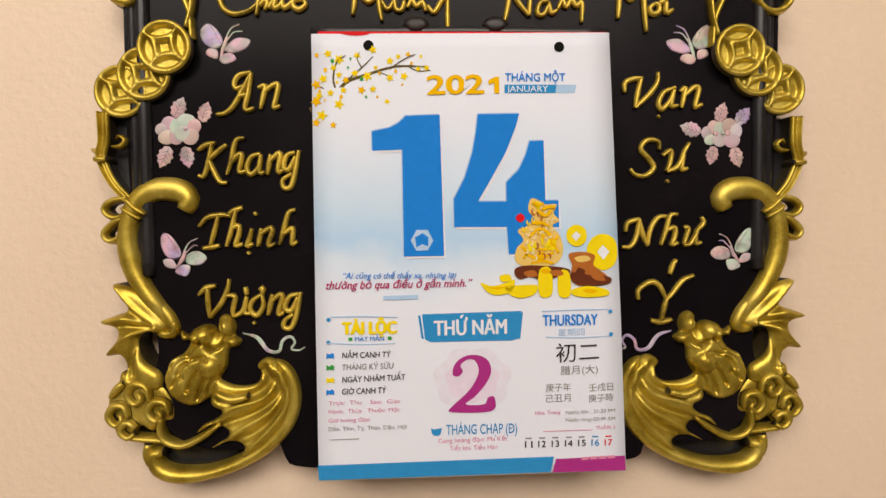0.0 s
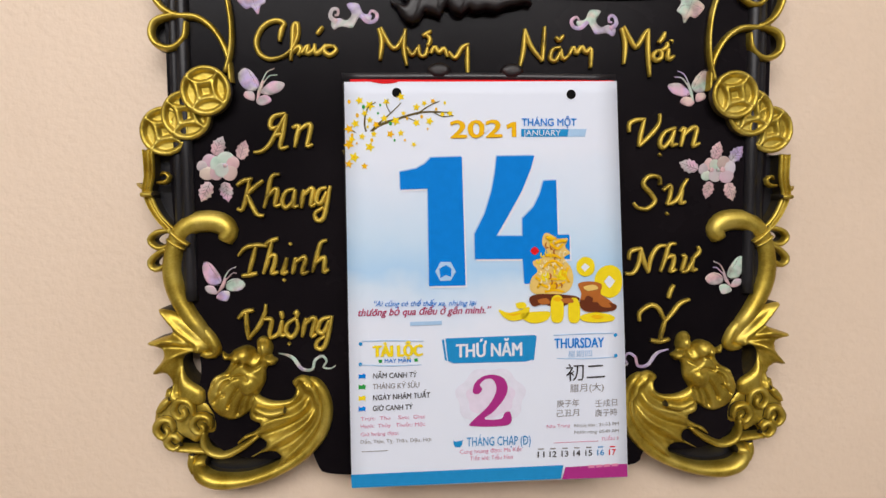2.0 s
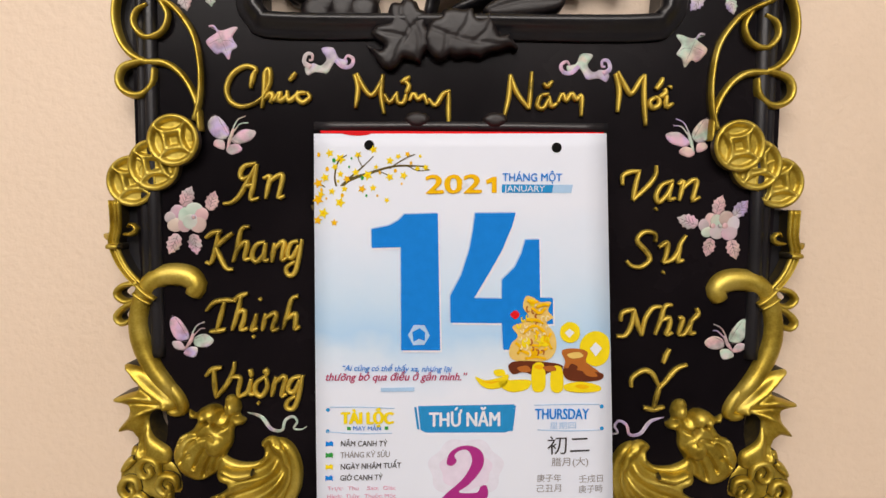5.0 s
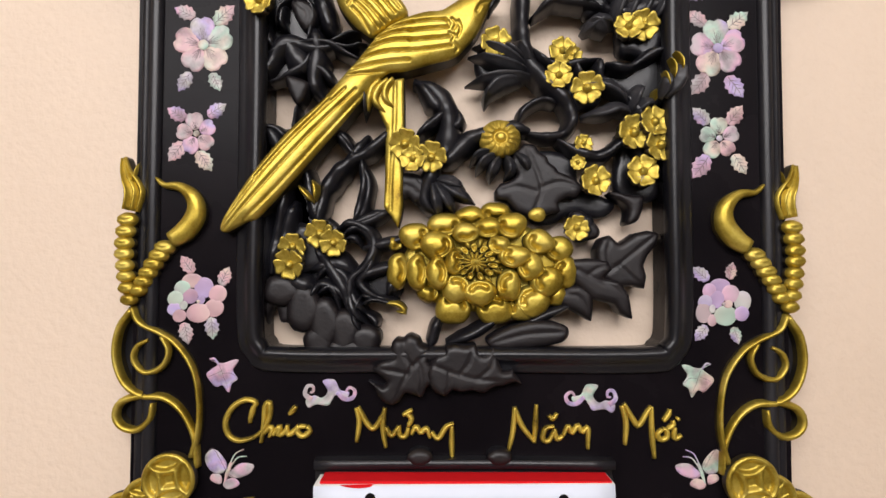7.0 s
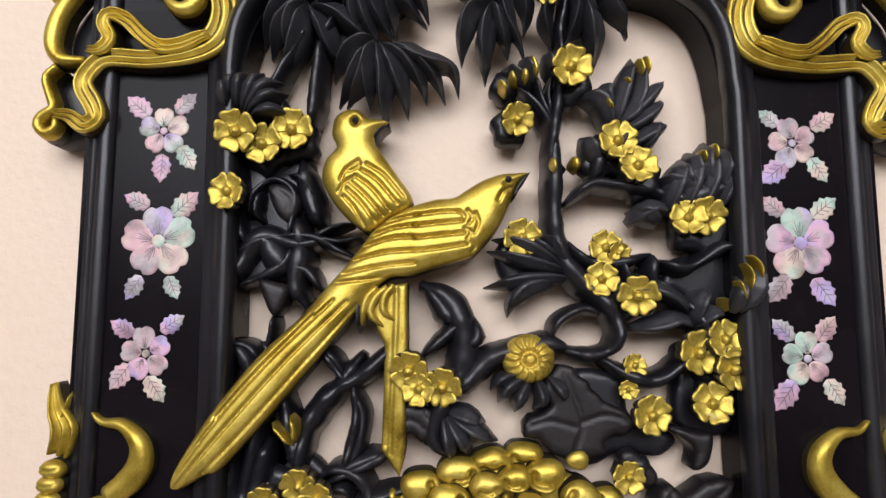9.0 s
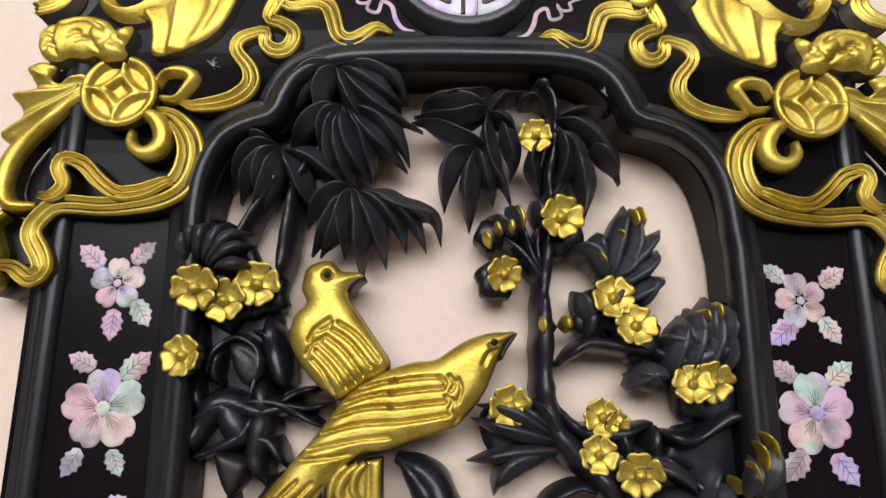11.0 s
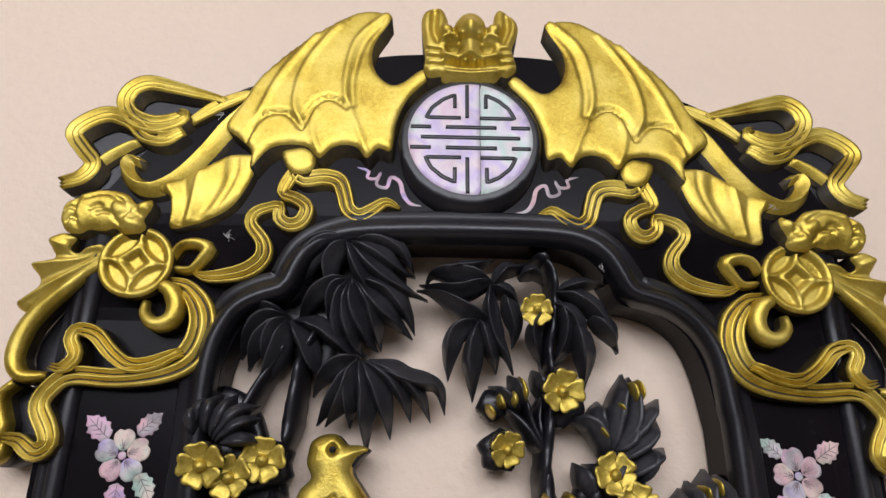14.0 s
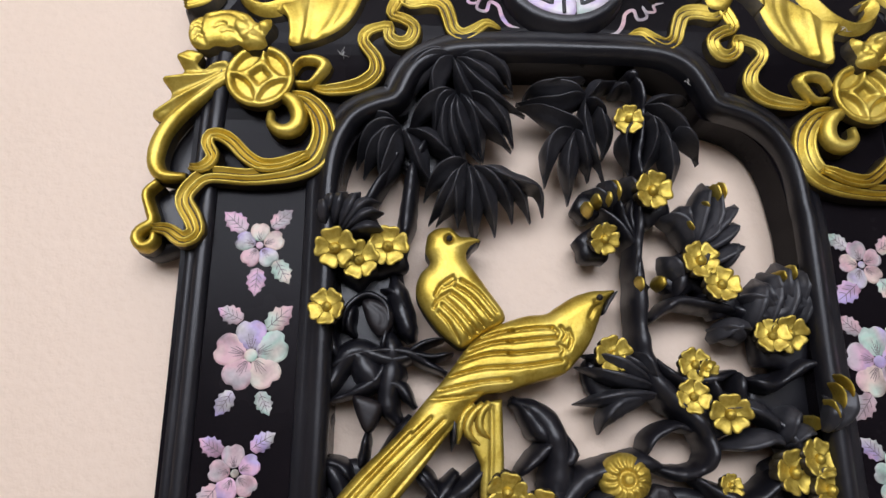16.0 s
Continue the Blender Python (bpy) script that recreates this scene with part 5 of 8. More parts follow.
# leaves round the plum
blade([(38.4, 230.2), (18.8, 229), (-0.6, 225.9)], 5, 26, 10, "leaf")
blade([(36.5, 233.6), (15.9, 238.5), (1.3, 243.4)], 4.6, 26, 10, "leaf")
blade([(35.6, 235.4), (17.8, 245.3), (3.8, 249)], 4.6, 26, 10, "leaf")
blade([(32.2, 228.1), (20.2, 225.7), (12.6, 218.9), (10.7, 212.2)], 6, 26, 10, "leaf")
blade([(34.1, 238.8), (26.6, 243.4), (19, 249.6)], 4.4, 26, 10, "leaf")
blade([(37.1, 235.7), (31.2, 246.5), (26.6, 251.2)], 4, 26, 10, "leaf")
blade([(60.6, 224.2), (75.7, 226.1), (87.6, 220.6), (96.3, 209.1)], 5, 26, 10, "leaf")
blade([(93.3, 207.9), (97.2, 220.6), (104.5, 226.1)], 5.4, 26, 10, "leaf")
blade([(67.2, 207.4), (78.6, 209.3), (87.7, 211.7), (98.4, 205.6)], 5.4, 26, 10, "leaf")
blade([(93.6, 207.5), (102.8, 214.8), (110.6, 212.3)], 5, 26, 10, "leaf")
blade([(67.7, 256.1), (76.9, 262.9), (87.8, 259.9)], 5.4, 26, 10, "leaf")
blade([(101.1, 267.8), (92.7, 276.6), (93.5, 287.2)], 5, 26, 10, "leaf")
blade([(104.1, 268.3), (102, 283.3), (105.3, 295.8)], 5.4, 26, 10, "leaf")
blade([(98.6, 267.8), (88.4, 274.7), (79.2, 275.9)], 5.4, 26, 10, "leaf")
blade([(107.9, 270.3), (111.3, 284.1), (110.3, 293.6)], 5.4, 26, 10, "leaf")
blade([(102.1, 271.9), (97.7, 279.8), (97, 290.8)], 5, 26, 10, "leaf")
blade([(18.6, 185.3), (10.2, 180.4), (5.9, 173.2)], 4.4, 26, 10, "leaf")
blade([(20.1, 184.1), (15.5, 176.2), (13.7, 169)], 4.4, 26, 10, "leaf")
blade([(23.1, 185.3), (26, 176.2), (22.1, 170.2)], 4.2, 26, 10, "leaf")
blade([(15.7, 186.6), (7.2, 184.2), (2.4, 178.7)], 4, 26, 10, "leaf")
blade([(27.8, 186.6), (33.7, 180.6), (36.7, 173.3)], 4.4, 26, 10, "leaf")
blade([(60, 300.8), (54.9, 313.4), (44.4, 317.3)], 5.6, 26, 10, "leaf")
blade([(60.7, 300.7), (65.4, 319.3), (71.7, 337.8)], 5.6, 26, 10, "leaf")
blade([(62.1, 300.7), (72.2, 314.7), (74.6, 336.4)], 5.6, 26, 10, "leaf")
blade([(62.8, 300.8), (77.5, 316.1), (87.7, 326.5)], 5.4, 26, 10, "leaf")
blade([(63.5, 298.5), (78.1, 307.9), (85.5, 316.9)], 5.4, 26, 10, "leaf")
blade([(65.6, 291.8), (79.9, 299.6), (87.9, 304.8)], 5.6, 26, 10, "leaf")
blade([(60.2, 307.6), (56.7, 316.9), (58.9, 325.1)], 5, 26, 10, "leaf")
blade([(61.9, 303.1), (69.6, 307.8), (73.1, 317.3)], 5, 26, 10, "leaf")
blade([(53.1, 282.8), (49.1, 291.7), (46.2, 298)], 5.4, 26, 10, "leaf")
blade([(54.1, 287.2), (62, 294), (67.5, 301)], 6, 26, 10, "leaf")
blade([(73.6, 289.6), (78.5, 298.8), (80.3, 305.8)], 5.4, 26, 10, "leaf")
blade([(84.2, 260.2), (88.5, 274.4), (93.9, 287.6)], 6, 26, 10, "leaf")
blade([(90.9, 260.1), (96.5, 276.6), (99.6, 289.9)], 6, 26, 10, "leaf")
blade([(97.9, 260.1), (104.7, 276.7), (105.7, 292.3)], 6, 26, 10, "leaf")
blade([(81.3, 255.4), (74.5, 260), (67.6, 261.9)], 5, 26, 10, "leaf")
blade([(106.2, 260.4), (111.9, 274.8), (110.4, 289.3)], 6, 26, 10, "leaf")
blade([(22, 319.4), (14.8, 326.6), (8.7, 331.4)], 4, 26, 10, "leaf")
blade([(24.1, 321.3), (20, 331.6), (17.7, 336.6)], 4, 26, 10, "leaf")
blade([(34.7, 324.4), (30.2, 334.2), (29.2, 339.2)], 4, 26, 10, "leaf")
# dark backs behind the blossoms
for x, z, r in ((10.2, 322.6, 7), (41, 324.5, 11), (12.8, 302.7, 9), (64.8, 289.1, 11), (73.9, 277, 10), (102.1, 255.8, 15), (-104, 293.8, 14), (-118.6, 293.8, 10), (-89.6, 296.4, 11),
                (106.8, 194.8, 14), (67.8, 222.4, 11), (103.4, 176.5, 9), (53.4, 284.9, 8), (33.3, 281.7, 5), (66.6, 143.3, 8), (-89.6, 131.2, 14), (-101.7, 131.2, 12)):
    backing(x, z, r)
# big dark leaf, leaves at the foot
broad([(16.7, 164.4), (19.7, 168.2), (23.6, 168.7), (27.4, 171.2), (29.4, 173.4), (25.3, 178.8), (27.6, 185.4), (33.2, 190.9), (39.2, 190.3), (41.9, 186.2), (46.3, 183.7), (47.3, 180.4), (51.1, 177.7), (52.7, 175), (57, 173.3), (61.9, 171.1), (67.2, 165.7), (62.7, 160.3), (56.7, 160.3), (52.3, 157.1), (53.8, 152.2), (45.6, 150.6), (38.3, 148.5), (28.8, 152.2), (23.4, 158.2), (16.9, 159.3)], 20, 8,
      [[(38.3, 151.4), (42.7, 166.3), (34.8, 188.1)], [(42.6, 165.7), (53.6, 169), (65.9, 165.7)], [(39.9, 163.6), (29, 166.3), (19.4, 164.1)]], 1.6, mats=[MAROON, BLACK], sharp=True)
broad([(74.2, 120.2), (73.6, 130.2), (76.8, 137.2), (81.7, 139), (87, 133.9), (91.4, 136.6), (96.4, 140.1), (103.5, 141.7), (110, 140), (108.6, 133.9), (103, 127), (100.9, 121.7), (102.6, 115.4), (101.3, 108.5), (94.3, 110.1), (85.7, 108.5), (79.3, 112.8)], 19, 7, [[(74.5, 113.3), (87.7, 123.3), (107.8, 139.2)], [(86.4, 122), (92.9, 115.9), (100.2, 109.6)], [(82.2, 119.4), (79.8, 128.6), (81.7, 136.6)]], 3, sharp=True)
broad([(58.1, 124.9), (68.9, 125.7), (80.2, 124.6), (82.8, 119.4), (77.2, 114.3), (86.4, 113.3), (92, 104.9), (94, 91.3), (86.8, 94.4), (83.8, 99.6), (71, 102.8), (60.5, 112.3)], 21, 7, [[(62.3, 119.4), (76.6, 112.2), (85.9, 107), (92.7, 92.3)], [(68.7, 116.5), (74.2, 120.2), (80.7, 121.7)]], 3, sharp=True)
broad([(51.2, 104.9), (57.8, 110.2), (64.8, 110.9), (71.6, 106.5), (72, 100.7), (70.9, 89.8), (64.4, 93.9), (58.5, 97.1), (51.1, 100.2)], 20, 7, [[(55, 106), (64.3, 103.3), (70.2, 91.8)]], 3, sharp=True)
# branches below the long tail
stem([(-39.4, 202), (-53.1, 188.2), (-66.7, 180), (-77.5, 168.6), (-82.7, 152.9), (-83.9, 141.1)], [5, 5, 5, 5.4, 5.6, 5], 7, 24)
stem([(-59.9, 184.1), (-57.9, 169.1), (-60.4, 155.6), (-63.6, 144.8)], [3.4, 3.6, 3.6, 3.4], 7, 24)
stem([(-74.7, 198.7), (-66.8, 188.3), (-61.3, 182.2)], [3.6, 3.6, 3.4], 7, 24)
stem([(-75.2, 140.2), (-66.1, 145.5), (-55.3, 141.2), (-51.9, 131.6), (-57.2, 120.5), (-65.2, 112.6), (-63.9, 97), (-54.2, 86.6)], [3.4, 3.8, 4, 4, 4, 4.4, 4.4, 3.4], 7, 24)
stem([(-43.5, 152.3), (-52.7, 147.5), (-63, 143.2)], [4.6, 4, 3.4], 7, 24)
stem([(-40.7, 121.2), (-53.7, 117.5), (-60.1, 112.2), (-51.9, 104.3), (-37.9, 101.1)], [4.4, 4, 4, 3.4, 3], 7, 24)
stem([(-85.3, 131.4), (-77, 120.7), (-68.7, 107.5), (-65.8, 94.4)], [5, 5, 5, 4.6], 7, 24)
broad([(-41.5, 169.1), (-39.3, 173.5), (-27.8, 173.2), (-25.1, 169.1), (-20.7, 165.8), (-24, 159.3), (-28.9, 156.6), (-33.2, 161), (-40.3, 158.3)], 20, 8, [[(-39.3, 167.7), (-31.1, 165.8), (-25.6, 160.9)]], 2, sharp=True)
fixed("carved_ground", carve([(-109.3, 167.4), (-96, 173.2), (-85.6, 157.9), (-82.1, 144.1), (-89.6, 133.1), (-106.2, 130.4)], 4, 11, 2, 4, res=2.2), [BLACK, BLACK])
fixed("carved_ground", carve([(-58.9, 111.3), (-39.6, 123.2), (-36.2, 105.9), (-48.3, 101.6)], 4, 12, 2, 4, res=2.2), [BLACK, BLACK])
broad([(59.6, 150.6), (66.1, 153.2), (76.3, 143.5), (75.6, 137.7), (67.9, 136.4), (62.8, 141.5)], 16, 7)
broad([(81.7, 163.3), (94.5, 161.7), (100.9, 160.1), (98.2, 147.9), (91.2, 145.3), (91.9, 154.9)], 20, 7)
broad([(-51.8, 64.3), (-48.1, 68.6), (-44.4, 69.6), (-40.7, 70.5), (-41.9, 75.5), (-40.7, 79.8), (-38.2, 81.1), (-35.1, 80.5), (-33.3, 82.7), (-30.2, 83.3), (-25.8, 81.1), (-24.6, 77.4), (-20.5, 76.2), (-19, 73.1), (-20.8, 68.7), (-17.7, 65), (-18.9, 60.1), (-17.1, 57.6), (-22, 53.9), (-24.5, 48.3), (-28.2, 50.1), (-33.8, 51.3), (-36.9, 46.4), (-40.6, 44.5), (-44.9, 45.7), (-48.7, 50), (-50.5, 54.4), (-54.3, 58.1), (-50.5, 56.2), (-45.6, 55), (-43.7, 57.5), (-46.8, 60)], 28, 12,
      [[(-21.5, 73.7), (-29.8, 65.6), (-36, 54.7), (-39, 46.4)], [(-29.8, 66.2), (-34.5, 73.3), (-33.9, 80.5)], [(-32, 61.9), (-40.6, 63.7), (-49.3, 64.9)], [(-26.7, 68.7), (-24.5, 61), (-25.1, 51.7)]], 3.0, sharp=True)
broad([(-19.6, 68.7), (-16.5, 72.5), (-12.8, 73.1), (-11.5, 76.8), (-6.6, 78.1), (-0.4, 77.2), (5.2, 78.1), (6.4, 74.4), (8.9, 71.9), (12, 73.2), (14.8, 76.9), (16.4, 73.2), (17.6, 68.3), (20.1, 63.3), (23.8, 63.9), (25.7, 64.6), (26.3, 62.1), (28.8, 59.6), (30.7, 56.2), (26.3, 57.4), (22, 55.9), (15.2, 54.6), (9.6, 51.5), (2.8, 52.7), (-3.4, 51.4), (-7.1, 53.3), (-12.1, 49.6), (-17, 51.4), (-20.8, 56.3), (-22, 62.5)], 29, 12,
      [[(-19, 67.2), (-5, 62), (9, 58.9), (27.6, 57.8)], [(-3.4, 62), (1.5, 68.8), (3.3, 75.6)], [(5.9, 59.5), (12.7, 65.1), (15.1, 73.2)], [(-9.6, 63.2), (-9.6, 57.9), (-11.1, 51.7)]], 3.0, sharp=True)
broad([(11.5, 79.5), (23.5, 87), (41.1, 90.7), (56.1, 87.6), (54.8, 79.5), (39.1, 75.8), (18.4, 74.5)], 24, 8, [[(14, 78.2), (32.9, 83.2), (53.6, 84.5)]])
for pts, w in [([(-11, 77.3), (4.8, 83.6), (20.5, 93.1)], [4, 4, 3.5]), ([(-20.4, 74.2), (-17.3, 86.7), (-14.2, 93)], [4, 4, 4]), ([(-39.6, 99.2), (-52.3, 102.3), (-58.6, 99.2)], [2, 2.4, 2]), ([(24.1, 83.3), (43.3, 92.9), (59.3, 99.3)], [3, 4, 4]), ([(-59.4, 131.1), (-43.3, 134.4), (-33.6, 137.6)], [3, 4, 4])]:
    stem(pts, w, 7, 24)
# rocks and grass at the foot
for x, z, rx, rz in ((-104.4, 107.2, 11, 9), (-91.8, 97.3, 10, 14), (-79.9, 88.6, 9.5, 15), (-68.6, 83.9, 9, 13), (-56.8, 79.3, 9, 9), (-82.5, 78.3, 9, 10), (-67.7, 73.9, 12, 7)):
    fixed("rock", carve([(x + rx * math.cos(a) * (1 + 0.08 * math.sin(3 * a + x)), z + rz * math.sin(a)) for a in np.linspace(0, math.tau, 14)[:-1]], 7, 19, 3.5, 6, res=1.8), [MAROON, BLACK])
fixed("rock", carve([(-118.2, 116.1), (-110.9, 115.5), (-95.7, 107.2), (-77.5, 92.3), (-59.4, 84.9), (-49.7, 74), (-71.2, 69.3), (-87.4, 70.5), (-88.7, 82.8), (-97.7, 84), (-101.4, 88.7), (-105.6, 89.3), (-108.8, 98.8), (-112.8, 89.3), (-114.3, 71.6), (-117.9, 71.6)], 6, 15, 2, 4), [MAROON, BLACK])
stem([(-86.1, 111.9), (-79.1, 119.6), (-69, 116), (-62.3, 100.8), (-49.2, 86.8)], [3, 4, 4.4, 4, 2], 7, 23)
stem([(-84.8, 104.9), (-76, 109.6), (-67.7, 102), (-58.7, 88.6)], [2.6, 3.4, 3.4, 2], 7, 23)
stem([(-88.8, 101.7), (-82.9, 110.6), (-74.6, 107.6), (-70.8, 92.9)], [3, 3.5, 3.5, 2.5], 7, 23)
stem([(-72.2, 137.3), (-61.6, 143.2), (-53.8, 136.1), (-54.2, 120.8), (-64.2, 112.5)], [3, 3.6, 3.6, 3.4, 3], 7, 23)
stem([(-71.3, 134.3), (-63.9, 137.3), (-59.3, 131.3)], [2, 3, 2], 7, 23)
stem([(-59.1, 104.7), (-53.1, 103.5), (-41.2, 102.9)], [3, 2.6, 2.4], 7, 23)
stem([(-59.1, 104.7), (-63.4, 92.9), (-58.9, 84.1)], [2.4, 3, 3], 7, 23)
stem([(-53.5, 119.3), (-44.5, 120.5), (-41.4, 113.3), (-44.4, 104.4)], [3, 4, 4, 4], 7, 23)
stem([(-68.4, 143.2), (-53.5, 149.2), (-44.5, 152.2)], [3, 4, 4], 7, 23)
stem([(-58.7, 96.1), (-51.3, 90.3), (-50.4, 86.8)], [2, 3.4, 3.4], 7, 23)
stem([(-89.5, 119.3), (-71.5, 122.3), (-59.4, 113.3)], [5, 7, 5], 7, 23)
stem([(-108.2, 131.1), (-101.9, 116.1), (-83.7, 107.2)], [7, 9, 7], 7, 23)
# branches on the other side, behind the long tail
stem([(-117, 240.5), (-103.1, 247.8), (-90.5, 249.8), (-78.3, 248.9), (-68.4, 243.5), (-60.1, 239.7)], [3, 3, 3, 3, 3.4, 3], 6, 23)
stem([(-78.5, 249), (-71.3, 253.4), (-61.5, 255.9)], [2.4, 2.4, 2], 6, 23)
stem([(-78, 249.1), (-66.9, 247.2), (-57.1, 249.1)], [2.2, 2.4, 2], 6, 23)
stem([(-89.1, 249.3), (-91.6, 238.1), (-102, 231.3), (-116.3, 226.5)], [2.4, 4, 3.4, 2.6], 6, 23)
stem([(-90.5, 249.3), (-89.3, 256.7), (-87.5, 262.7)], [2.6, 2.4, 2], 6, 23)
stem([(-96.4, 214.1), (-97.1, 207.4), (-99.1, 197.9)], [2.4, 2.6, 2.6], 6, 23)
stem([(-90.8, 234.8), (-82.5, 233.9), (-74.4, 223.7)], [3, 3.6, 3], 6, 23)
stem([(-116.9, 201.4), (-107.5, 199.1), (-102.4, 192.9)], [3, 3.4, 4], 6, 23)
stem([(-55.5, 196.3), (-62.4, 186.5), (-71.6, 175), (-78, 165.3), (-83.4, 157.6), (-87.7, 147.7)], [5, 5, 5, 5, 5.4, 6], 6, 23)
stem([(-76.6, 201.3), (-68.2, 193.3), (-62.7, 184.9)], [3.4, 3.6, 3.4], 6, 23)
stem([(-60.2, 179.8), (-55.3, 169.6), (-56.4, 156.8), (-60.9, 147.3)], [3.4, 3.6, 3.4, 3.4], 6, 23)
stem([(-88.4, 259.3), (-85.4, 246.7), (-87.3, 226.7), (-82, 216.9)], [6, 7, 6, 6], 6, 23)
stem([(-114.3, 285.5), (-115.7, 260.1), (-109.8, 244.5)], [5, 5, 4], 6, 23)
stem([(-86.2, 286.3), (-81.3, 267.2), (-76.5, 254.6)], [6, 7, 6], 6, 23)
stem([(-109.6, 258.8), (-106.8, 270.6), (-97.7, 276.3), (-88.5, 270), (-88.2, 255.7)], [2.4, 2.6, 2.6, 2.6, 2.4], 6, 23)
stem([(-92.3, 279.4), (-84.3, 276.3), (-78, 265.7)], [2.6, 3.4, 3], 6, 23)
stem([(-103.7, 272), (-106.6, 262.6), (-103.4, 256.4)], [3, 4, 3], 6, 23)
stem([(-102.4, 173.5), (-103.9, 155.3), (-108.3, 131.2), (-110.4, 116.3)], [5, 5, 5, 6], 6, 23)
stem([(-91.9, 179.6), (-88.6, 164.4), (-83.8, 146.2)], [5, 6, 6], 6, 23)
stem([(-119.8, 267.5), (-119, 229.6), (-118.4, 201.5)], [6, 6, 6], 6, 23)
stem([(-116.5, 167.6), (-116.5, 137.1), (-115.4, 113)], [7, 7, 8], 6, 23)
stem([(-96.8, 158.4), (-102.5, 137.1), (-102.2, 119)], [6, 7, 7], 6, 23)
stem([(-104.3, 251.4), (-97.9, 241.9), (-91.6, 232.5)], [6, 8, 8], 6, 23)
stem([(-116.8, 226.7), (-104.7, 248.8), (-86, 245.7), (-73.6, 248.9)], [5, 6, 6, 5], 6, 23)
stem([(-76.4, 220.5), (-85.5, 204.8), (-91.4, 192.4)], [4, 5, 5], 6, 23)
stem([(-116.3, 201.7), (-110, 195.5), (-103.5, 180)], [5, 6, 6], 6, 23)
broad([(-103.2, 229), (-95.9, 228.5), (-89.9, 225.1), (-91.6, 217.9), (-95.8, 212.7), (-99.8, 217.9)], 21, 8)
broad([(-100.2, 273), (-91.7, 273), (-85.6, 266.8), (-87.3, 258.7), (-92.1, 256.3), (-97.6, 262.5)], 21, 8, [[(-98.1, 272.1), (-90.4, 265.9), (-91.5, 257.5)]])
broad([(-41.5, 172.4), (-40.9, 159.6), (-36.2, 162.8), (-31, 161), (-26.2, 155.1), (-23, 163.3), (-23.5, 171.1), (-32, 174.3)], 19, 7, [[(-32, 170.2), (-30.8, 163.3), (-26.7, 156.5)]])
for pts, w in [([(-17.8, 171.2), (-8.3, 168.9), (0.2, 164.8)], 5), ([(-16.8, 170.2), (-5.9, 163.4), (5.8, 156.6)], 5), ([(-17.8, 170.2), (-10.7, 158.8), (-6, 149.8)], 5), ([(-18.7, 170), (-16.3, 158.6), (-14.9, 147.2)], 5), ([(-56.8, 226.7), (-56.6, 214.7), (-57.9, 204.7)], 2.6)]:
    blade(pts, w, 27, 12, "leaf")

for pts, w in [([(-117.4, 311.7), (-115.6, 320.2), (-113.4, 323.3)], 4),
               ([(-113.7, 308.2), (-112, 319), (-108.9, 325)], 4.4),
               ([(-111.3, 307), (-106.1, 317.8), (-102.6, 325.1)], 4.4),
               ([(-110.1, 305.8), (-101.4, 316.6), (-92.3, 320)], 4.4),
               ([(-108.9, 305.1), (-100, 311.8), (-90.9, 314.7)], 4.2),
               ([(-118.2, 307), (-119.3, 316.5), (-118.6, 320.9)], 4),
               ([(-106.6, 304.6), (-97.4, 305.9), (-89.3, 304.7)], 4)]:
    blade(pts, w, 37, 26, "leaf")
# solid parts of the carving further back
fixed("carved_ground", carve([(-122.5, 293.6), (-86.7, 293.6), (-80.8, 274.3), (-85.5, 255.2), (-92.1, 234.6), (-101.3, 229.9), (-110.6, 228), (-121, 222.9)], 4, 11, 2, 4, res=2.2), [BLACK, BLACK])
fixed("carved_ground", carve([(-120.6, 201), (-113.1, 199.8), (-97.7, 201.1), (-89.6, 191.8), (-89.5, 167.7), (-85.9, 149.3), (-90.3, 119), (-114.5, 115.4), (-118.8, 119)], 4, 11, 2, 4, res=2.2), [BLACK, BLACK])
fixed("carved_ground", carve([(-85.9, 149.3), (-72.4, 142.6), (-74.5, 119), (-65.9, 107), (-84.1, 106.9), (-90.3, 119)], 4, 11, 2, 4, res=2.2), [BLACK, BLACK])
fixed("carved_ground", carve([(82.6, 270.7), (116.9, 287.5), (115, 211.3), (106.3, 211.3), (91, 223.2), (83, 226.9), (88.9, 239.5), (100.8, 242.7), (98, 258)], 4, 11, 2, 4, res=2.2), [BLACK, BLACK])
fixed("carved_ground", carve([(90, 200), (114.7, 201.9), (113.8, 164.7), (100.8, 158.6), (86.8, 166), (88.5, 186.3)], 4, 11, 2, 4, res=2.2), [BLACK, BLACK])
fixed("carved_ground", carve([(35.4, 185), (62.6, 185.7), (66.6, 167.8), (86.7, 158.6), (79.2, 149.4), (62.1, 151.8), (49.7, 145.7), (37.6, 149.4)], 4, 11, 2, 4, res=2.2), [BLACK, BLACK])
fixed("carved_ground", carve([(7.4, 247.1), (32.3, 250.3), (38.4, 231.3), (19.7, 226.8), (7.9, 231.2)], 4, 11, 2, 4, res=2.2), [BLACK, BLACK])
fixed("carved_ground", carve([(-133.8, 327.2), (-104, 327.3), (-90.4, 301.8), (-94.5, 284.4), (-106.5, 281.9), (-126.1, 284.3)], 4, 11, 2, 4, res=2.2), [BLACK, BLACK])
fixed("carved_ground", carve([(-104.7, 378.7), (-71.4, 384.3), (-60.4, 357.2), (-69.9, 335.9), (-93.3, 354.4)], 4, 11, 2, 4, res=2.2), [BLACK, BLACK])
fixed("carved_ground", carve([(-66.5, 392.6), (-34.1, 393.2), (-33.6, 370.8), (-46.4, 359.7), (-62.3, 364.9)], 4, 11, 2, 4, res=2.2), [BLACK, BLACK])


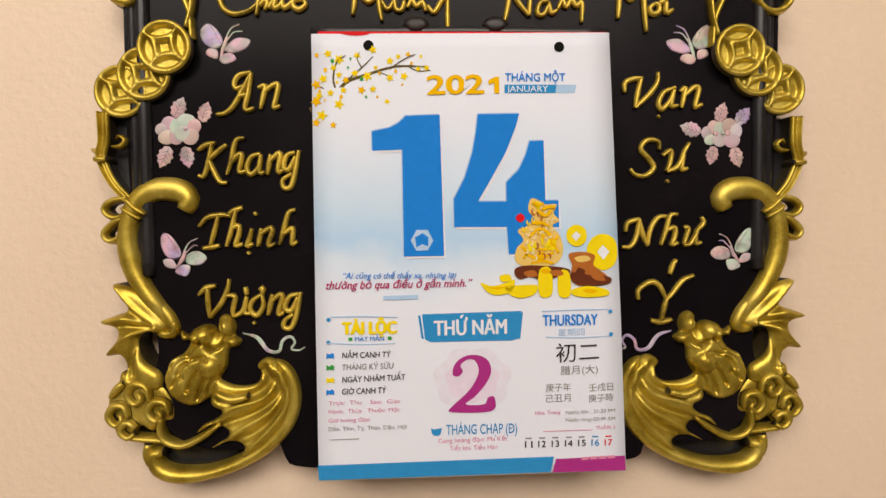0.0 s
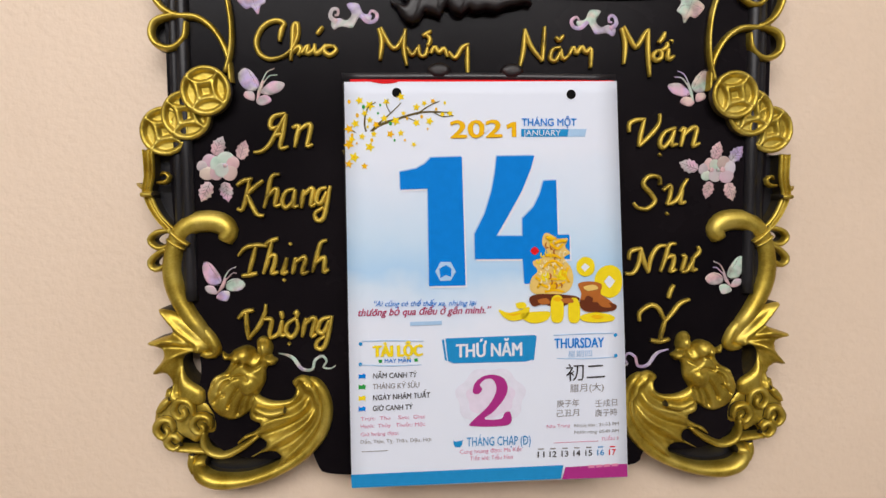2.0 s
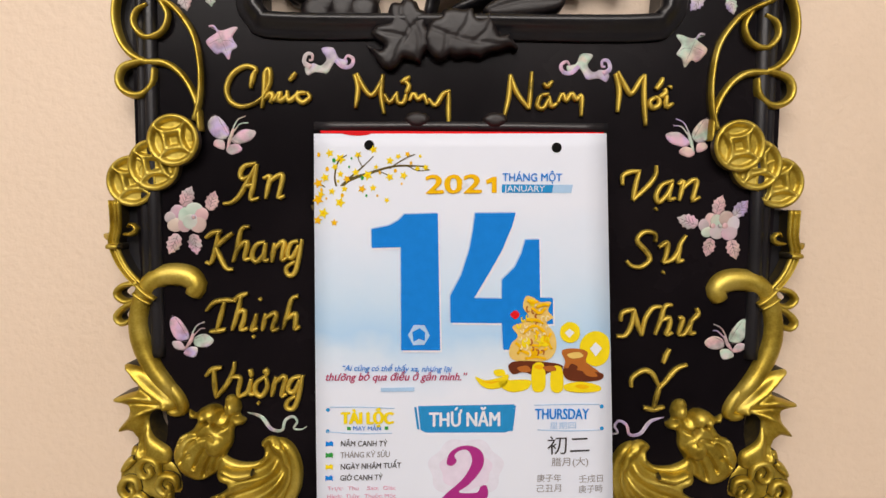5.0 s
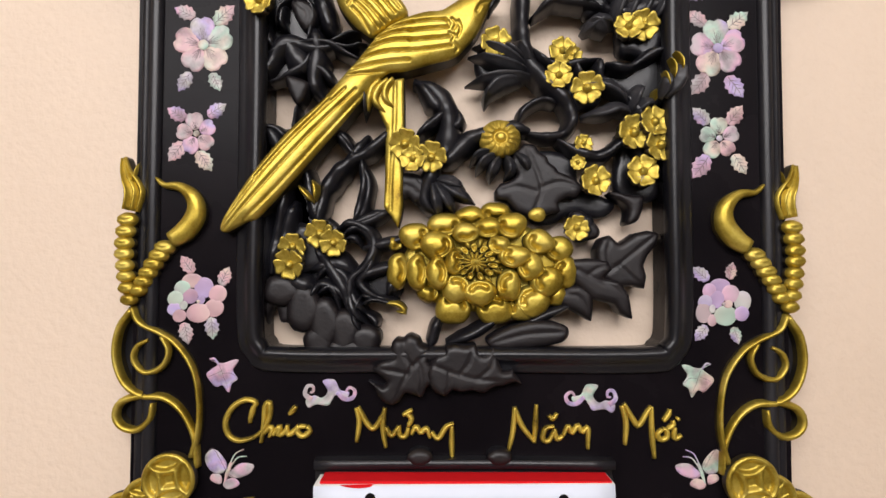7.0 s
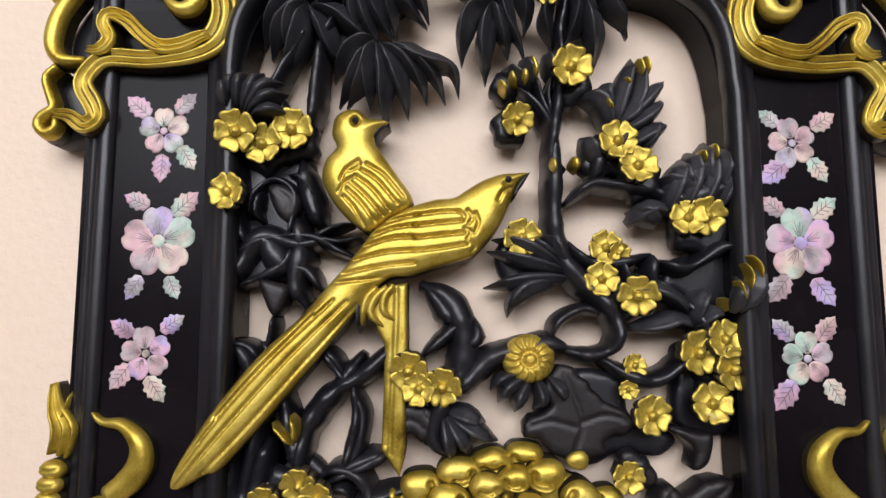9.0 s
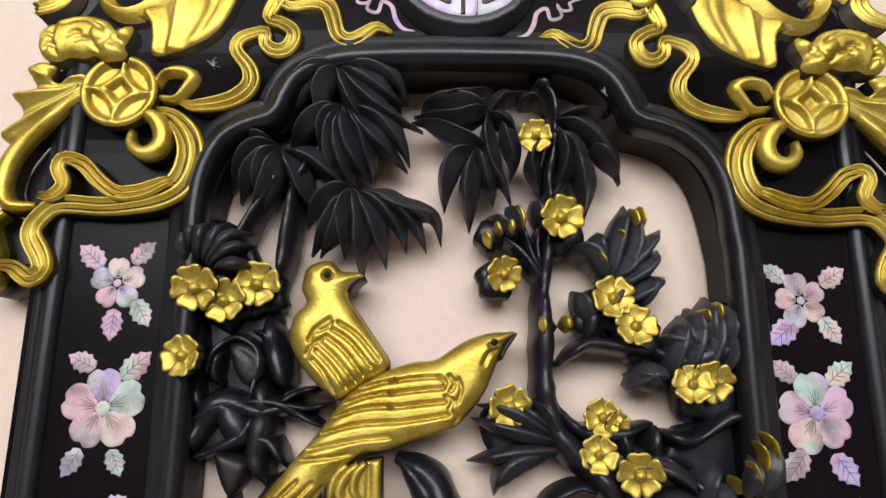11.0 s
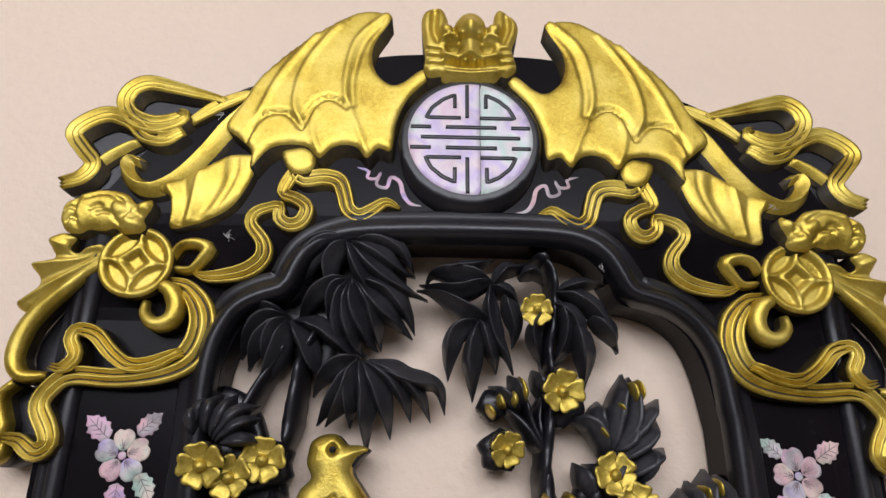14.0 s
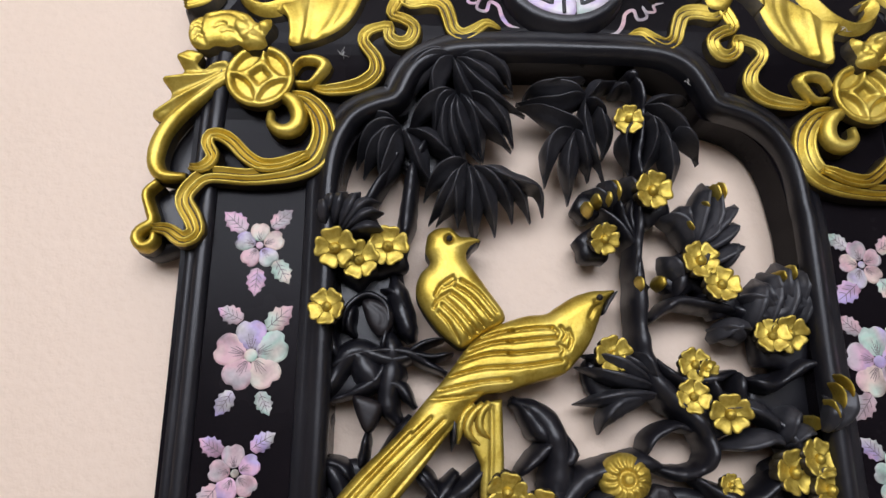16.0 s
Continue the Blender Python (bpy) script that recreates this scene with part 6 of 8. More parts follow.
# ---- gilt blossoms ----
def petal_mesh(hollow):
    """A rounded petal, one unit long and wide, dished or domed, with a thick edge."""
    rows = [(0.0, 0.0), (0.35, 0.08), (0.6, 0.35), (0.8, 0.74), (1.0, 0.55), (1.0, -0.9)] if hollow else [(0.0, 0.9), (0.35, 0.84), (0.65, 0.66), (0.88, 0.34), (1.0, 0.0), (1.0, -0.9)]
    v, f, n = [], [], 14
    for r, h in rows:
        for k in range(n):
            a = k * math.tau / n
            c = math.cos(a)
            v.append((0.5 + 0.5 * r * c, -h * 0.5, 0.5 * r * math.sin(a) * (0.82 + 0.18 * c)))
    for i in range(len(rows) - 1):
        for k in range(n):
            f.append((i * n + k, i * n + (k + 1) % n, (i + 1) * n + (k + 1) % n, (i + 1) * n + k))
    f.append(tuple(range(n)))
    me = mesh("petal", v, f, True, [1 if i // n == len(rows) - 2 else 0 for i in range(len(f))])
    for mt in (PETAL_GOLD, SIDE):
        me.materials.append(mt)
    return me


def blossom_petal():
    """A broad cupped petal, one unit long, rising to a rounded lip, with a thick dark side."""
    us = [0.0, 0.2, 0.4, 0.6, 0.78, 0.9, 0.97, 1.0]
    wide = [0.16, 0.28, 0.42, 0.52, 0.55, 0.48, 0.36, 0.18]
    rise = [0.10, 0.08, 0.12, 0.22, 0.36, 0.43, 0.40, 0.33]
    across = 7
    v, f, slots = [], [], []
    for u, w, h in zip(us, wide, rise):
        for k in range(across):
            c = 2 * k / (across - 1) - 1
            lip = 0.10 * c * c * (1 if abs(c) < 0.9 else 0.55)
            v.append((u - 0.05 * (1 - c * c) * (u > 0.85), -(h + lip), w * c))
    rim = list(range(across)) + [i * across + across - 1 for i in range(1, len(us))] + [(len(us) - 1) * across + k for k in range(across - 2, -1, -1)] + [i * across for i in range(len(us) - 2, 0, -1)]
    for i in range(len(us) - 1):
        for k in range(across - 1):
            a = i * across + k
            f.append((a, a + across, a + across + 1, a + 1))
            slots.append(0)
    low = len(v)
    v += [(v[a][0] * 0.94, 0.75, v[a][2] * 0.9) for a in rim]
    for i in range(len(rim)):
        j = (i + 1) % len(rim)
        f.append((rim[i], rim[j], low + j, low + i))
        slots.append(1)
    me = mesh("petal", v, f, True, slots)
    for mt in (PETAL_GOLD, SIDE):
        me.materials.append(mt)
    return me


BROAD, CUPPED, DOMED = blossom_petal(), petal_mesh(2), petal_mesh(0)


def knob_mesh():
    v, f, n = [], [], 12
    rows = [(0.05, 0.75), (0.5, 0.66), (0.85, 0.35), (1, 0), (1, -0.8)]
    for r, h in rows:
        v += [(r * math.cos(k * math.tau / n), -h, r * math.sin(k * math.tau / n)) for k in range(n)]
    for i in range(len(rows) - 1):
        f += [(i * n + k, i * n + (k + 1) % n, (i + 1) * n + (k + 1) % n, (i + 1) * n + k) for k in range(n)]
    f.append(tuple(range(n)))
    me = mesh("heart", v, f)
    me.materials.append(PETAL_GOLD)
    return me


KNOB = knob_mesh()


def petals_on(heart, r_heart, r, count, turn, me, width, tilt, name="petal", offset=0.25, sink=0.0, wild=0.0):
    """Petals round a heart that is already placed and scaled by r_heart."""
    for k in range(count):
        a = turn + k * math.tau / count + 0.06 * wild * math.sin(5.3 * k + count)
        p = new(name, me)
        p.parent = heart
        s = r * (1 + (0.06 + 0.03 * wild) * math.sin(7 * k + r)) / r_heart
        p.matrix_basis = Matrix.Rotation(-a, 4, "Y") @ Matrix.Translation((offset * s, sink, 0)) @ Matrix.Rotation(tilt, 4, "Z") @ Matrix.Diagonal((s, s * 0.8, s * width, 1))


def blossom(x, z, d, r, turn=0.3, count=5, lean=(0, 0), squash=1.0):
    if x > 0 and z > 270:
        z += 3.0 if z > 310 else 1.5
    heart = fixed("blossom", KNOB, GOLD, "gilt five-petalled blossom")
    rh = 0.29 * r
    heart.matrix_basis = Matrix.Translation(xyz(x, z, d)) @ Euler((lean[1], 0, lean[0])).to_matrix().to_4x4() @ Matrix.Diagonal((rh * MM, rh * MM, rh * MM * squash, 1))
    petals_on(heart, rh, r * 0.86, count, turn, BROAD, 1.06, 0.12, offset=0.14, sink=0.5)
    return heart


random.seed(11)
blossom(-112.5, 294.9, 35, 9.5, random.uniform(0, 1.2), 5, (random.uniform(-0.25, 0.25), random.uniform(-0.2, 0.3)))
blossom(-101.7, 290.4, 31, 9, random.uniform(0, 1.2), 5, (random.uniform(-0.25, 0.25), random.uniform(-0.2, 0.3)))
blossom(-88.7, 297.4, 30, 9.5, random.uniform(0, 1.2), 5, (random.uniform(-0.25, 0.25), random.uniform(-0.2, 0.3)))
blossom(-114.9, 267.7, 36, 8.0, random.uniform(0, 1.2), 5, (random.uniform(-0.25, 0.25), random.uniform(-0.2, 0.3)))
blossom(39.9, 324.3, 30, 9.5, random.uniform(0, 1.2), 5, (random.uniform(-0.25, 0.25), random.uniform(-0.2, 0.3)))
blossom(15.2, 301.2, 28, 7.5, random.uniform(0, 1.2), 5, (random.uniform(-0.25, 0.25), random.uniform(-0.2, 0.3)))
blossom(61, 291.5, 28, 9, random.uniform(0, 1.2), 5, (random.uniform(-0.25, 0.25), random.uniform(-0.2, 0.3)))
blossom(69.4, 279.7, 29, 8.5, random.uniform(0, 1.2), 5, (random.uniform(-0.25, 0.25), random.uniform(-0.2, 0.3)))
blossom(92.2, 257.6, 26, 8, random.uniform(0, 1.2), 5, (random.uniform(-0.25, 0.25), random.uniform(-0.2, 0.3)))
blossom(101.1, 258.1, 25, 8.5, random.uniform(0, 1.2), 5, (random.uniform(-0.25, 0.25), random.uniform(-0.2, 0.3)))
blossom(16.8, 248.1, 25, 8.5, random.uniform(0, 1.2), 5, (random.uniform(-0.25, 0.25), random.uniform(-0.2, 0.3)))
blossom(55, 244.1, 24, 7.5, random.uniform(0, 1.2), 5, (random.uniform(-0.25, 0.25), random.uniform(-0.2, 0.3)))
blossom(60.7, 241.4, 24, 5.5, random.uniform(0, 1.2), 5, (random.uniform(-0.25, 0.25), random.uniform(-0.2, 0.3)))
blossom(52.5, 229.6, 25, 7.5, random.uniform(0, 1.2), 5, (random.uniform(-0.25, 0.25), random.uniform(-0.2, 0.3)))
blossom(68.1, 221.6, 26, 9, random.uniform(0, 1.2), 5, (random.uniform(-0.25, 0.25), random.uniform(-0.2, 0.3)))
blossom(94.8, 196.7, 26, 10, random.uniform(0, 1.2), 5, (random.uniform(-0.25, 0.25), random.uniform(-0.2, 0.3)))
blossom(106.2, 202.7, 27, 8.5, random.uniform(0, 1.2), 5, (random.uniform(-0.25, 0.25), random.uniform(-0.2, 0.3)))
blossom(109.5, 189.5, 27, 9.5, random.uniform(0, 1.2), 5, (random.uniform(-0.25, 0.25), random.uniform(-0.2, 0.3)))
blossom(99.6, 174.6, 26, 9, random.uniform(0, 1.2), 5, (random.uniform(-0.25, 0.25), random.uniform(-0.2, 0.3)))
blossom(73.2, 169.3, 25, 8.5, random.uniform(0, 1.2), 5, (random.uniform(-0.25, 0.25), random.uniform(-0.2, 0.3)))
blossom(-34.6, 188.7, 29, 8.5, random.uniform(0, 1.2), 5, (random.uniform(-0.25, 0.25), random.uniform(-0.2, 0.3)))
blossom(-30.2, 181, 29, 7, random.uniform(0, 1.2), 5, (random.uniform(-0.25, 0.25), random.uniform(-0.2, 0.3)))
blossom(-19.8, 181.6, 29, 8.5, random.uniform(0, 1.2), 5, (random.uniform(-0.25, 0.25), random.uniform(-0.2, 0.3)))
blossom(62.3, 142.7, 24, 7, random.uniform(0, 1.2), 5, (random.uniform(-0.25, 0.25), random.uniform(-0.2, 0.3)))
blossom(66.7, 191, 23, 5.5, random.uniform(0, 1.2), 5, (random.uniform(-0.25, 0.25), random.uniform(-0.2, 0.3)))
blossom(63.5, 180.2, 22, 4.5, random.uniform(0, 1.2), 5, (random.uniform(-0.25, 0.25), random.uniform(-0.2, 0.3)))
blossom(-82.2, 138.8, 25, 8, random.uniform(0, 1.2), 5, (random.uniform(-0.25, 0.25), random.uniform(-0.2, 0.3)))
blossom(-74.4, 133.9, 26, 7.5, random.uniform(0, 1.2), 5, (random.uniform(-0.25, 0.25), random.uniform(-0.2, 0.3)))
blossom(-97.3, 131.5, 25, 7.5, random.uniform(0, 1.2), 5, (random.uniform(-0.25, 0.25), random.uniform(-0.2, 0.3)))
blossom(-98.9, 121.6, 26, 8.5, random.uniform(0, 1.2), 5, (random.uniform(-0.25, 0.25), random.uniform(-0.2, 0.3)))
blossom(29.4, 360.4, 33, 7, random.uniform(0, 1.2), 5, (random.uniform(-0.25, 0.25), random.uniform(-0.2, 0.3)))
def bud(pts, w):
    w *= 1 if pts[0][0] < 108 else 0.6
    base, rise = (18, 12) if pts[0][0] < 108 else (31, 8)
    return fixed("bud", cord(pts, [0.5, w, w, 0.5], base, rise, ROUND, step=1.0), GOLD, "gilt-tipped bud")


# buds: slim gilt strips on black leaves
bud([(6.6, 322.3), (8.9, 318.8), (10.3, 315.8)], 1.8)
bud([(12.3, 326.7), (13.3, 322.8), (15.1, 320.3)], 1.8)
bud([(18.6, 328), (19, 323.8), (19.5, 320.8)], 2.2)
bud([(21.4, 334.4), (23.7, 328.4), (24.1, 323.5)], 2)
bud([(30.7, 285.5), (31.6, 281.7), (31.5, 277.8)], 1.8)
bud([(40.6, 286), (41.5, 282.7), (41.9, 278.8)], 3)
bud([(64.9, 323), (66.7, 321), (67.6, 319)], 1.2)
bud([(71.7, 332.6), (73.4, 327.6), (73.2, 323.7)], 1.6)
bud([(74.6, 333.6), (76.3, 328.6), (76.1, 324.2)], 1.4)
bud([(56, 312.9), (58, 309.9), (59.4, 308)], 1.2)
bud([(99.6, 288.9), (100.3, 285.6), (100.7, 283.2)], 1.4)
bud([(104.9, 291.8), (105.7, 288), (105.9, 284.2)], 1.4)
bud([(108.5, 228.3), (110, 224), (111, 219.7)], 1.8)
bud([(111.6, 235.7), (114.3, 230.5), (113.4, 224.1)], 2)
bud([(114.5, 239.2), (118.1, 234.4), (118.1, 228.4)], 2)
bud([(106.7, 221.4), (107.4, 217.5), (106.3, 214.6)], 1.6)
bud([(-94.5, 166.2), (-90.6, 162.1), (-85.2, 156.3)], 2)
bud([(-86.6, 169.4), (-84.5, 164.4), (-84.3, 157.2)], 2.2)
blade([(110.2, 215.3), (116.7, 223.9), (119.4, 237)], 5.5, 36, 30, "leaf")
blade([(107.9, 214.2), (110.7, 223.9), (110.1, 230.4)], 4, 36, 30, "leaf")
# round bud with folded petals
bx, bz = 19.4, 193.8
rays = [([(bx + 3.4 * math.cos(a), bz + 3.2 * math.sin(a)), (bx + 8 * math.cos(a + 0.18), bz + 7.6 * math.sin(a + 0.18)), (bx + 12.4 * math.cos(a), bz + 11.4 * math.sin(a))], 0.8, 2.0) for a in np.linspace(0, math.tau, 15)[:-1]]
fixed("round_bud", carve([(bx + 12 * math.cos(a), bz + 11 * math.sin(a)) for a in np.linspace(0, math.tau, 25)[:-1]], 10, 20, 8, 9, rays + [([(bx + 3.6 * math.cos(a), bz + 3.4 * math.sin(a)) for a in np.linspace(0, math.tau, 14)], 0.9, 1.6)], res=0.8),
      [OLD_GOLD, SIDE], "gilt round bud with folded petals")
# the great chrysanthemum
cx, cz = 4.4, 123.0
flower = fixed("chrysanthemum", carve([(9 + 45 * math.cos(a), 122 + 27 * math.sin(a)) for a in np.linspace(0, math.tau, 25)[:-1]], 8, 16, 3, 8, res=2.2), GILT, "large gilt chrysanthemum with rolled petals")
ROLLED = [(-40.4, 133.7, 4.4, 4.0, 19), (-11.7, 144.5, 10.0, 7.2, 21), (2.6, 148.6, 9.2, 6.6, 21), (16.9, 151.5, 9.2, 6.2, 20), (-28.7, 137.9, 9.2, 8.0, 22), (52.2, 131.1, 8.4, 7.6, 20), (55.8, 117.6, 8.0, 9.2, 20),
          (-38.7, 118.5, 6.4, 10.4, 21), (31.2, 97.8, 9.2, 8.0, 20), (16.0, 97.0, 10.8, 9.2, 21), (-7.2, 97.4, 10.8, 9.6, 21), (37.5, 101.5, 10.4, 9.2, 22), (50.0, 104.6, 7.2, 6.4, 19), (-21.6, 106.4, 6.8, 6.0, 20),
          (25.0, 143.9, 9.2, 7.6, 25), (12.1, 142.5, 8.4, 6.0, 25), (-16.2, 132.5, 9.6, 8.4, 25.5), (-0.1, 139.6, 8.0, 6.0, 25.5), (40.6, 134.6, 8.8, 7.2, 25), (-27.6, 117.5, 6.2, 10.4, 25), (45.0, 112.8, 9.2, 8.8, 24.5),
          (-5.4, 108.5, 8.0, 8.4, 25.5), (7.4, 106.4, 9.2, 7.6, 26), (23.6, 110.3, 7.2, 9.2, 26), (-16.2, 117.1, 6.2, 9.6, 28.5), (26.4, 126.6, 8.8, 6.4, 29), (35.4, 121.0, 8.0, 8.0, 27), (-7.2, 123.0, 5.2, 7.2, 29),
          (17.8, 132.8, 6.4, 5.2, 29)]
for x, z, rx, rz, top in ROLLED:
    rim = [(x + rx * math.cos(a) * (1 + 0.07 * math.sin(2 * a + x)), z + rz * math.sin(a) * (1 + 0.07 * math.sin(3 * a + z))) for a in np.linspace(0, math.tau, 13)[:-1]]
    inward = math.atan2(cz - z, cx - x)
    hollow = [(x + 0.56 * rx * math.cos(inward + a), z + 0.56 * rz * math.sin(inward + a)) for a in (-1.0, -0.5, 0, 0.5, 1.0)]
    part("petal", carve(rim, 11, top, 5.5, 0.85 * min(rx, rz), [(hollow, 1.25, 4.6)], res=0.9), GILT, flower)
heart = fixed("chrysanthemum_heart", KNOB, GOLD, "gilt heart of small pointed petals")
heart.matrix_basis = Matrix.Translation(xyz(cx, cz, 31)) @ Matrix.Diagonal((5.0 * MM, 5 * MM, 4.0 * MM, 1))
petals_on(heart, 5, 5.5, 14, 0.5, DOMED, 0.42, 0.1, offset=0.25, sink=-0.5)
petals_on(heart, 5, 6.0, 13, 0.2, CUPPED, 0.66, 0.35, offset=1.0, sink=0.1, wild=1.5)
petals_on(heart, 5, 7.0, 13, 0.45, DOMED, 0.55, 0.35, offset=1.35, sink=0.9, wild=1.5)
for px, pz, r in ((39.7, 150.1, 5),):
    ob = fixed("petal", DOMED, GILT)
    ob.matrix_basis = Matrix.Translation(xyz(px, pz, 24)) @ Matrix.Diagonal((r * 2 * MM, r * MM, r * 2 * MM, 1)) @ Matrix.Translation((-0.5, 0, 0))
gilt_bar("petal", [(-45.8, 100.5), (-37.6, 99.3), (-34.4, 94.9), (-39.4, 95.5)], [1, 2.2, 2, 0.8], 14, 10, ROUND)

# ---- gilt birds ----
feathers = [[(-63.8, 236.3), (-45.8, 240.9), (-32.2, 242.1)], [(-58.3, 242.7), (-43.7, 247.2), (-31.9, 248.2)], [(-53.7, 248.1), (-41.5, 252.2), (-31.5, 253.6)], [(-48.4, 254), (-39.3, 256.8), (-30.6, 258.7)], [(-64.5, 231.4), (-45.7, 235.1), (-32.1, 236.5)],
            [(-32, 258.2), (-21, 259.6), (-11.9, 260.1)], [(-31.9, 253.2), (-20.5, 254.6), (-10.5, 255.6)], [(-31.9, 247.7), (-20, 249.1), (-9.6, 250.1)], [(-31.3, 241.9), (-19.5, 243.3), (-8.6, 245.1)]]
scale_marks = [[(-11.9, 259.7), (-9.6, 257.9), (-10.5, 255.6)], [(-8.2, 260.6), (-5.9, 257.4), (-7.7, 254.2)], [(-9.6, 252.4), (-6.8, 250.6), (-8.2, 247.4)], [(-4.5, 259.2), (-3.2, 254.7), (-5, 250.1)], [(-6.8, 246.5), (-4.6, 244.2), (-6.4, 241.5)]]
front = ([(20, 278.8), (14, 278.8), (8, 278.3), (-0.4, 275.5), (-8.2, 270.8), (-14.2, 267.1), (-22.9, 266.1), (-32.1, 263.3), (-41.2, 259.1), (-50.2, 252.2), (-56.8, 243.6), (-63.3, 235), (-69.2, 228.3)]
         + [(-82.4, 212.7), (-99.8, 196), (-117, 174.8), (-130.5, 153.7), (-135.5, 142.1), (-131.9, 139.2), (-121, 145), (-114.1, 147.9), (-93.5, 171.3), (-73.3, 195.5), (-58.8, 213.9)]
         + [(-45.5, 228.8), (-34.3, 231.1), (-18.6, 235.6), (-6.8, 239.3), (-0, 245.6), (5.9, 252.9), (9.2, 259.3), (12.5, 267.2), (14.9, 273.2)])
tail_lines = [[(-61.8, 219.3), (-88, 193.1), (-113.8, 163.6), (-132.5, 140.9)], [(-67.7, 219.9), (-93.9, 194.3), (-116.8, 167.7), (-132.7, 146.1)], [(-57.4, 218.1), (-82.1, 190.1), (-105.1, 163.6), (-122.2, 145.6)], [(-76.5, 213.3), (-99.7, 189.5), (-116.9, 169.5)], [(-69.1, 227.4), (-54.5, 228.8), (-45.6, 230.2)]]
fixed("carved_bird", carve(front, 10, 26, 5.5, 8, [(f, 0.62, 3.0) for f in feathers] + [(f, 0.6, 1.9) for f in scale_marks] + [(f, 0.6, 1.9) for f in tail_lines] + [([(8.9, 273.2), (11.6, 274.1), (13.9, 273.2)], 0.9, 1.8), ([(6, 265.3), (8.4, 269.5), (12.5, 271.8)], 0.9, 1.4)],
                           res=0.75, tilt=(-0.035, -0.03)), GILT, "gilt long-tailed bird perched among branches")
rear = [(-69.6, 298.9), (-68.4, 303.3), (-63.7, 306.2), (-57.6, 306.4), (-53.3, 302.4), (-47.2, 301.9), (-43.4, 300), (-48.5, 296.1), (-50.2, 290.9), (-45.4, 283.8), (-39.2, 275.3), (-32.6, 266.1), (-34.3, 261), (-43.4, 256.3), (-51.5, 250.8), (-57.5, 253.5), (-64.5, 259), (-71.3, 267.8), (-74.3, 275.2), (-72.3, 283.2), (-67.8, 288.4), (-69.9, 294.1)]
stripes = [[(-63.4, 265.9), (-58.6, 260.9), (-53.9, 253.1)], [(-62.1, 269.2), (-56, 263.7), (-49.3, 255.4)], [(-60.4, 272), (-53.3, 266), (-45.7, 257.7)], [(-58.1, 274.8), (-50.6, 269.2), (-42.6, 260)], [(-55.9, 277.6), (-47.9, 272.5), (-39.4, 263.3)], [(-53.2, 280), (-45.2, 275.3), (-36.3, 265.6)], [(-65, 272.9), (-62.4, 277.6), (-56.9, 281.4)],
           [(-65.8, 267.8), (-63.6, 271.5), (-59.5, 273.9)], [(-61.4, 276.7), (-58.2, 278.1), (-56, 280)]]
rear = [(x - 1.0, z + 2.2 * min(1, max(0, (z - 252) / 30))) for x, z in rear]
stripes = [[(x - 1.0, z + 2.2 * min(1, max(0, (z - 252) / 30))) for x, z in f] for f in stripes]
fixed("carved_bird", carve(rear, 10, 23, 5.5, 8, [(f, 0.6, 2.4) for f in stripes] + [([(-59.9, 303.6), (-58.5, 302.1), (-59.8, 300.7), (-60.8, 302.1), (-59.9, 303.6)], 1.1, 2.6), ([(-50.5, 303.1), (-46.7, 302.2)], 0.9, 1.0)], res=0.75), GILT, "gilt round-headed bird looking back")
fixed("tail_feather", carve([(-52.1, 224.9), (-35.4, 227.9), (-35, 202.6), (-35.8, 172.7), (-35.8, 159.7), (-35.6, 155.6), (-36.6, 149), (-38.4, 142.6), (-42.5, 149.1), (-46.4, 154.1), (-45.8, 172.7), (-45.4, 199.6), (-49.6, 208.6)], 10, 23, 1.4, 1.6, [([(-40.2, 225.5), (-40.7, 199.6), (-42.3, 172.7), (-42.7, 152.1)], 0.9, 1.2), ([(-44.2, 200), (-44.6, 172), (-44.8, 156)], 0.6, 0.7)], res=1.0, sharp=True), GILT, "gilt straight tail feather")
for pts in ([(-44.1, 225.9), (-49.4, 221.1), (-51.7, 213.9), (-45.8, 208)], [(-41.2, 226.5), (-45.3, 221.7), (-45.8, 215.1), (-41.1, 211)], [(-48.5, 225.8), (-53.8, 219.8), (-55.5, 208.4)]):
    gilt_bar("claw", pts, [1.6, 2.2, 2, 0.7], 18, 11, ROUND)

fixed("beak", carve([(13.0, 268.6), (15.0, 273.2), (17.6, 276.4), (20.6, 278.6), (19.0, 275.6), (16.2, 271.6), (13.6, 267.0)], 10, 24.6, 1.4, 2, res=0.8), [BLACK, BLACK], "bare dark underside of the beak")
fixed("beak", carve([(-54.0, 298.2), (-49.5, 301.0), (-44.2, 302.4), (-47.6, 299.2), (-51.0, 295.0)], 10, 23.6, 1.4, 2, res=0.8), [BLACK, BLACK], "bare dark underside of the beak")
for x, z in [(-59.6, 302.1), (10.2, 274.1)]:
    eye = fixed("bird_eye", KNOB, BLACK)
    eye.data = KNOB.copy()
    eye.data.materials.clear()
    eye.data.materials.append(BLACK)
    eye.matrix_basis = Matrix.Translation(xyz(x, z, 28.6 if x < -30 else 30.4)) @ Matrix.Diagonal((1.5 * MM, 1.4 * MM, 1.5 * MM, 1))


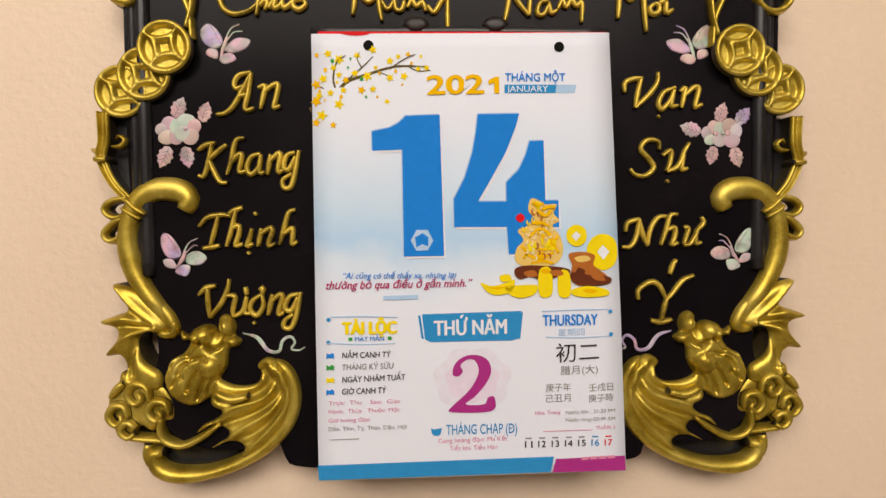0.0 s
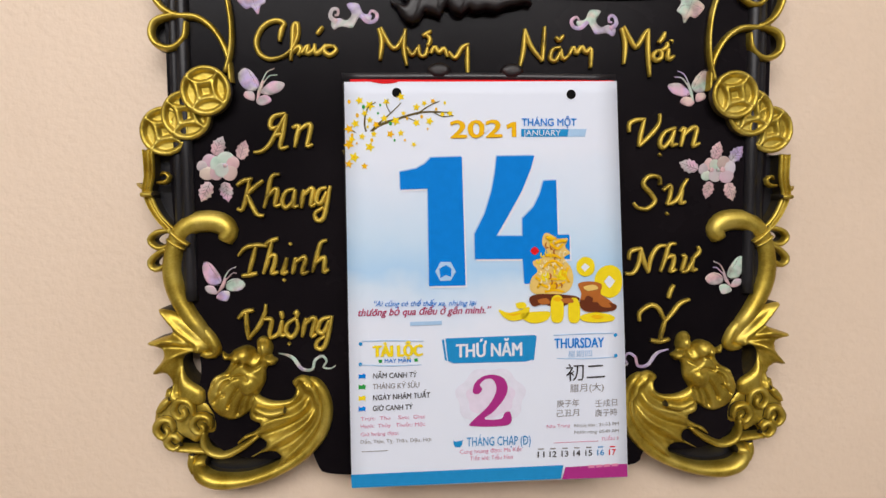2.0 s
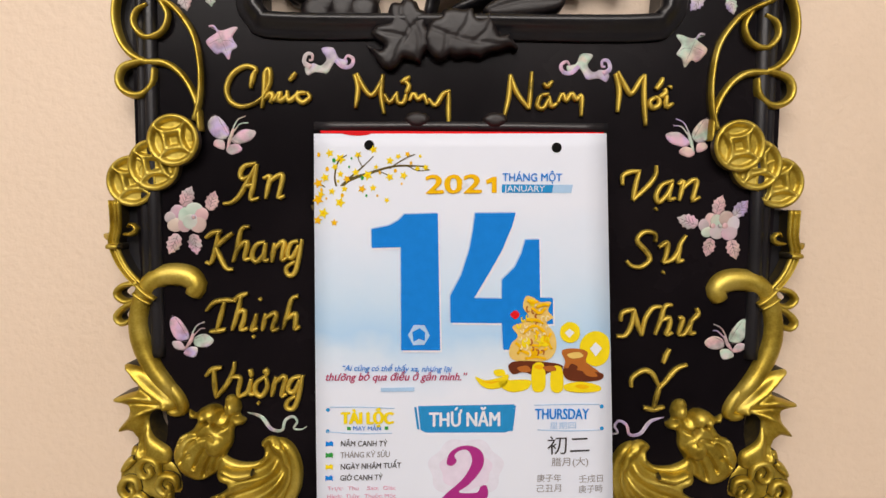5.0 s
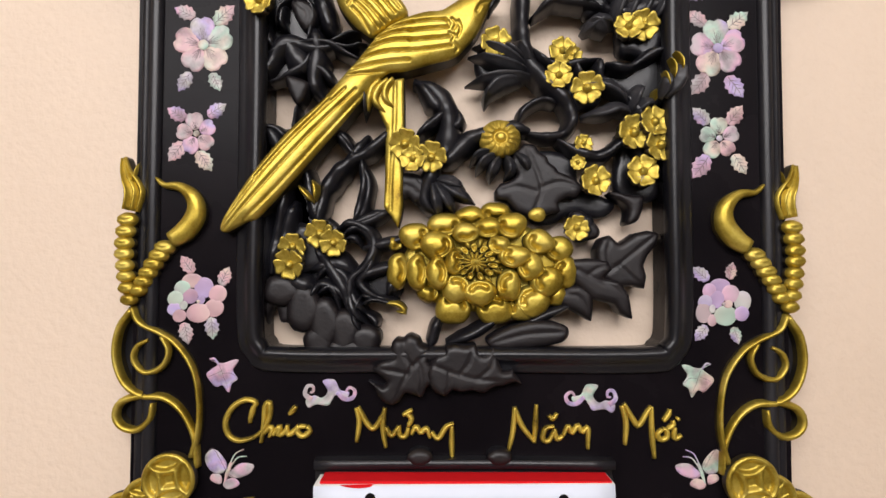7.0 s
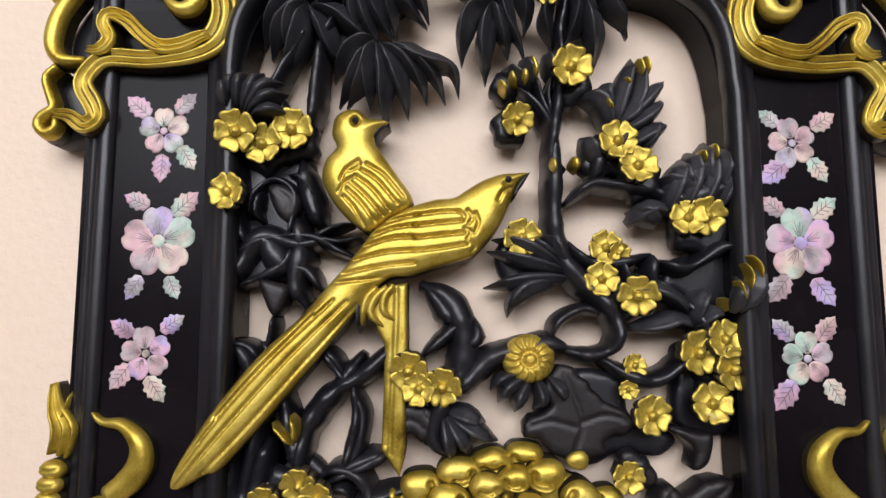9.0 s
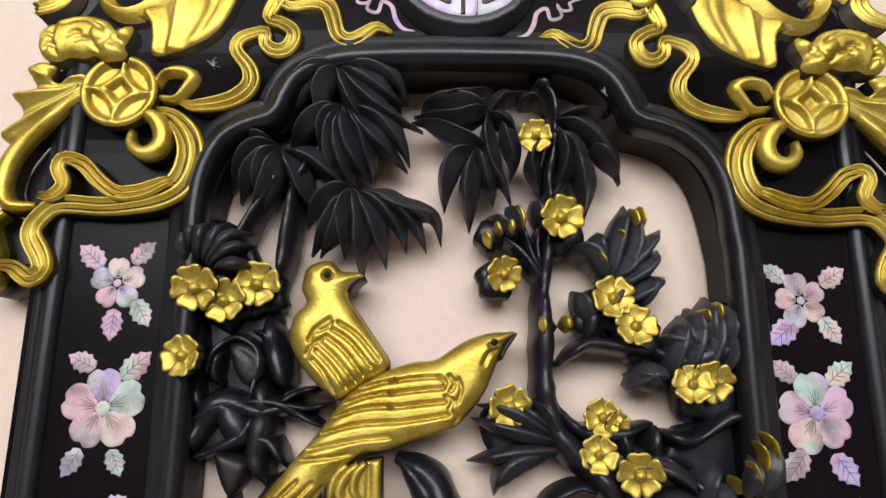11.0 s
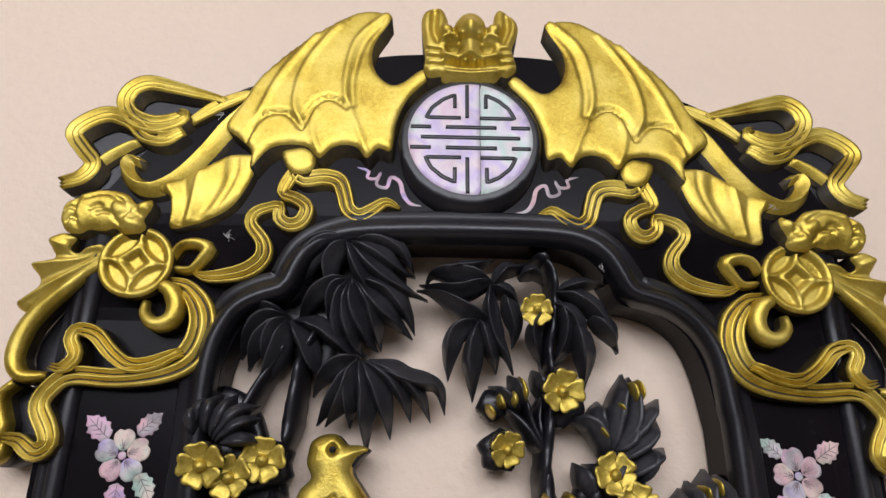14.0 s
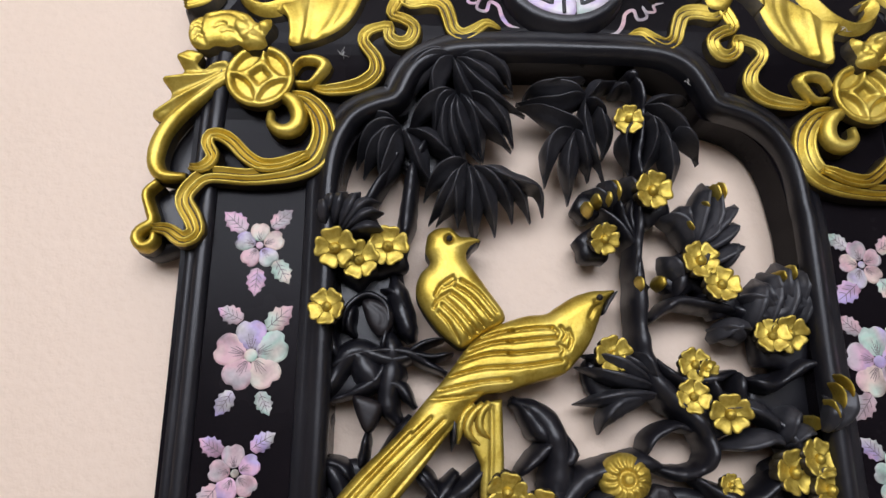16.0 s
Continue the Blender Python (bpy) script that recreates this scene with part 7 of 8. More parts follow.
# wisps of old cobweb caught in the crown
DUST = painted("grey_dust", [(0.3, (0.34, 0.32, 0.30)), (0.7, (0.50, 0.48, 0.46))], (0.8, 0.9), 0.0, 60, 600, 0.3, 0.0003)
random.seed(23)
for wx, wz, d, span in ((-116, 399, 25, 3.4), (60.5, 383.5, 33, 2.2), (45, 467, 24, 4.0), (148, 417, 30, 3.0), (-128, 466, 25, 4.0), (97, 170, 30, 2.4)):
    wisps = []
    for k in range(5):
        a = random.uniform(0, math.tau)
        line = [(wx + random.uniform(-0.4, 0.4) * span, wz + random.uniform(-0.4, 0.4) * span) for _ in range(2)] + [(wx + span * math.cos(a), wz + span * math.sin(a))]
        wisps.append(cord(line, [0.07, 0.12, 0.05], d + 0.4 * k, 0.1, FLAT, step=0.8, taper=False))
    fixed("cobweb", joined("cobweb", wisps, [DUST]), DUST, "wisp of grey cobweb")

# ---- mother-of-pearl inlay ----
INLAY = [PEARL, LINE, LINE]


def local(me):
    me.transform(Matrix.Translation((0, 0, -Z0)))
    return me


def with_lines(plate, lines, d):
    """A thin plate with engraved lines."""
    for p in plate.polygons:
        p.material_index = min(p.material_index, 1)
    bm = bmesh.new()
    bm.from_mesh(plate)
    for pts in lines:
        c = cord(pts, [0.09, 0.13, 0.06], d, 0.04, FLAT, step=0.7, taper=False)
        for p in c.polygons:
            p.material_index = 2
        bm.from_mesh(c)
        bpy.data.meshes.remove(c)
    bm.to_mesh(plate)
    bm.free()
    for mt in INLAY:
        plate.materials.append(mt)
    return plate


def petal_plate(w, l):
    out = [(1.2, -0.15 * w), (0.45 * l, -0.44 * w), (0.82 * l, -0.42 * w), (l, -0.14 * w), (0.93 * l, 0.04 * w), (l, 0.2 * w), (0.8 * l, 0.43 * w), (0.4 * l, 0.42 * w), (1.2, 0.15 * w)]
    rays = [[(1.4, 0.02 * k * w), (f * l, 0.075 * k * w)] for k, f in ((-2, 0.42), (-1, 0.56), (0, 0.50), (1, 0.58), (2, 0.40))]
    return local(with_lines(carve(out, -0.3, 0.25, 0.12, 0.5, res=0.9), rays, 0.38))


def leaf_plate():
    """A toothed leaf ten long, its stalk at the origin."""
    up = [(0.3, 0.6), (1.2, 2.4), (2.6, 2.3), (3.6, 3.7), (4.8, 2.7), (6.2, 3.5), (6.9, 2.1), (8.3, 2.3), (8.6, 1.2), (10.4, 0.3)]
    out = [(0, 0)] + up + [(x - 0.25, -z) for x, z in up[-2::-1]]
    veins = [[(0.5, 0), (5, 0.2), (9, 0.1)]] + [[(x, 0), (x + 1.8, s * 1.9)] for x in (2, 3.8, 5.6) for s in (1, -1)]
    return local(with_lines(carve(out, -0.3, 0.25, 0.1, 0.5, sharp=True, res=0.9), veins, 0.36))


PETAL_A, PETAL_B, LEAF = petal_plate(9.1, 9.2), petal_plate(11.4, 11.0), leaf_plate()
HEART = local(with_lines(carve([(1.7 * math.cos(a), 1.7 * math.sin(a)) for a in np.linspace(0, math.tau, 11)[:-1]], -0.3, 0.4, 0.3, 0.8, res=0.7), [], 0.4))


def laid(name, me, x, z, turn, s, parent=None, d=FACE, label=""):
    ob = new(name, me)
    m = Matrix.Translation(xyz(x, z, d)) @ Matrix.Rotation(-turn, 4, "Y") @ Matrix.Diagonal((s, 1, s, 1))
    if parent:
        ob.parent = parent
        ob.matrix_basis = parent.matrix_basis.inverted() @ m
    else:
        ob.parent = plaque
        ob.matrix_parent_inverse = plaque_inv
        ob.matrix_basis = m
    return tagged(ob, label)


def inlay_leaves(heart, leaves):
    """Each leaf from its stalk to its tip."""
    for x0, z0, x1, z1 in leaves:
        length = math.hypot(x1 - x0, z1 - z0)
        laid("leaf", LEAF, x0, z0, math.atan2(z1 - z0, x1 - x0), length / 10.4, heart)


def inlay_flower(x, z, s, turn, leaves, big=False):
    heart = laid("inlaid_flower", HEART, x, z, 0, s * (1.3 if big else 0.95), label="mother-of-pearl inlaid flower, pink and green sheen")
    for k in range(5):
        a = radians(turn + 72 * k)
        laid("petal", PETAL_B if big else PETAL_A, x + 1.0 * s * math.cos(a), z + 1.0 * s * math.sin(a), a, s * (1 + 0.05 * math.sin(3 * k + x)), heart)
    inlay_leaves(heart, leaves)


DISC = local(with_lines(carve([(math.cos(a) * (1 + 0.05 * math.sin(2 * a)), math.sin(a)) for a in np.linspace(0, math.tau, 15)[:-1]], -0.3, 0.25, 0.15, 0.2, res=0.3), [], 0.4))


def inlay_posy(x, z, discs, leaves):
    """A crowded blossom of overlapping rounded petals."""
    heart = laid("inlaid_blossom", HEART, x, z, 0, 0.6, d=FACE + 1.0, label="mother-of-pearl inlaid blossom of many rounded petals")
    for k, (dx, dz, rx, rz) in enumerate(discs):
        ob = laid("petal", DISC, x + dx, z + dz, 0, 1, heart, d=FACE + 0.09 * k)
        ob.matrix_basis = ob.matrix_basis @ Matrix.Diagonal((1.2 * rx, 1, 1.2 * rz, 1))
    inlay_leaves(heart, leaves)


inlay_flower(-150.0, 299.0, 1.12, 20, [(-157.0, 306.0, -168.0, 316.0), (-145.0, 308.0, -135.0, 317.0), (-150.0, 288.0, -151.0, 274.0), (-142.0, 292.0, -135.0, 280.0)], False)
inlay_flower(-150.0, 247.0, 1.38, 22, [(-155.0, 263.0, -167.0, 269.0), (-144.0, 259.0, -132.0, 270.0), (-157.0, 231.0, -164.0, 220.0), (-145.0, 231.0, -140.0, 220.0)], True)
inlay_flower(-153.0, 196.0, 1.16, 28, [(-159.0, 204.0, -170.0, 211.0), (-147.0, 206.0, -136.0, 213.0), (-160.0, 191.0, -169.0, 180.0), (-152.0, 186.0, -144.0, 174.0)], False)
inlay_flower(143.0, 293.0, 1.14, 30, [(137.0, 301.0, 128.0, 309.0), (152.0, 300.0, 164.0, 307.0), (140.0, 284.0, 127.0, 274.0), (151.0, 286.0, 158.0, 274.0)], False)
inlay_flower(144.0, 246.0, 1.36, 24, [(137.0, 259.0, 127.0, 268.0), (150.0, 258.0, 162.0, 267.0), (138.0, 231.0, 128.0, 219.0), (149.0, 230.0, 158.0, 217.0)], True)
inlay_flower(144.0, 194.0, 1.16, 20, [(138.0, 202.0, 129.0, 212.0), (149.0, 202.0, 158.0, 213.0), (138.0, 184.0, 128.0, 171.0), (152.0, 185.0, 159.0, 173.0)], False)
inlay_posy(-149.8, 101, [(-4.2, 11.7, 4.8, 3.4), (2.6, 7.7, 4.5, 4.9), (-9.5, 7.4, 3.8, 3.6), (-5.0, 3.0, 3.6, 3.6), (-13.2, 1.6, 3.7, 3.6), (-13.8, -4.2, 3.2, 3.0), (10.6, 4.2, 4.2, 4.2), (8.5, -3.7, 4.7, 4.2), (0.0, -6.4, 5.7, 4.5), (-10.6, -8.0, 3.2, 3.0), (1.4, 0.8, 1.9, 1.9), (-8.3, -2.1, 1.9, 2.1)],
           [(-153.5, 116.9, -160.4, 127.0), (-138.1, 110.0, -132.8, 120.6), (-158.0, 89.3, -155.6, 76.6), (-142.9, 92.3, -141.9, 79.3)])
inlay_posy(144.5, 100, [(-1.6, 10.3, 4.9, 3.4), (11.1, 1.6, 4.0, 4.9), (4.2, 5.8, 4.2, 4.2), (-7.6, 7.4, 3.2, 3.6), (-3.4, 2.6, 3.4, 4.2), (-10.1, 1.1, 3.4, 3.4), (-11.1, -4.8, 3.7, 4.9), (-6.4, -9.0, 2.3, 2.8), (1.1, -6.4, 5.5, 4.7), (10.1, -5.3, 3.5, 3.5), (2.6, 0.0, 2.1, 1.9), (-6.4, -2.6, 1.5, 2.1)],
           [(136.6, 113.2, 127.5, 121.2), (148.2, 113.8, 150.9, 123.8), (135.5, 87.8, 128.1, 79.3), (150.3, 87.3, 153.0, 77.2)])
inlay_posy(-153.9, -38.7, [(-9.4, 2.8, 3.6, 3.6), (-13.7, -0.2, 2.8, 2.8), (-10.8, -4.5, 3.9, 3.4), (-5.5, -4.0, 3.6, 3.9), (-4.9, 1.1, 3.4, 3.9), (0.2, 4.1, 4.3, 3.6), (4.3, 1.4, 3.4, 3.6), (2.4, -4.0, 3.9, 4.1), (-1.9, -2.6, 3.6, 3.6), (0.0, 0.0, 1.3, 1.3)],
           [(-160.4, -32.5, -154.5, -20.9), (-145.4, -34.8, -141.2, -23.4), (-163.1, -48.5, -169.3, -60.3), (-154.5, -48.3, -152.9, -60.8)])
inlay_posy(149.3, -42, [(-5.3, 3.4, 2.8, 3.4), (-9.1, 0.4, 2.6, 3.0), (-7.2, -3.6, 2.8, 2.6), (-1.8, 3.0, 3.0, 3.0), (-1.4, -3.4, 3.6, 3.6), (3.7, 4.3, 3.6, 3.6), (7.5, 1.1, 3.2, 3.9), (5.5, -4.1, 3.9, 3.6), (-4.0, 0.0, 1.2, 1.2), (3.0, 0.0, 1.4, 1.4)],
           [(146.8, -35.6, 150.9, -24.1), (157.5, -36.6, 165.7, -27.3), (136.8, -41.8, 124.4, -37.0), (145.0, -49.3, 141.8, -60.3), (156.3, -49.8, 159.5, -61.9)])


def plate(outline, lines=(), name="inlay", label="", parent=None):
    me = with_lines(carve(outline, FACE - 0.3, FACE + 0.25, 0.12, 0.6, res=1.0), lines, FACE + 0.37)
    ob = fixed(name, me, INLAY, label)
    return ob


def butterfly(m, wing_a, wing_b, low_a, low_b, body, feelers):
    ob = plate(m(wing_a), [m(wing_a[i:i + 2] + [body[1]]) for i in (0, 2)], "butterfly_wing", "mother-of-pearl inlaid wing of a butterfly shape")
    for w in (wing_b, low_a, low_b):
        plate(m(w), [m([w[1], body[1]])], "butterfly_wing")
    fixed("butterfly_body", cord(m(body), [0.5, 1.2, 0.8], FACE, 0.5, ROUND, step=0.8), PEARL)
    for f in feelers:
        fixed("feeler", cord(m(f), [0.35, 0.35, 0.25], FACE, 0.3, FLAT, step=1.0), PEARL)


def wings_mirror(pts):
    return [(-1.2 - x, z) for x, z in pts]


for m in (same, wings_mirror):
    butterfly(m, [(-144.6, 16.3), (-140.3, 19.2), (-135.2, 15.1), (-132.7, 9.3), (-136.7, 5.4), (-141.8, 7.3), (-144.7, 11.8)], [(-131.5, 6.1), (-125.6, 11.3), (-117.8, 10.4), (-120.4, 5.5), (-127, 3.2), (-130.9, 3.8)], [(-136, 4.8), (-140.6, 5.7), (-141.9, 2.2), (-136.1, -0.1)], [(-133.5, 2.2), (-128.3, 3.2), (-125.7, -0.3), (-131.6, -2.9), (-134.8, -0.7)],
              [(-134.2, 0.3), (-132.5, 6.1), (-130.4, 11.9)], [[(-131.4, 10.6), (-128.1, 16.7), (-123.5, 19)], [(-130.4, 10), (-126.8, 14.5), (-121.9, 15.2)]])
    butterfly(m, [(-169.4, -99.1), (-166.7, -96.4), (-162.8, -99), (-158.9, -105), (-159, -109.7), (-165, -110.4), (-168.5, -105.8)], [(-155, -108.7), (-149, -106.6), (-144.1, -110.3), (-147.8, -114.3), (-155.1, -113.7)], [(-168.3, -111.5), (-163.4, -111.1), (-160.8, -116.1), (-166.4, -115.5)], [(-161.8, -117.8), (-158.4, -114.4), (-153.5, -115), (-155.2, -120.4), (-159.9, -119.8)],
              [(-161.1, -115.8), (-157.7, -111.1), (-156, -106.3)], [[(-156.6, -106.4), (-153.6, -101.7), (-149.2, -99.6)], [(-155.7, -107.7), (-151.6, -103.6), (-149, -103.6)]])


def trim_mirror(pts):
    return [(-6.2 - x, z - 2.5) for x, z in pts]


for m in (same, trim_mirror):
    plate(m([(-142.8, 68.5), (-136.4, 66.6), (-129.9, 68.6), (-127, 68), (-130.2, 62.9), (-127.5, 57.8), (-130.7, 55.3), (-132.4, 50.2), (-135.9, 54.3), (-139.1, 53.3), (-142.3, 55.9), (-145.1, 60.3), (-142.2, 63.4), (-138.9, 66)]), [m([(-137.7, 65.4), (-135.8, 60.3), (-132.7, 52.7)]), m([(-135.8, 61), (-131.3, 61), (-128.1, 58.5)]), m([(-136.4, 62.2), (-141, 60.3), (-143.6, 59)])], "inlaid_leaf",
          "pink mother-of-pearl maple leaf")
    fixed("stalk", cord(m([(-143.4, 68.8), (-140.8, 69.1), (-138.3, 66)]), [0.5, 0.6, 0.5], FACE, 0.4, FLAT, step=1), PEARL)
    plate(m([(-80.1, 56.9), (-73.5, 57.5), (-70.3, 51.9), (-65.2, 50.7), (-67.1, 46.9), (-72.2, 49.4), (-74.7, 46.3), (-77.2, 43.1), (-83.5, 43.8), (-87.9, 41.9), (-89.5, 46.2), (-84.8, 48.8), (-80.4, 47.5), (-77.2, 51.3)]), [], "inlaid_scroll", "mother-of-pearl cloud scroll")
    fixed("inlaid_curl", cord(m([(-72.2, 50.7), (-67.7, 46.9), (-63.3, 47.5), (-62.1, 51.3), (-65.3, 53.2), (-67.1, 50.7)]), [1.2, 1.4, 1.2, 1.1, 0.9, 0.6], FACE, 0.4, FLAT, step=1), PEARL)
    fixed("inlaid_curl", cord(m([(-86, 46.3), (-89.8, 49.4), (-88.6, 53.8), (-85.5, 53.8), (-85.4, 50.6), (-87.3, 50.6)]), [1.6, 1.4, 1.1, 1, 0.8, 0.6], FACE, 0.4, FLAT, step=1), PEARL)
for m in (same, lambda p: [(-4.5 - x, z - 2) for x, z in p]):
    fixed("inlaid_wave", cord(m([(-125, -153.3), (-116.9, -156), (-111.3, -163.2), (-105, -163.9), (-103, -158.1), (-98.5, -155.6), (-96, -158.9), (-98, -162.7), (-93.5, -163.4), (-90.3, -161.6)]), [round(0.68 * k, 2) for k in [0.3, 1.3, 1.8, 1.6, 1.3, 1.3, 1.2, 1.0, 0.8, 0.3]], FACE, 0.4, FLAT, step=0.8), PEARL, "wavy mother-of-pearl line")
for m in (same, upper):
    fixed("inlaid_wave", cord(m([(-57.4, 438.6), (-51.7, 436.8), (-52.1, 433), (-47.6, 432.5), (-45.4, 435.7), (-47.4, 429.4), (-42.3, 427.7), (-40.3, 433.3), (-35.7, 430.9), (-33.8, 424.2), (-30.3, 419.3), (-24.7, 417.9)]), [round(0.68 * k, 2) for k in [0.3, 1.2, 1.1, 1.1, 1.0, 1.2, 1.4, 1.4, 1.6, 1.7, 1.3, 0.3]], FACE, 0.4, FLAT, step=0.8), PEARL, "wavy mother-of-pearl line")


# ---- the calendar ----
calendar = thing("tear_off_calendar", "thick white tear-off day calendar printed in blue, hanging on the plaque", "calendar", at=(0, 0, Z0))
calendar_rail = fixed("calendar_rail", cord([(-83, 12.6), (0, 13.2), (81, 12.6)], [2.6], FACE, 9, FLAT, step=12, taper=False), BLACK, "dusty black ledge above the calendar")
for x in (-25.5, 18):
    fixed("hanger", carve([(x + 7.2 * math.cos(a), 16.5 + 4.6 * math.sin(a)) for a in np.linspace(0, math.tau, 14)[:-1]], FACE, FACE + 8, 2, 3), [MAROON, BLACK], "dark oval calendar hanger")
fixed("calendar_backing", carve([(-83, 10.5), (81, 10.5), (86, -226), (-82, -226)], FACE + 0.3, FACE + 3.6, 0.2, 1, sharp=True, res=9), [BLACK, BLACK], "thin black card behind the calendar")


def sheet(name, me, material, label="", parent=None):
    ob = part(name, me, material, parent or calendar, label)
    if parent is None:
        ob.matrix_parent_inverse = plaque_inv
    return ob


def cal_d(z):
    """How far the front page stands off the wall."""
    return 46.0 + 4.0 * min(1, max(0, (7.5 - z) / 150))


TOP_L, TOP_R, LOW_L, LOW_R = [(-80.1, 6.7), (76.4, 7.8), (-79.2, -227.6), (84.8, -225.9)]


def on_page(u, v):
    """A place on the page: u across, v down, both from 0 to 1."""
    a = np.array(TOP_L) * (1 - u) + np.array(TOP_R) * u
    b = np.array(LOW_L) * (1 - u) + np.array(LOW_R) * u
    return tuple(a * (1 - v) + b * v)


def block_mesh():
    nu, nv = 13, 32
    v, f = [], []
    for j in range(nv):
        for i in range(nu):
            x, z = on_page(i / (nu - 1), j / (nv - 1))
            v.append(xyz(x, z, cal_d(z) + 0.12 * math.sin(9 * i / nu + 5 * j / nv)))
    for j in range(nv - 1):
        for i in range(nu - 1):
            a = j * nu + i
            f.append((a, a + nu, a + nu + 1, a + 1))
    slots, k = [0] * len(f), len(v)
    v += [(x, -(FACE + 4.2) * MM, z) for x, y, z in v]
    rim = [(i, i + 1) for i in range(nu - 1)] + [((j + 1) * nu - 1, (j + 2) * nu - 1) for j in range(nv - 1)]
    rim += [(k - 1 - i, k - 2 - i) for i in range(nu - 1)] + [(j * nu + nu, j * nu) for j in range(nv - 1)]
    for a, b in rim:
        f.append((a, b, b + k, a + k))
        slots.append(1)
    return mesh("pages", v, f, True, slots)


page = sheet("page_block", block_mesh(), [PAGE, PAPER_EDGE], "thick block of white pages with a pale blue wash")


def flat(name, outline, material, up=0.15, smooth=False, label=""):
    """A printed shape lying on the page."""
    line = curve(outline, 5, True) if smooth else np.array(outline, float)
    from mathutils.geometry import delaunay_2d_cdt
    vs, _, fs, *_ = delaunay_2d_cdt([Vector(p) for p in line], [], [list(range(len(line)))], 1, 1e-6)
    me = mesh(name, [xyz(p[0], p[1], cal_d(p[1]) + 0.25 + up) for p in vs], [tuple(f) for f in fs], False)
    return sheet(name, me, material, label)


def cap_height():
    cu = bpy.data.curves.new("cap", "FONT")
    cu.body = "H"
    ob = new("cap", cu)
    me = bpy.data.meshes.new_from_object(ob.evaluated_get(bpy.context.evaluated_depsgraph_get()))
    h = max(v.co.y for v in me.vertices)
    bpy.data.objects.remove(ob)
    bpy.data.curves.remove(cu)
    bpy.data.meshes.remove(me)
    return h


CAP = cap_height()


HORNED = {"ơ": "o", "ờ": "ò", "ở": "ỏ", "ớ": "ó", "ợ": "ọ", "Ờ": "Ò", "Ơ": "O", "Ớ": "Ó", "Đ": "D"}


def typeset(text, shear):
    cu = bpy.data.curves.new("text", "FONT")
    cu.body, cu.shear, cu.resolution_u = text, shear, 3
    ob = new("text", cu)
    me = bpy.data.meshes.new_from_object(ob.evaluated_get(bpy.context.evaluated_depsgraph_get()))
    bpy.data.objects.remove(ob)
    bpy.data.curves.remove(cu)
    return me


def printed(text, ends, h, material, shear=0.0, bold=0.0, up=0.3, name="print"):
    """A printed line between two ends of its foot; h is the height of a capital in millimetres."""
    plain = "".join(HORNED.get(c, c) for c in text)
    me = typeset(plain, shear)
    xs = [v.co.x for v in me.vertices]
    lo, hi = min(xs), max(xs)
    # the horn of an o and the bar of a D are strokes of their own
    bm = bmesh.new()
    bm.from_mesh(me)
    for i, c in enumerate(text):
        if c in HORNED:
            upto = typeset(plain[: i + 1], shear)
            right = max(v.co.x for v in upto.vertices)
            bpy.data.meshes.remove(upto)
            if c == "Đ":
                box = [(right - 0.62, 0.33), (right - 0.30, 0.33), (right - 0.30, 0.39), (right - 0.62, 0.39)]
            else:
                box = [(right - 0.10, 0.43), (right + 0.02, 0.50), (right + 0.05, 0.62), (right - 0.03, 0.62), (right - 0.04, 0.54), (right - 0.12, 0.48)]
            bm.faces.new([bm.verts.new((a, b, 0.001)) for a, b in box])
    bm.to_mesh(me)
    bm.free()
    (x0, z0), (x1, z1) = ends
    for v in me.vertices:
        k, g = (v.co.x - lo) / (hi - lo), v.co.y / CAP * h
        x = x0 + (x1 - x0) * k - g * (z1 - z0) / (x1 - x0)
        z = z0 + (z1 - z0) * k + g
        v.co = xyz(x, z, cal_d(z) + 0.3 + up + 20 * v.co.z)
    if bold:
        bm, k = bmesh.new(), bold * h * 1.1
        for n, (dx, dz) in enumerate(((0, 0), (k, 0), (-k, 0), (k / 2, k / 2), (-k / 2, -k / 2))):
            twin = me.copy()
            twin.transform(Matrix.Translation((dx * MM, -0.03 * MM * n, dz * MM)))
            bm.from_mesh(twin)
            bpy.data.meshes.remove(twin)
        bm.to_mesh(me)
        bm.free()
    return sheet(name, me, material)


def bars(ends, h, material, count=1, up=0.3):
    """Lettering too small to read, as plain bars."""
    (x0, z0), (x1, z1) = ends
    for k in range(count):
        a, b = k / count + 0.01, (k + 0.86) / count if count > 1 else 1.0
        p, q = (x0 + (x1 - x0) * a, z0 + (z1 - z0) * a), (x0 + (x1 - x0) * b, z0 + (z1 - z0) * b)
        flat("bar", [p, q, (q[0], q[1] + h), (p[0], p[1] + h)], material, up)


# red remnant of the cover, holes
flat("red_strip", [(-66.7, 7.4), (-48.6, 7.9), (-50.4, 6.5), (-52.7, 6), (-56.3, 5.7), (-60.3, 5.9), (-63.8, 6.5)], RED, 0.1, False, "thin red remnant of the torn cover")
sheet("red_edge", slab(-0.077, 0.0755, -0.0440, -0.0285, Z0 + 0.0072, Z0 + 0.0086), RED, "red top edge of the block")
for x, z in [(-50.5, 0.7), (49.7, 0.1)]:
    flat("punched_hole", [(x + 2.7 * math.cos(a), z + 2.7 * math.sin(a)) for a in np.linspace(0, math.tau, 25)[:-1]], HOLE, 0.1)

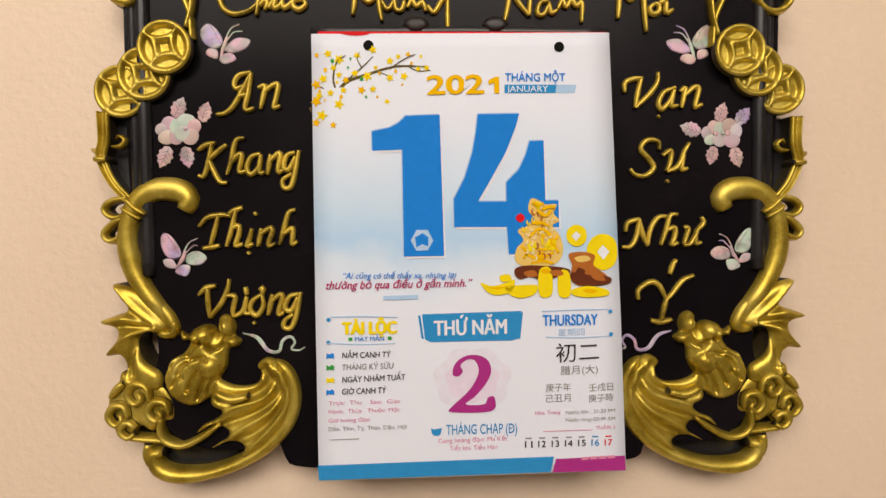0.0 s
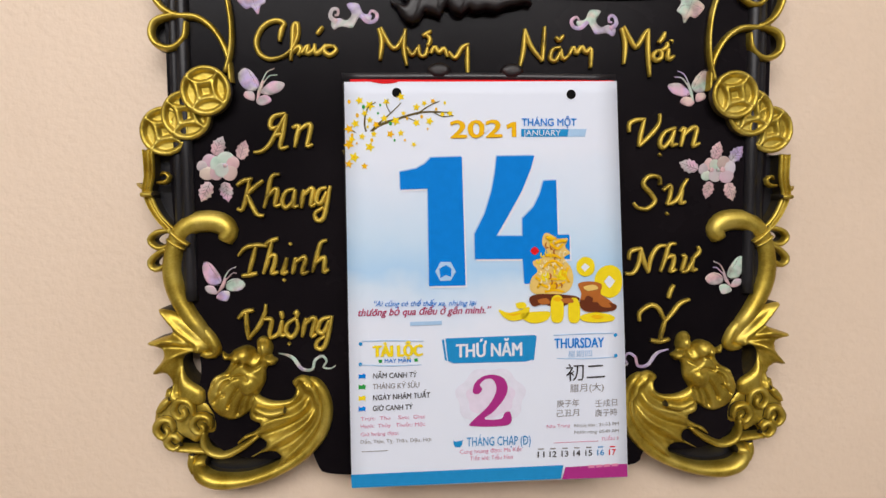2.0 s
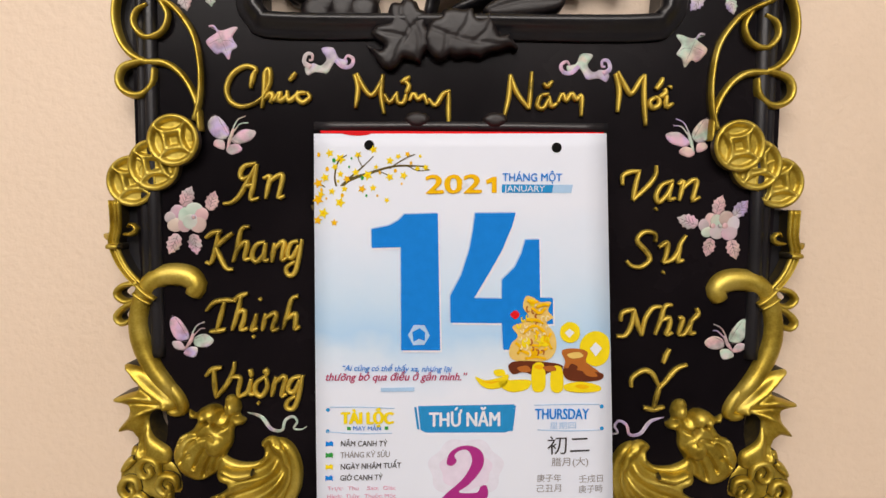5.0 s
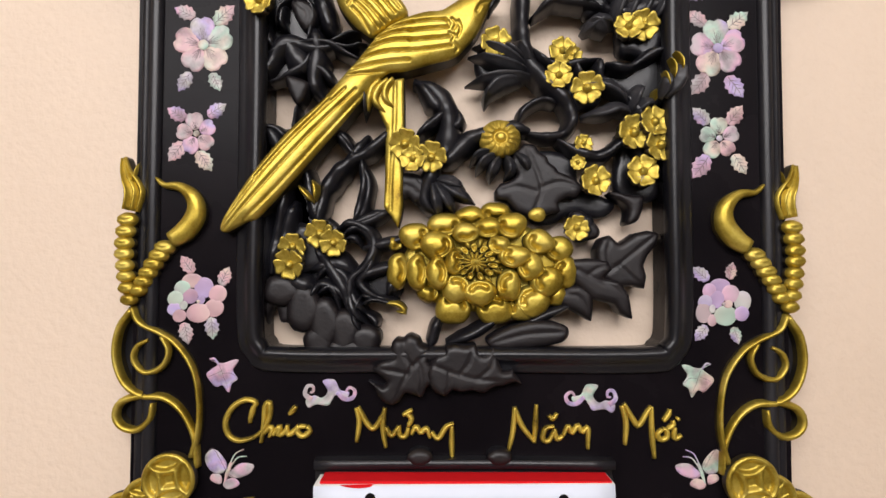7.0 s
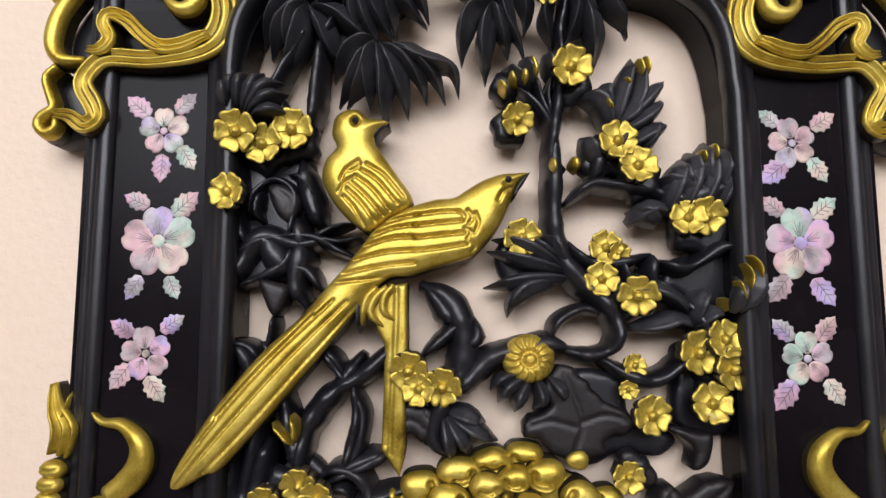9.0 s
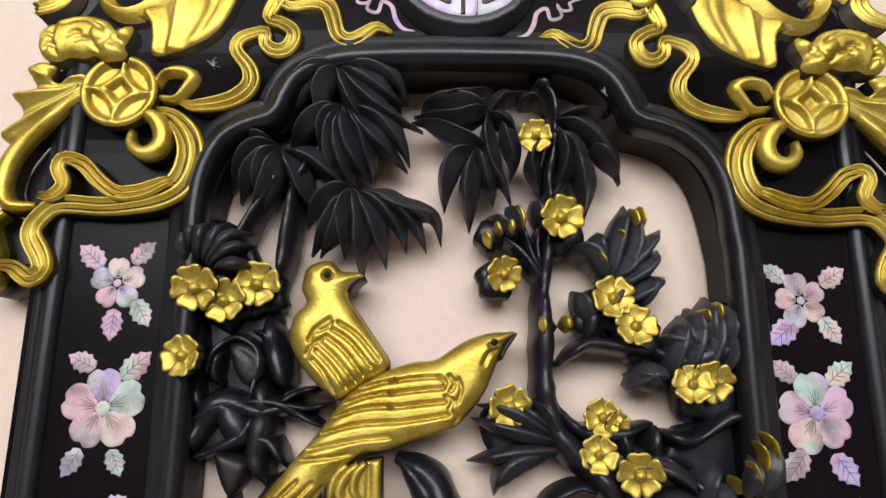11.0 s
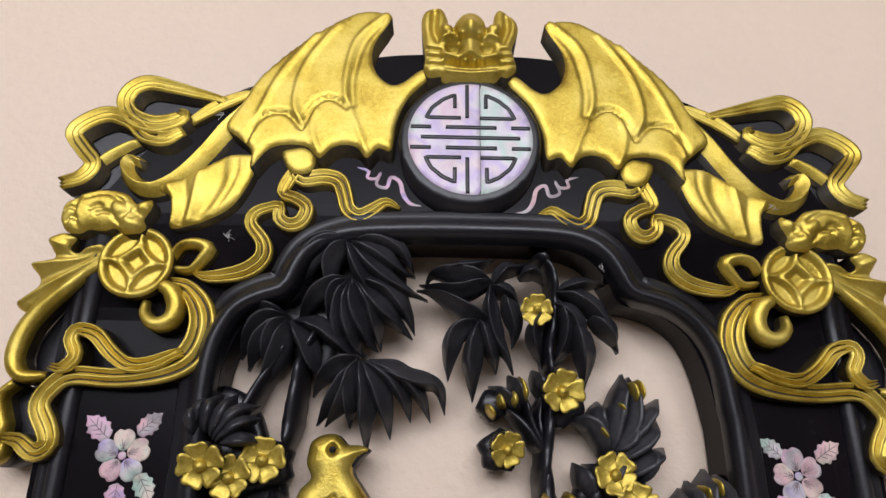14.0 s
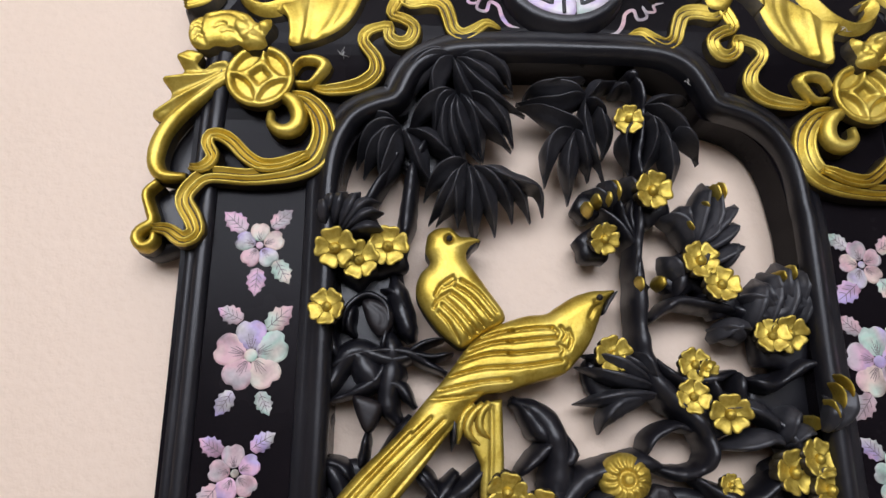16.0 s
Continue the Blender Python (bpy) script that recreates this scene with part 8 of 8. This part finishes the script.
# 2021 / month
printed("202", [(-19.8, -24.7), (9.3, -24.2)], 9.5, AMBER, 0, 0.055)
flat("print", [(15.2, -24.2), (17.8, -24.2), (17.7, -15.7), (15.6, -15.7), (12, -17.5), (12.4, -19.7), (15.1, -18.7)], AMBER, 0.35)
flat("gem", [(-0.2, -17.6), (2.5, -19.7), (-0.2, -22), (-2.9, -19.7)], WHITE_INK, 0.4)
printed("THÁNG MỘT", [(20.9, -17.9), (52.7, -17.9)], 4.1, BLUE, 0, 0.02)
flat("band", [(20.6, -19.7), (48.2, -19.7), (47.5, -24.1), (20.6, -24.1)], MID_BLUE, 0.1)
flat("band", [(48.2, -19.7), (58.7, -19.7), (57.8, -24.1), (47.5, -24.1)], PALE_BLUE, 0.1)
printed("JANUARY", [(21.8, -23.5), (43.6, -23.5)], 3.2, WHITE_INK, 0, 0.0)

# the great numerals, with a pale halo and a darker lower edge
ONE = [(-49.2, -44.1), (-39.8, -42.1), (-35, -39.5), (-31.5, -36), (-13.7, -35.4), (-12, -109.4), (-33.1, -109.5), (-33.4, -53.6), (-49, -54.1)]
FOUR_ = [(6.4, -35.2), (28.2, -34.9), (26.3, -42), (20.9, -55.3), (13.4, -68.6), (6.1, -81), (21.1, -81.1), (21.1, -71), (27.8, -64.2), (31.4, -56.8), (33.5, -49.4), (41, -49.1), (41.8, -80.7), (48.7, -80.7), (49, -94.8), (42.1, -94.7), (42.1, -108.8), (22.2, -108.9), (21.3, -94.5), (-6.5, -94.3), (-6.7, -79.7), (-0.9, -68.5), (3.3, -55.2), (5.2, -44.9)]
for shape in (ONE, FOUR_):
    flat("numeral_halo", [(x + 1.0, z - 1.2) for x, z in shape], WHITE_INK, 0.05)
    flat("numeral_edge", [(x - 0.55, z + 0.55) for x, z in shape], PALE_BLUE, 0.15)
    flat("numeral", shape, BLUE, 0.3, label="large blue printed numeral")
flat("badge", [(-29.5, -101.2), (-26.4, -95.6), (-20.5, -95.7), (-17.6, -101.3), (-20.6, -106.4), (-26.6, -106.6)], PALE_BLUE, 0.45)
flat("badge_mark", [(-27.1, -99.5), (-23.2, -97.4), (-20.2, -99.5), (-20.3, -104.3), (-23.5, -103.1), (-26.5, -104.8)], BLUE, 0.6)

# sprig of yellow blossom
sheet("twig", cord([(-81.4, -32.8), (-72, -29.9), (-67.5, -24), (-61.6, -18.2), (-51.2, -14.4), (-36.5, -10.3), (-20.3, -10.3)], [1.3, 1.1, 0.9, 0.8, 0.6, 0.5, 0.3], cal_d(-10) + 0.35, 0.06, FLAT, step=1.5), TWIG)
sheet("twig", cord([(-63, -18.5), (-54.1, -10.9), (-48.2, -5.1)], [0.5, 0.4, 0.2], cal_d(-10) + 0.35, 0.06, FLAT, step=1.5), TWIG)
sheet("twig", cord([(-67.2, -24), (-68.9, -16.7), (-67, -8), (-62.2, -4.5)], [0.6, 0.5, 0.4, 0.2], cal_d(-10) + 0.35, 0.06, FLAT, step=1.5), TWIG)
sheet("twig", cord([(-39.5, -11.5), (-32, -6.5), (-26.1, -3.9)], [0.4, 0.3, 0.2], cal_d(-10) + 0.35, 0.06, FLAT, step=1.5), TWIG)
sheet("twig", cord([(-80.3, -38.9), (-73.6, -37.8), (-67.7, -40.1)], [0.5, 0.4, 0.2], cal_d(-10) + 0.35, 0.06, FLAT, step=1.5), TWIG)
sheet("twig", cord([(-70.5, -29), (-73.3, -22.6), (-77.7, -19.7)], [0.6, 0.4, 0.3], cal_d(-10) + 0.35, 0.06, FLAT, step=1.5), TWIG)
sheet("twig", cord([(-80.2, -33.1), (-74.4, -31.9), (-69, -26.1), (-64.8, -22)], [1.6, 1.5, 1.2, 0.8], cal_d(-10) + 0.35, 0.06, FLAT, step=1.5), TWIG)
sheet("twig", cord([(-51.2, -14.4), (-45.4, -13.2), (-39.5, -15.6)], [0.4, 0.3, 0.2], cal_d(-10) + 0.35, 0.06, FLAT, step=1.5), TWIG)
sheet("twig", cord([(-30.6, -9.7), (-24.7, -12.6), (-18.2, -12.1)], [0.3, 0.25, 0.2], cal_d(-10) + 0.35, 0.06, FLAT, step=1.5), TWIG)
sheet("twig", cord([(-54.1, -10.9), (-56.4, -6.3), (-55.2, -2.8)], [0.3, 0.25, 0.15], cal_d(-10) + 0.35, 0.06, FLAT, step=1.5), TWIG)
random.seed(5)
for x, z in [(-77.7, -19.7), (-74.1, -16.7), (-65.9, -14.7), (-63.7, -22.6), (-70.4, -24), (-77.8, -28.4), (-79.4, -34.2), (-68.8, -10.9), (-56.4, -4.5), (-39.5, -16.2), (-32.1, -15.3), (-35, -5.1), (-30, -3.9), (-51.3, -15.3), (-57.7, -13.8), (-48.4, -22), (-54.3, -22.6), (-41.1, -28.5), (-66.1, -29.9), (-76.3, -25.5), (-81.2, -24), (-71.6, -3.7), (-65.8, -6.6), (-48.2, -1.6), (-24.7, -11.5), (-20.3, -10.9), (-75, -35.7), (-69.2, -40.7), (-78, -39.5), (-46.8, -10.9), (-39.4, -7.4), (-62.4, -17.3)]:
    if x < -78:
        continue
    r = random.uniform(1.3, 2.5) * (1.15 if x < -50 else 0.8)
    t0 = random.uniform(0, 6)
    star = [(x + r * (1.15 if k % 2 == 0 else 0.62) * math.cos(t0 + k * math.pi / 5), z + r * (1.15 if k % 2 == 0 else 0.62) * math.sin(t0 + k * math.pi / 5)) for k in range(10)]
    flat("blossom_heart", [(x + 0.3 * r * math.cos(a), z + 0.3 * r * math.sin(a)) for a in np.linspace(0, math.tau, 8)[:-1]], AMBER, 0.45)
    flat("printed_blossom", star, random.choice([YELLOW, YELLOW, YELLOW, YELLOW, AMBER]), 0.2 + random.uniform(0, 0.1), True)

for x, z in [(-80, -17.3), (-76, -23.2), (-73.4, -27.8), (-67.1, -18.5), (-64.9, -26.1), (-61.2, -10.9), (-54.2, -16.7), (-44.8, -13.8), (-36.5, -12.7), (-28.2, -8.6), (-23.2, -5), (-59.9, -6.3), (-69.3, -7.4), (-72.9, -12.1), (-80.2, -30.2), (-46.1, -26.1), (-52, -26.1), (-77.4, -4.5), (-33.1, -19.7)]:
    if x < -78:
        continue
    r = random.uniform(0.5, 1.0)
    flat("printed_bud", [(x + r * math.cos(a), z + 1.3 * r * math.sin(a)) for a in np.linspace(0, math.tau, 8)[:-1]], random.choice([YELLOW, AMBER, GREEN]), 0.35)

# gold ornament printed beside the numeral, as plain shapes
flat("printed_coin", [(x, z) for x, z in [(79.9, -109.4), (78.7, -101.9), (73.3, -98.6), (67.2, -100.3), (63.6, -106.3), (65.7, -113.8), (71.8, -117.8), (77.8, -115.4)]], YELLOW, 0.35, True)
flat("printed_coin", [(63.6, -100.3), (62.4, -95.5), (57.5, -93.6), (53.3, -96.6), (53.3, -102), (57.5, -105), (61.8, -103.8)], YELLOW, 0.45, True)
for c in ([(72.1, -104.5), (75.7, -107.9), (72.4, -112.4), (69, -108.1)], [(57.8, -97.2), (60.6, -99.3), (57.8, -102.3), (55.4, -99.6)]):
    flat("coin_gap", c, WHITE_INK, 0.55)
flat("printed_figure", [(34.1, -79.7), (38.6, -80.7), (41.6, -82.8), (47.6, -82.8), (46.1, -87.6), (49.1, -91.2), (45.5, -94.1), (49.7, -100.1), (50.9, -107.6), (47.6, -113.6), (40, -115.6), (31, -115.5), (25.6, -112.5), (26.2, -105.9), (29.9, -101.5), (26.9, -96.4), (32.3, -94), (35.6, -90.5), (32.6, -85.7)], TAN, 0.5, True, "printed golden figurine shape")
for pts in ([(37.1, -85.7), (41.6, -88.7), (44.6, -85.8)], [(32.6, -100), (38.6, -95.6), (44.6, -100.1), (43.1, -106.1), (35.5, -106)], [(31, -108.9), (38.5, -111.4), (46.1, -107.9)], [(34.1, -92.5), (40.1, -92.6), (43.7, -94.7)], [(34.7, -81.5), (37.7, -83.3), (40.7, -82.2)], [(28.6, -104.7), (31.6, -107.7), (29.8, -111.3)], [(47.9, -99.5), (46.1, -103.7), (48.5, -108.5)], [(37.1, -97.6), (40.7, -99.5), (39.5, -103)], [(34, -113.7), (40, -112.6), (45.5, -113.9)], [(39.5, -85.7), (43.7, -84), (46.7, -84.6)]):
    sheet("printed_line", cord(pts, [0.7, 0.9, 0.6], cal_d(-110) + 1.0, 0.08, FLAT, step=1.2), AMBER)
fx, fz = 38.6, -98.5
for k in range(34):
    a, q = 2.4 * k, math.sqrt((k + 0.5) / 34)
    x, z, r = fx + 9.0 * q * math.cos(a), fz + 14.5 * q * math.sin(a), random.uniform(0.9, 1.9)
    curl = [(x + r * 0.6 * math.cos(b + a), z + r * math.sin(b + a)) for b in (0, 1.2, 2.4, 3.5)]
    sheet("printed_line", cord(curl, [0.25, 0.5, 0.3], cal_d(z) + 1.35, 0.05, FLAT, step=0.5), [CREAM, CREAM, YELLOW, RUST][k % 4])
flat("printed_ball", [(x, z) for x, z in [(28.4, -87.4), (30.8, -89.8), (28.4, -92.2), (25.7, -89.8)]], RED, 0.6, True)
flat("printed_stand", [(25, -117.2), (31, -114.9), (47.6, -115.7), (54.5, -117.6), (52.1, -121.8), (47.6, -121.1), (41.5, -124), (34, -120.9), (27.4, -122.1)], BROWN, 0.65, True)
flat("printed_stone", [(53.9, -109.2), (61.2, -108), (67.8, -109.9), (67.2, -115.3), (73.3, -119.9), (76.3, -124.4), (67.2, -125.8), (58.1, -125.4), (54.5, -121.2), (55.7, -115.2)], RUST, 0.6, True)
flat("printed_stone", [(55.1, -118.8), (64.2, -120.1), (75.7, -121.4), (75.1, -125), (64.2, -126.1), (56.3, -124.2)], BROWN, 0.7, True)
for o in ([(7, -123.6), (12.9, -125.5), (20.5, -123.8), (25, -122.3), (23.4, -128.3), (15.9, -130.3), (10.5, -128.5)], [(20.4, -126.2), (29.5, -125.1), (37, -125.5), (35.5, -130), (27.9, -132), (21.9, -129.8)], [(38.2, -117.4), (44.2, -116.9), (44.8, -130.1), (38.2, -130.6)], [(48.5, -118.7), (53.9, -118.8), (54.5, -130.8), (48.4, -130.7)], [(55.7, -127.8), (64.2, -126.1), (73.9, -128), (74.5, -131.1), (64.2, -132.1), (56.3, -130.8)],
          [(17.2, -120.2), (22, -119.6), (23.2, -122.6), (18.4, -123.2)]):
    flat("printed_ingot", o, YELLOW, 0.8, True)
for o in ([(38.8, -118), (41.8, -116.8), (44.2, -118.1), (41.8, -119.5)], [(10.5, -126.1), (15.9, -127.3), (20.7, -125.6), (15.9, -126.1)], [(61.2, -128.5), (64.8, -127.6), (69, -128.9), (64.8, -130)]):
    flat("printed_shade", o, AMBER, 0.9, True)

for o, mt in (([(29.8, -118.5), (35.2, -117.4), (37, -120.4), (32.2, -120.9)], RUST), ([(43.6, -118.1), (49.1, -117.5), (50.9, -119.9), (46, -120.5)], RUST), ([(56.9, -111), (63, -109.9), (65.4, -112.3), (59.3, -113.4)], TAN), ([(64.2, -117.1), (70.3, -119.6), (73.3, -123.2), (67.2, -122.5)], RUST), ([(58.7, -116.4), (62.4, -117.7), (61.2, -120.7), (57.5, -120)], BROWN),
              ([(35.3, -82.1), (37.7, -81.3), (40.1, -84), (37.1, -85.1)], YELLOW), ([(32.2, -103.6), (35.9, -102.4), (36.4, -106.6), (32.8, -107.2)], YELLOW), ([(42.5, -101.3), (46.7, -102.5), (46.1, -106.7), (42.5, -106.1)], YELLOW), ([(37, -108.4), (40.7, -107.8), (41.2, -110.8), (37.6, -111.4)], AMBER)):
    flat("printed_shade", o, mt, 0.95, True)

# proverb
printed("“Ai cũng có thể thấy xa, nhưng lại", [(-64.8, -120.7), (-5.6, -121.1)], 3.0, BLUE, 0.3, 0.008)
printed("thường bỏ qua điều ở gần mình.”", [(-73.8, -126.2), (2.8, -125.7)], 4.1, CRIMSON, 0.3, 0.02)
bars([(-44.3, -132.3), (-25.9, -131.9)], 2.2, PALE_BLUE, 1)

# title boxes
for pts in ([(-71.9, -140.8), (-55.7, -140.7), (-36.7, -141.3)], [(-73.6, -154.5), (-55.9, -155.4), (-38.1, -155.1)], [(39.4, -139.3), (58.1, -138.7), (75.1, -138.6)], [(41.4, -153), (58.1, -153.5), (75.8, -152.9)]):
    sheet("rule", cord(pts, [0.25, 0.3, 0.2], cal_d(-150) + 0.4, 0.06, FLAT, step=4), PALE_BLUE)
for x, z in [(-72.8, -142.3), (-73, -154.2), (76.1, -139.8), (76.4, -152)]:
    flat("dot", [(x + 1.1 * math.cos(a), z + 1.1 * math.sin(a)) for a in np.linspace(0, math.tau, 11)[:-1]], MID_BLUE, 0.2)
printed("TÀI LỘC", [(-65.4, -149.9), (-37.5, -149.7)], 6.2, YELLOW, 0, 0.085)
printed("MAY MẮN", [(-59.1, -153.5), (-44, -153.5)], 2.2, BLUE, 0, 0.012)
for x, z in [(-61.5, -152.6), (-41, -152.3)]:
    flat("dot", [(x - 1, z - 0.9), (x + 1, z - 0.9), (x + 1, z + 0.9), (x - 1, z + 0.9)], GREEN, 0.2)
flat("banner", [(-23.9, -140), (28.5, -138.9), (27.2, -153.4), (23.3, -154.5), (-19.6, -154.7), (-22.5, -153.2)], MID_BLUE, 0.15, label="blue printed banner")
flat("banner_side", [(-26, -140.6), (-24.8, -140.6), (-23.1, -153.2), (-24.3, -152.6)], MID_BLUE, 0.15)
flat("banner_side", [(28.5, -139.5), (29.4, -139.5), (27.9, -153.4), (26.9, -154)], MID_BLUE, 0.2)
printed("THỨ NĂM", [(-17.5, -151.2), (20.6, -150.8)], 7.6, WHITE_INK, 0, 0.04)
printed("THURSDAY", [(40, -146.9), (69.1, -146.7)], 5.6, BLUE, 0, 0.03)
printed("星期四", [(48.0, -152.2), (62.2, -151.9)], 3.0, PALE_BLUE)

# left column
for k, (y, line, x1, mt) in enumerate(((634, "NĂM CANH TÝ", 692, BLUE), (655, "THÁNG KỶ SỬU", 697, GREEN), (676, "NGÀY NHÂM TUẤT", 718, YELLOW), (697, "GIỜ CANH TÝ", 684, BLUE))):
    a, b = [[(-65.9, -162.5), (-40.5, -162.3)], [(-66, -168.8), (-39.1, -168.3)], [(-66.1, -175.4), (-32.9, -174.4)], [(-66.2, -181.7), (-43.1, -181.2)]][k]
    printed(line, (a, b), 3.0, PRINT_GREY if k == 1 else PRINT_BLACK, 0.1, 0.01)
    x, z = a[0] - 6.2, a[1] + 1.2
    flat("mark", [(x - 2.1, z - 1.6), (x - 1.2, z - 1), (x + 1.2, z - 1), (x + 1.8, z - 1.7), (x + 2, z + 1), (x + 0.8, z + 1.7), (x - 0.4, z + 0.8), (x - 2, z + 1.6)], mt, 0.2)
printed("Trực:  Thu    Sao:  Giác", [(-73.4, -187.2), (-36, -186.7)], 2.1, PINK, 0, 0.0)
printed("Hành:  Thủy   Thuộc: Mộc", [(-73.4, -191.7), (-36, -191.2)], 2.1, PINK, 0, 0.0)
printed("Giờ hoàng đạo:", [(-73.5, -196.5), (-51.6, -196.1)], 2.1, PINK, 0, 0.0)
printed("Dần, Thìn, Tỵ, Thân, Dậu, Hợi", [(-73.6, -201), (-32.6, -200.4)], 2.1, PRINT_GREY, 0, 0.0)
bars([(-73.3, -205.9), (-57.6, -205.6)], 0.4, PRINT_GREY, 1)

# middle column
gx, gz = 2.4, -175.1
for r, mt, up in ((20, PALE_BLUSH, 0.1), (14, BLUSH, 0.2)):
    flat("printed_glow", [(gx + r * (1 + 0.06 * math.sin(7 * a)) * math.cos(a), gz + 0.85 * r * (1 + 0.06 * math.sin(7 * a)) * math.sin(a)) for a in np.linspace(0, math.tau, 40)[:-1]], mt, up, True)
flat("day_numeral", [(-8.1, -171.9), (-6.6, -166.2), (-1.8, -162.6), (4.2, -161.8), (10.2, -164.3), (12.3, -170.1), (10.1, -176.4), (4.1, -183.6), (-1.3, -188), (8.3, -188.2), (10.7, -184.6), (14, -184.6), (12.5, -191.9), (-8.6, -192.1), (-8.5, -189.1), (-0.1, -181.4), (4.5, -174.5), (5.7, -169.1), (3.3, -164.5), (-0.9, -164.5), (-3.9, -167.4), (-2.7, -170.5), (-5.1, -173.1)], MAGENTA, 0.5, True, label="magenta printed numeral two")
printed("THÁNG CHẠP (Đ)", [(-11.7, -204.1), (26, -204)], 5.2, MID_BLUE, 0, 0.004)
flat("mark", [(-19.7, -200.6), (-18.2, -201.3), (-15.2, -200.7), (-14, -200.5), (-14.7, -203.8), (-15.9, -204.7), (-18.3, -204.6), (-19.4, -203.1)], MID_BLUE, 0.2)
printed("Cung hoàng đạo: Ma Kết", [(-15.9, -208.6), (20.8, -207.9)], 2.4, PINK, 0, 0.0)
printed("Tiết khí: Tiểu Hàn", [(-9.9, -212.7), (15.4, -212.3)], 2.4, PINK, 0, 0.0)

# right column
printed("初二", [(47, -165.9), (70, -165)], 7.6, PRINT_BLACK)
printed("腊月(大)", [(49.4, -172.9), (69.4, -172.3)], 3.6, PRINT_GREY)
printed("庚子年", [(41.5, -181.8), (54.8, -181.5)], 3.2, PRINT_GREY)
printed("壬戌日", [(64.5, -182.2), (77.6, -181.6)], 3.2, PRINT_GREY)
printed("己丑月", [(41.5, -187.6), (54.8, -187.2)], 3.2, PRINT_GREY)
printed("庚子時", [(64.5, -188), (77.7, -187.4)], 3.2, PRINT_GREY)
printed("Nha Trang", [(35.7, -194.5), (49.3, -194.1)], 1.9, PINK)
printed("Nước lớn : 21:33 PM", [(52.1, -194.5), (78.6, -193.8)], 1.9, PRINT_GREY)
printed("Nước ròng: 05:49 AM", [(52.1, -198.4), (78.6, -198.1)], 1.9, PRINT_GREY)
printed("TUẦN 3", [(68.2, -203), (78.6, -202.7)], 1.9, PINK)
bars([(39.6, -203.7), (66.4, -203.3)], 0.35, PINK, 1)
for k, (day, mt) in enumerate((("11", PRINT_BLACK), ("12", PRINT_BLACK), ("13", PRINT_BLACK), ("14", PRINT_BLACK), ("15", PRINT_BLACK), ("16", MID_BLUE), ("17", RED))):
    a, b = [(30.2, -212), (73.1, -211.7)]
    x, z = a[0] + (b[0] - a[0]) * k / 6, a[1] + (b[1] - a[1]) * k / 6
    printed(day, ((x, z), (x + 4.0, z)), 3.4, mt, 0, 0.02)
    bars(((x + 0.3, z + 4.6), (x + 3.6, z + 4.6)), 0.7, PRINT_GREY if k < 5 else mt)

# foot band
flat("foot_band", [(-79.5, -219.3), (45.7, -217.2), (44.1, -225.5), (-79, -227.2)], MID_BLUE, 0.2, label="blue printed foot band")
flat("foot_band", [(46.9, -218.5), (84.1, -217.5), (84.5, -225.5), (45, -225.8)], MAGENTA, 0.2, label="magenta printed foot band")
bars([(60.3, -219.4), (79.2, -218.6)], 1.6, PINK, 4, 0.4)
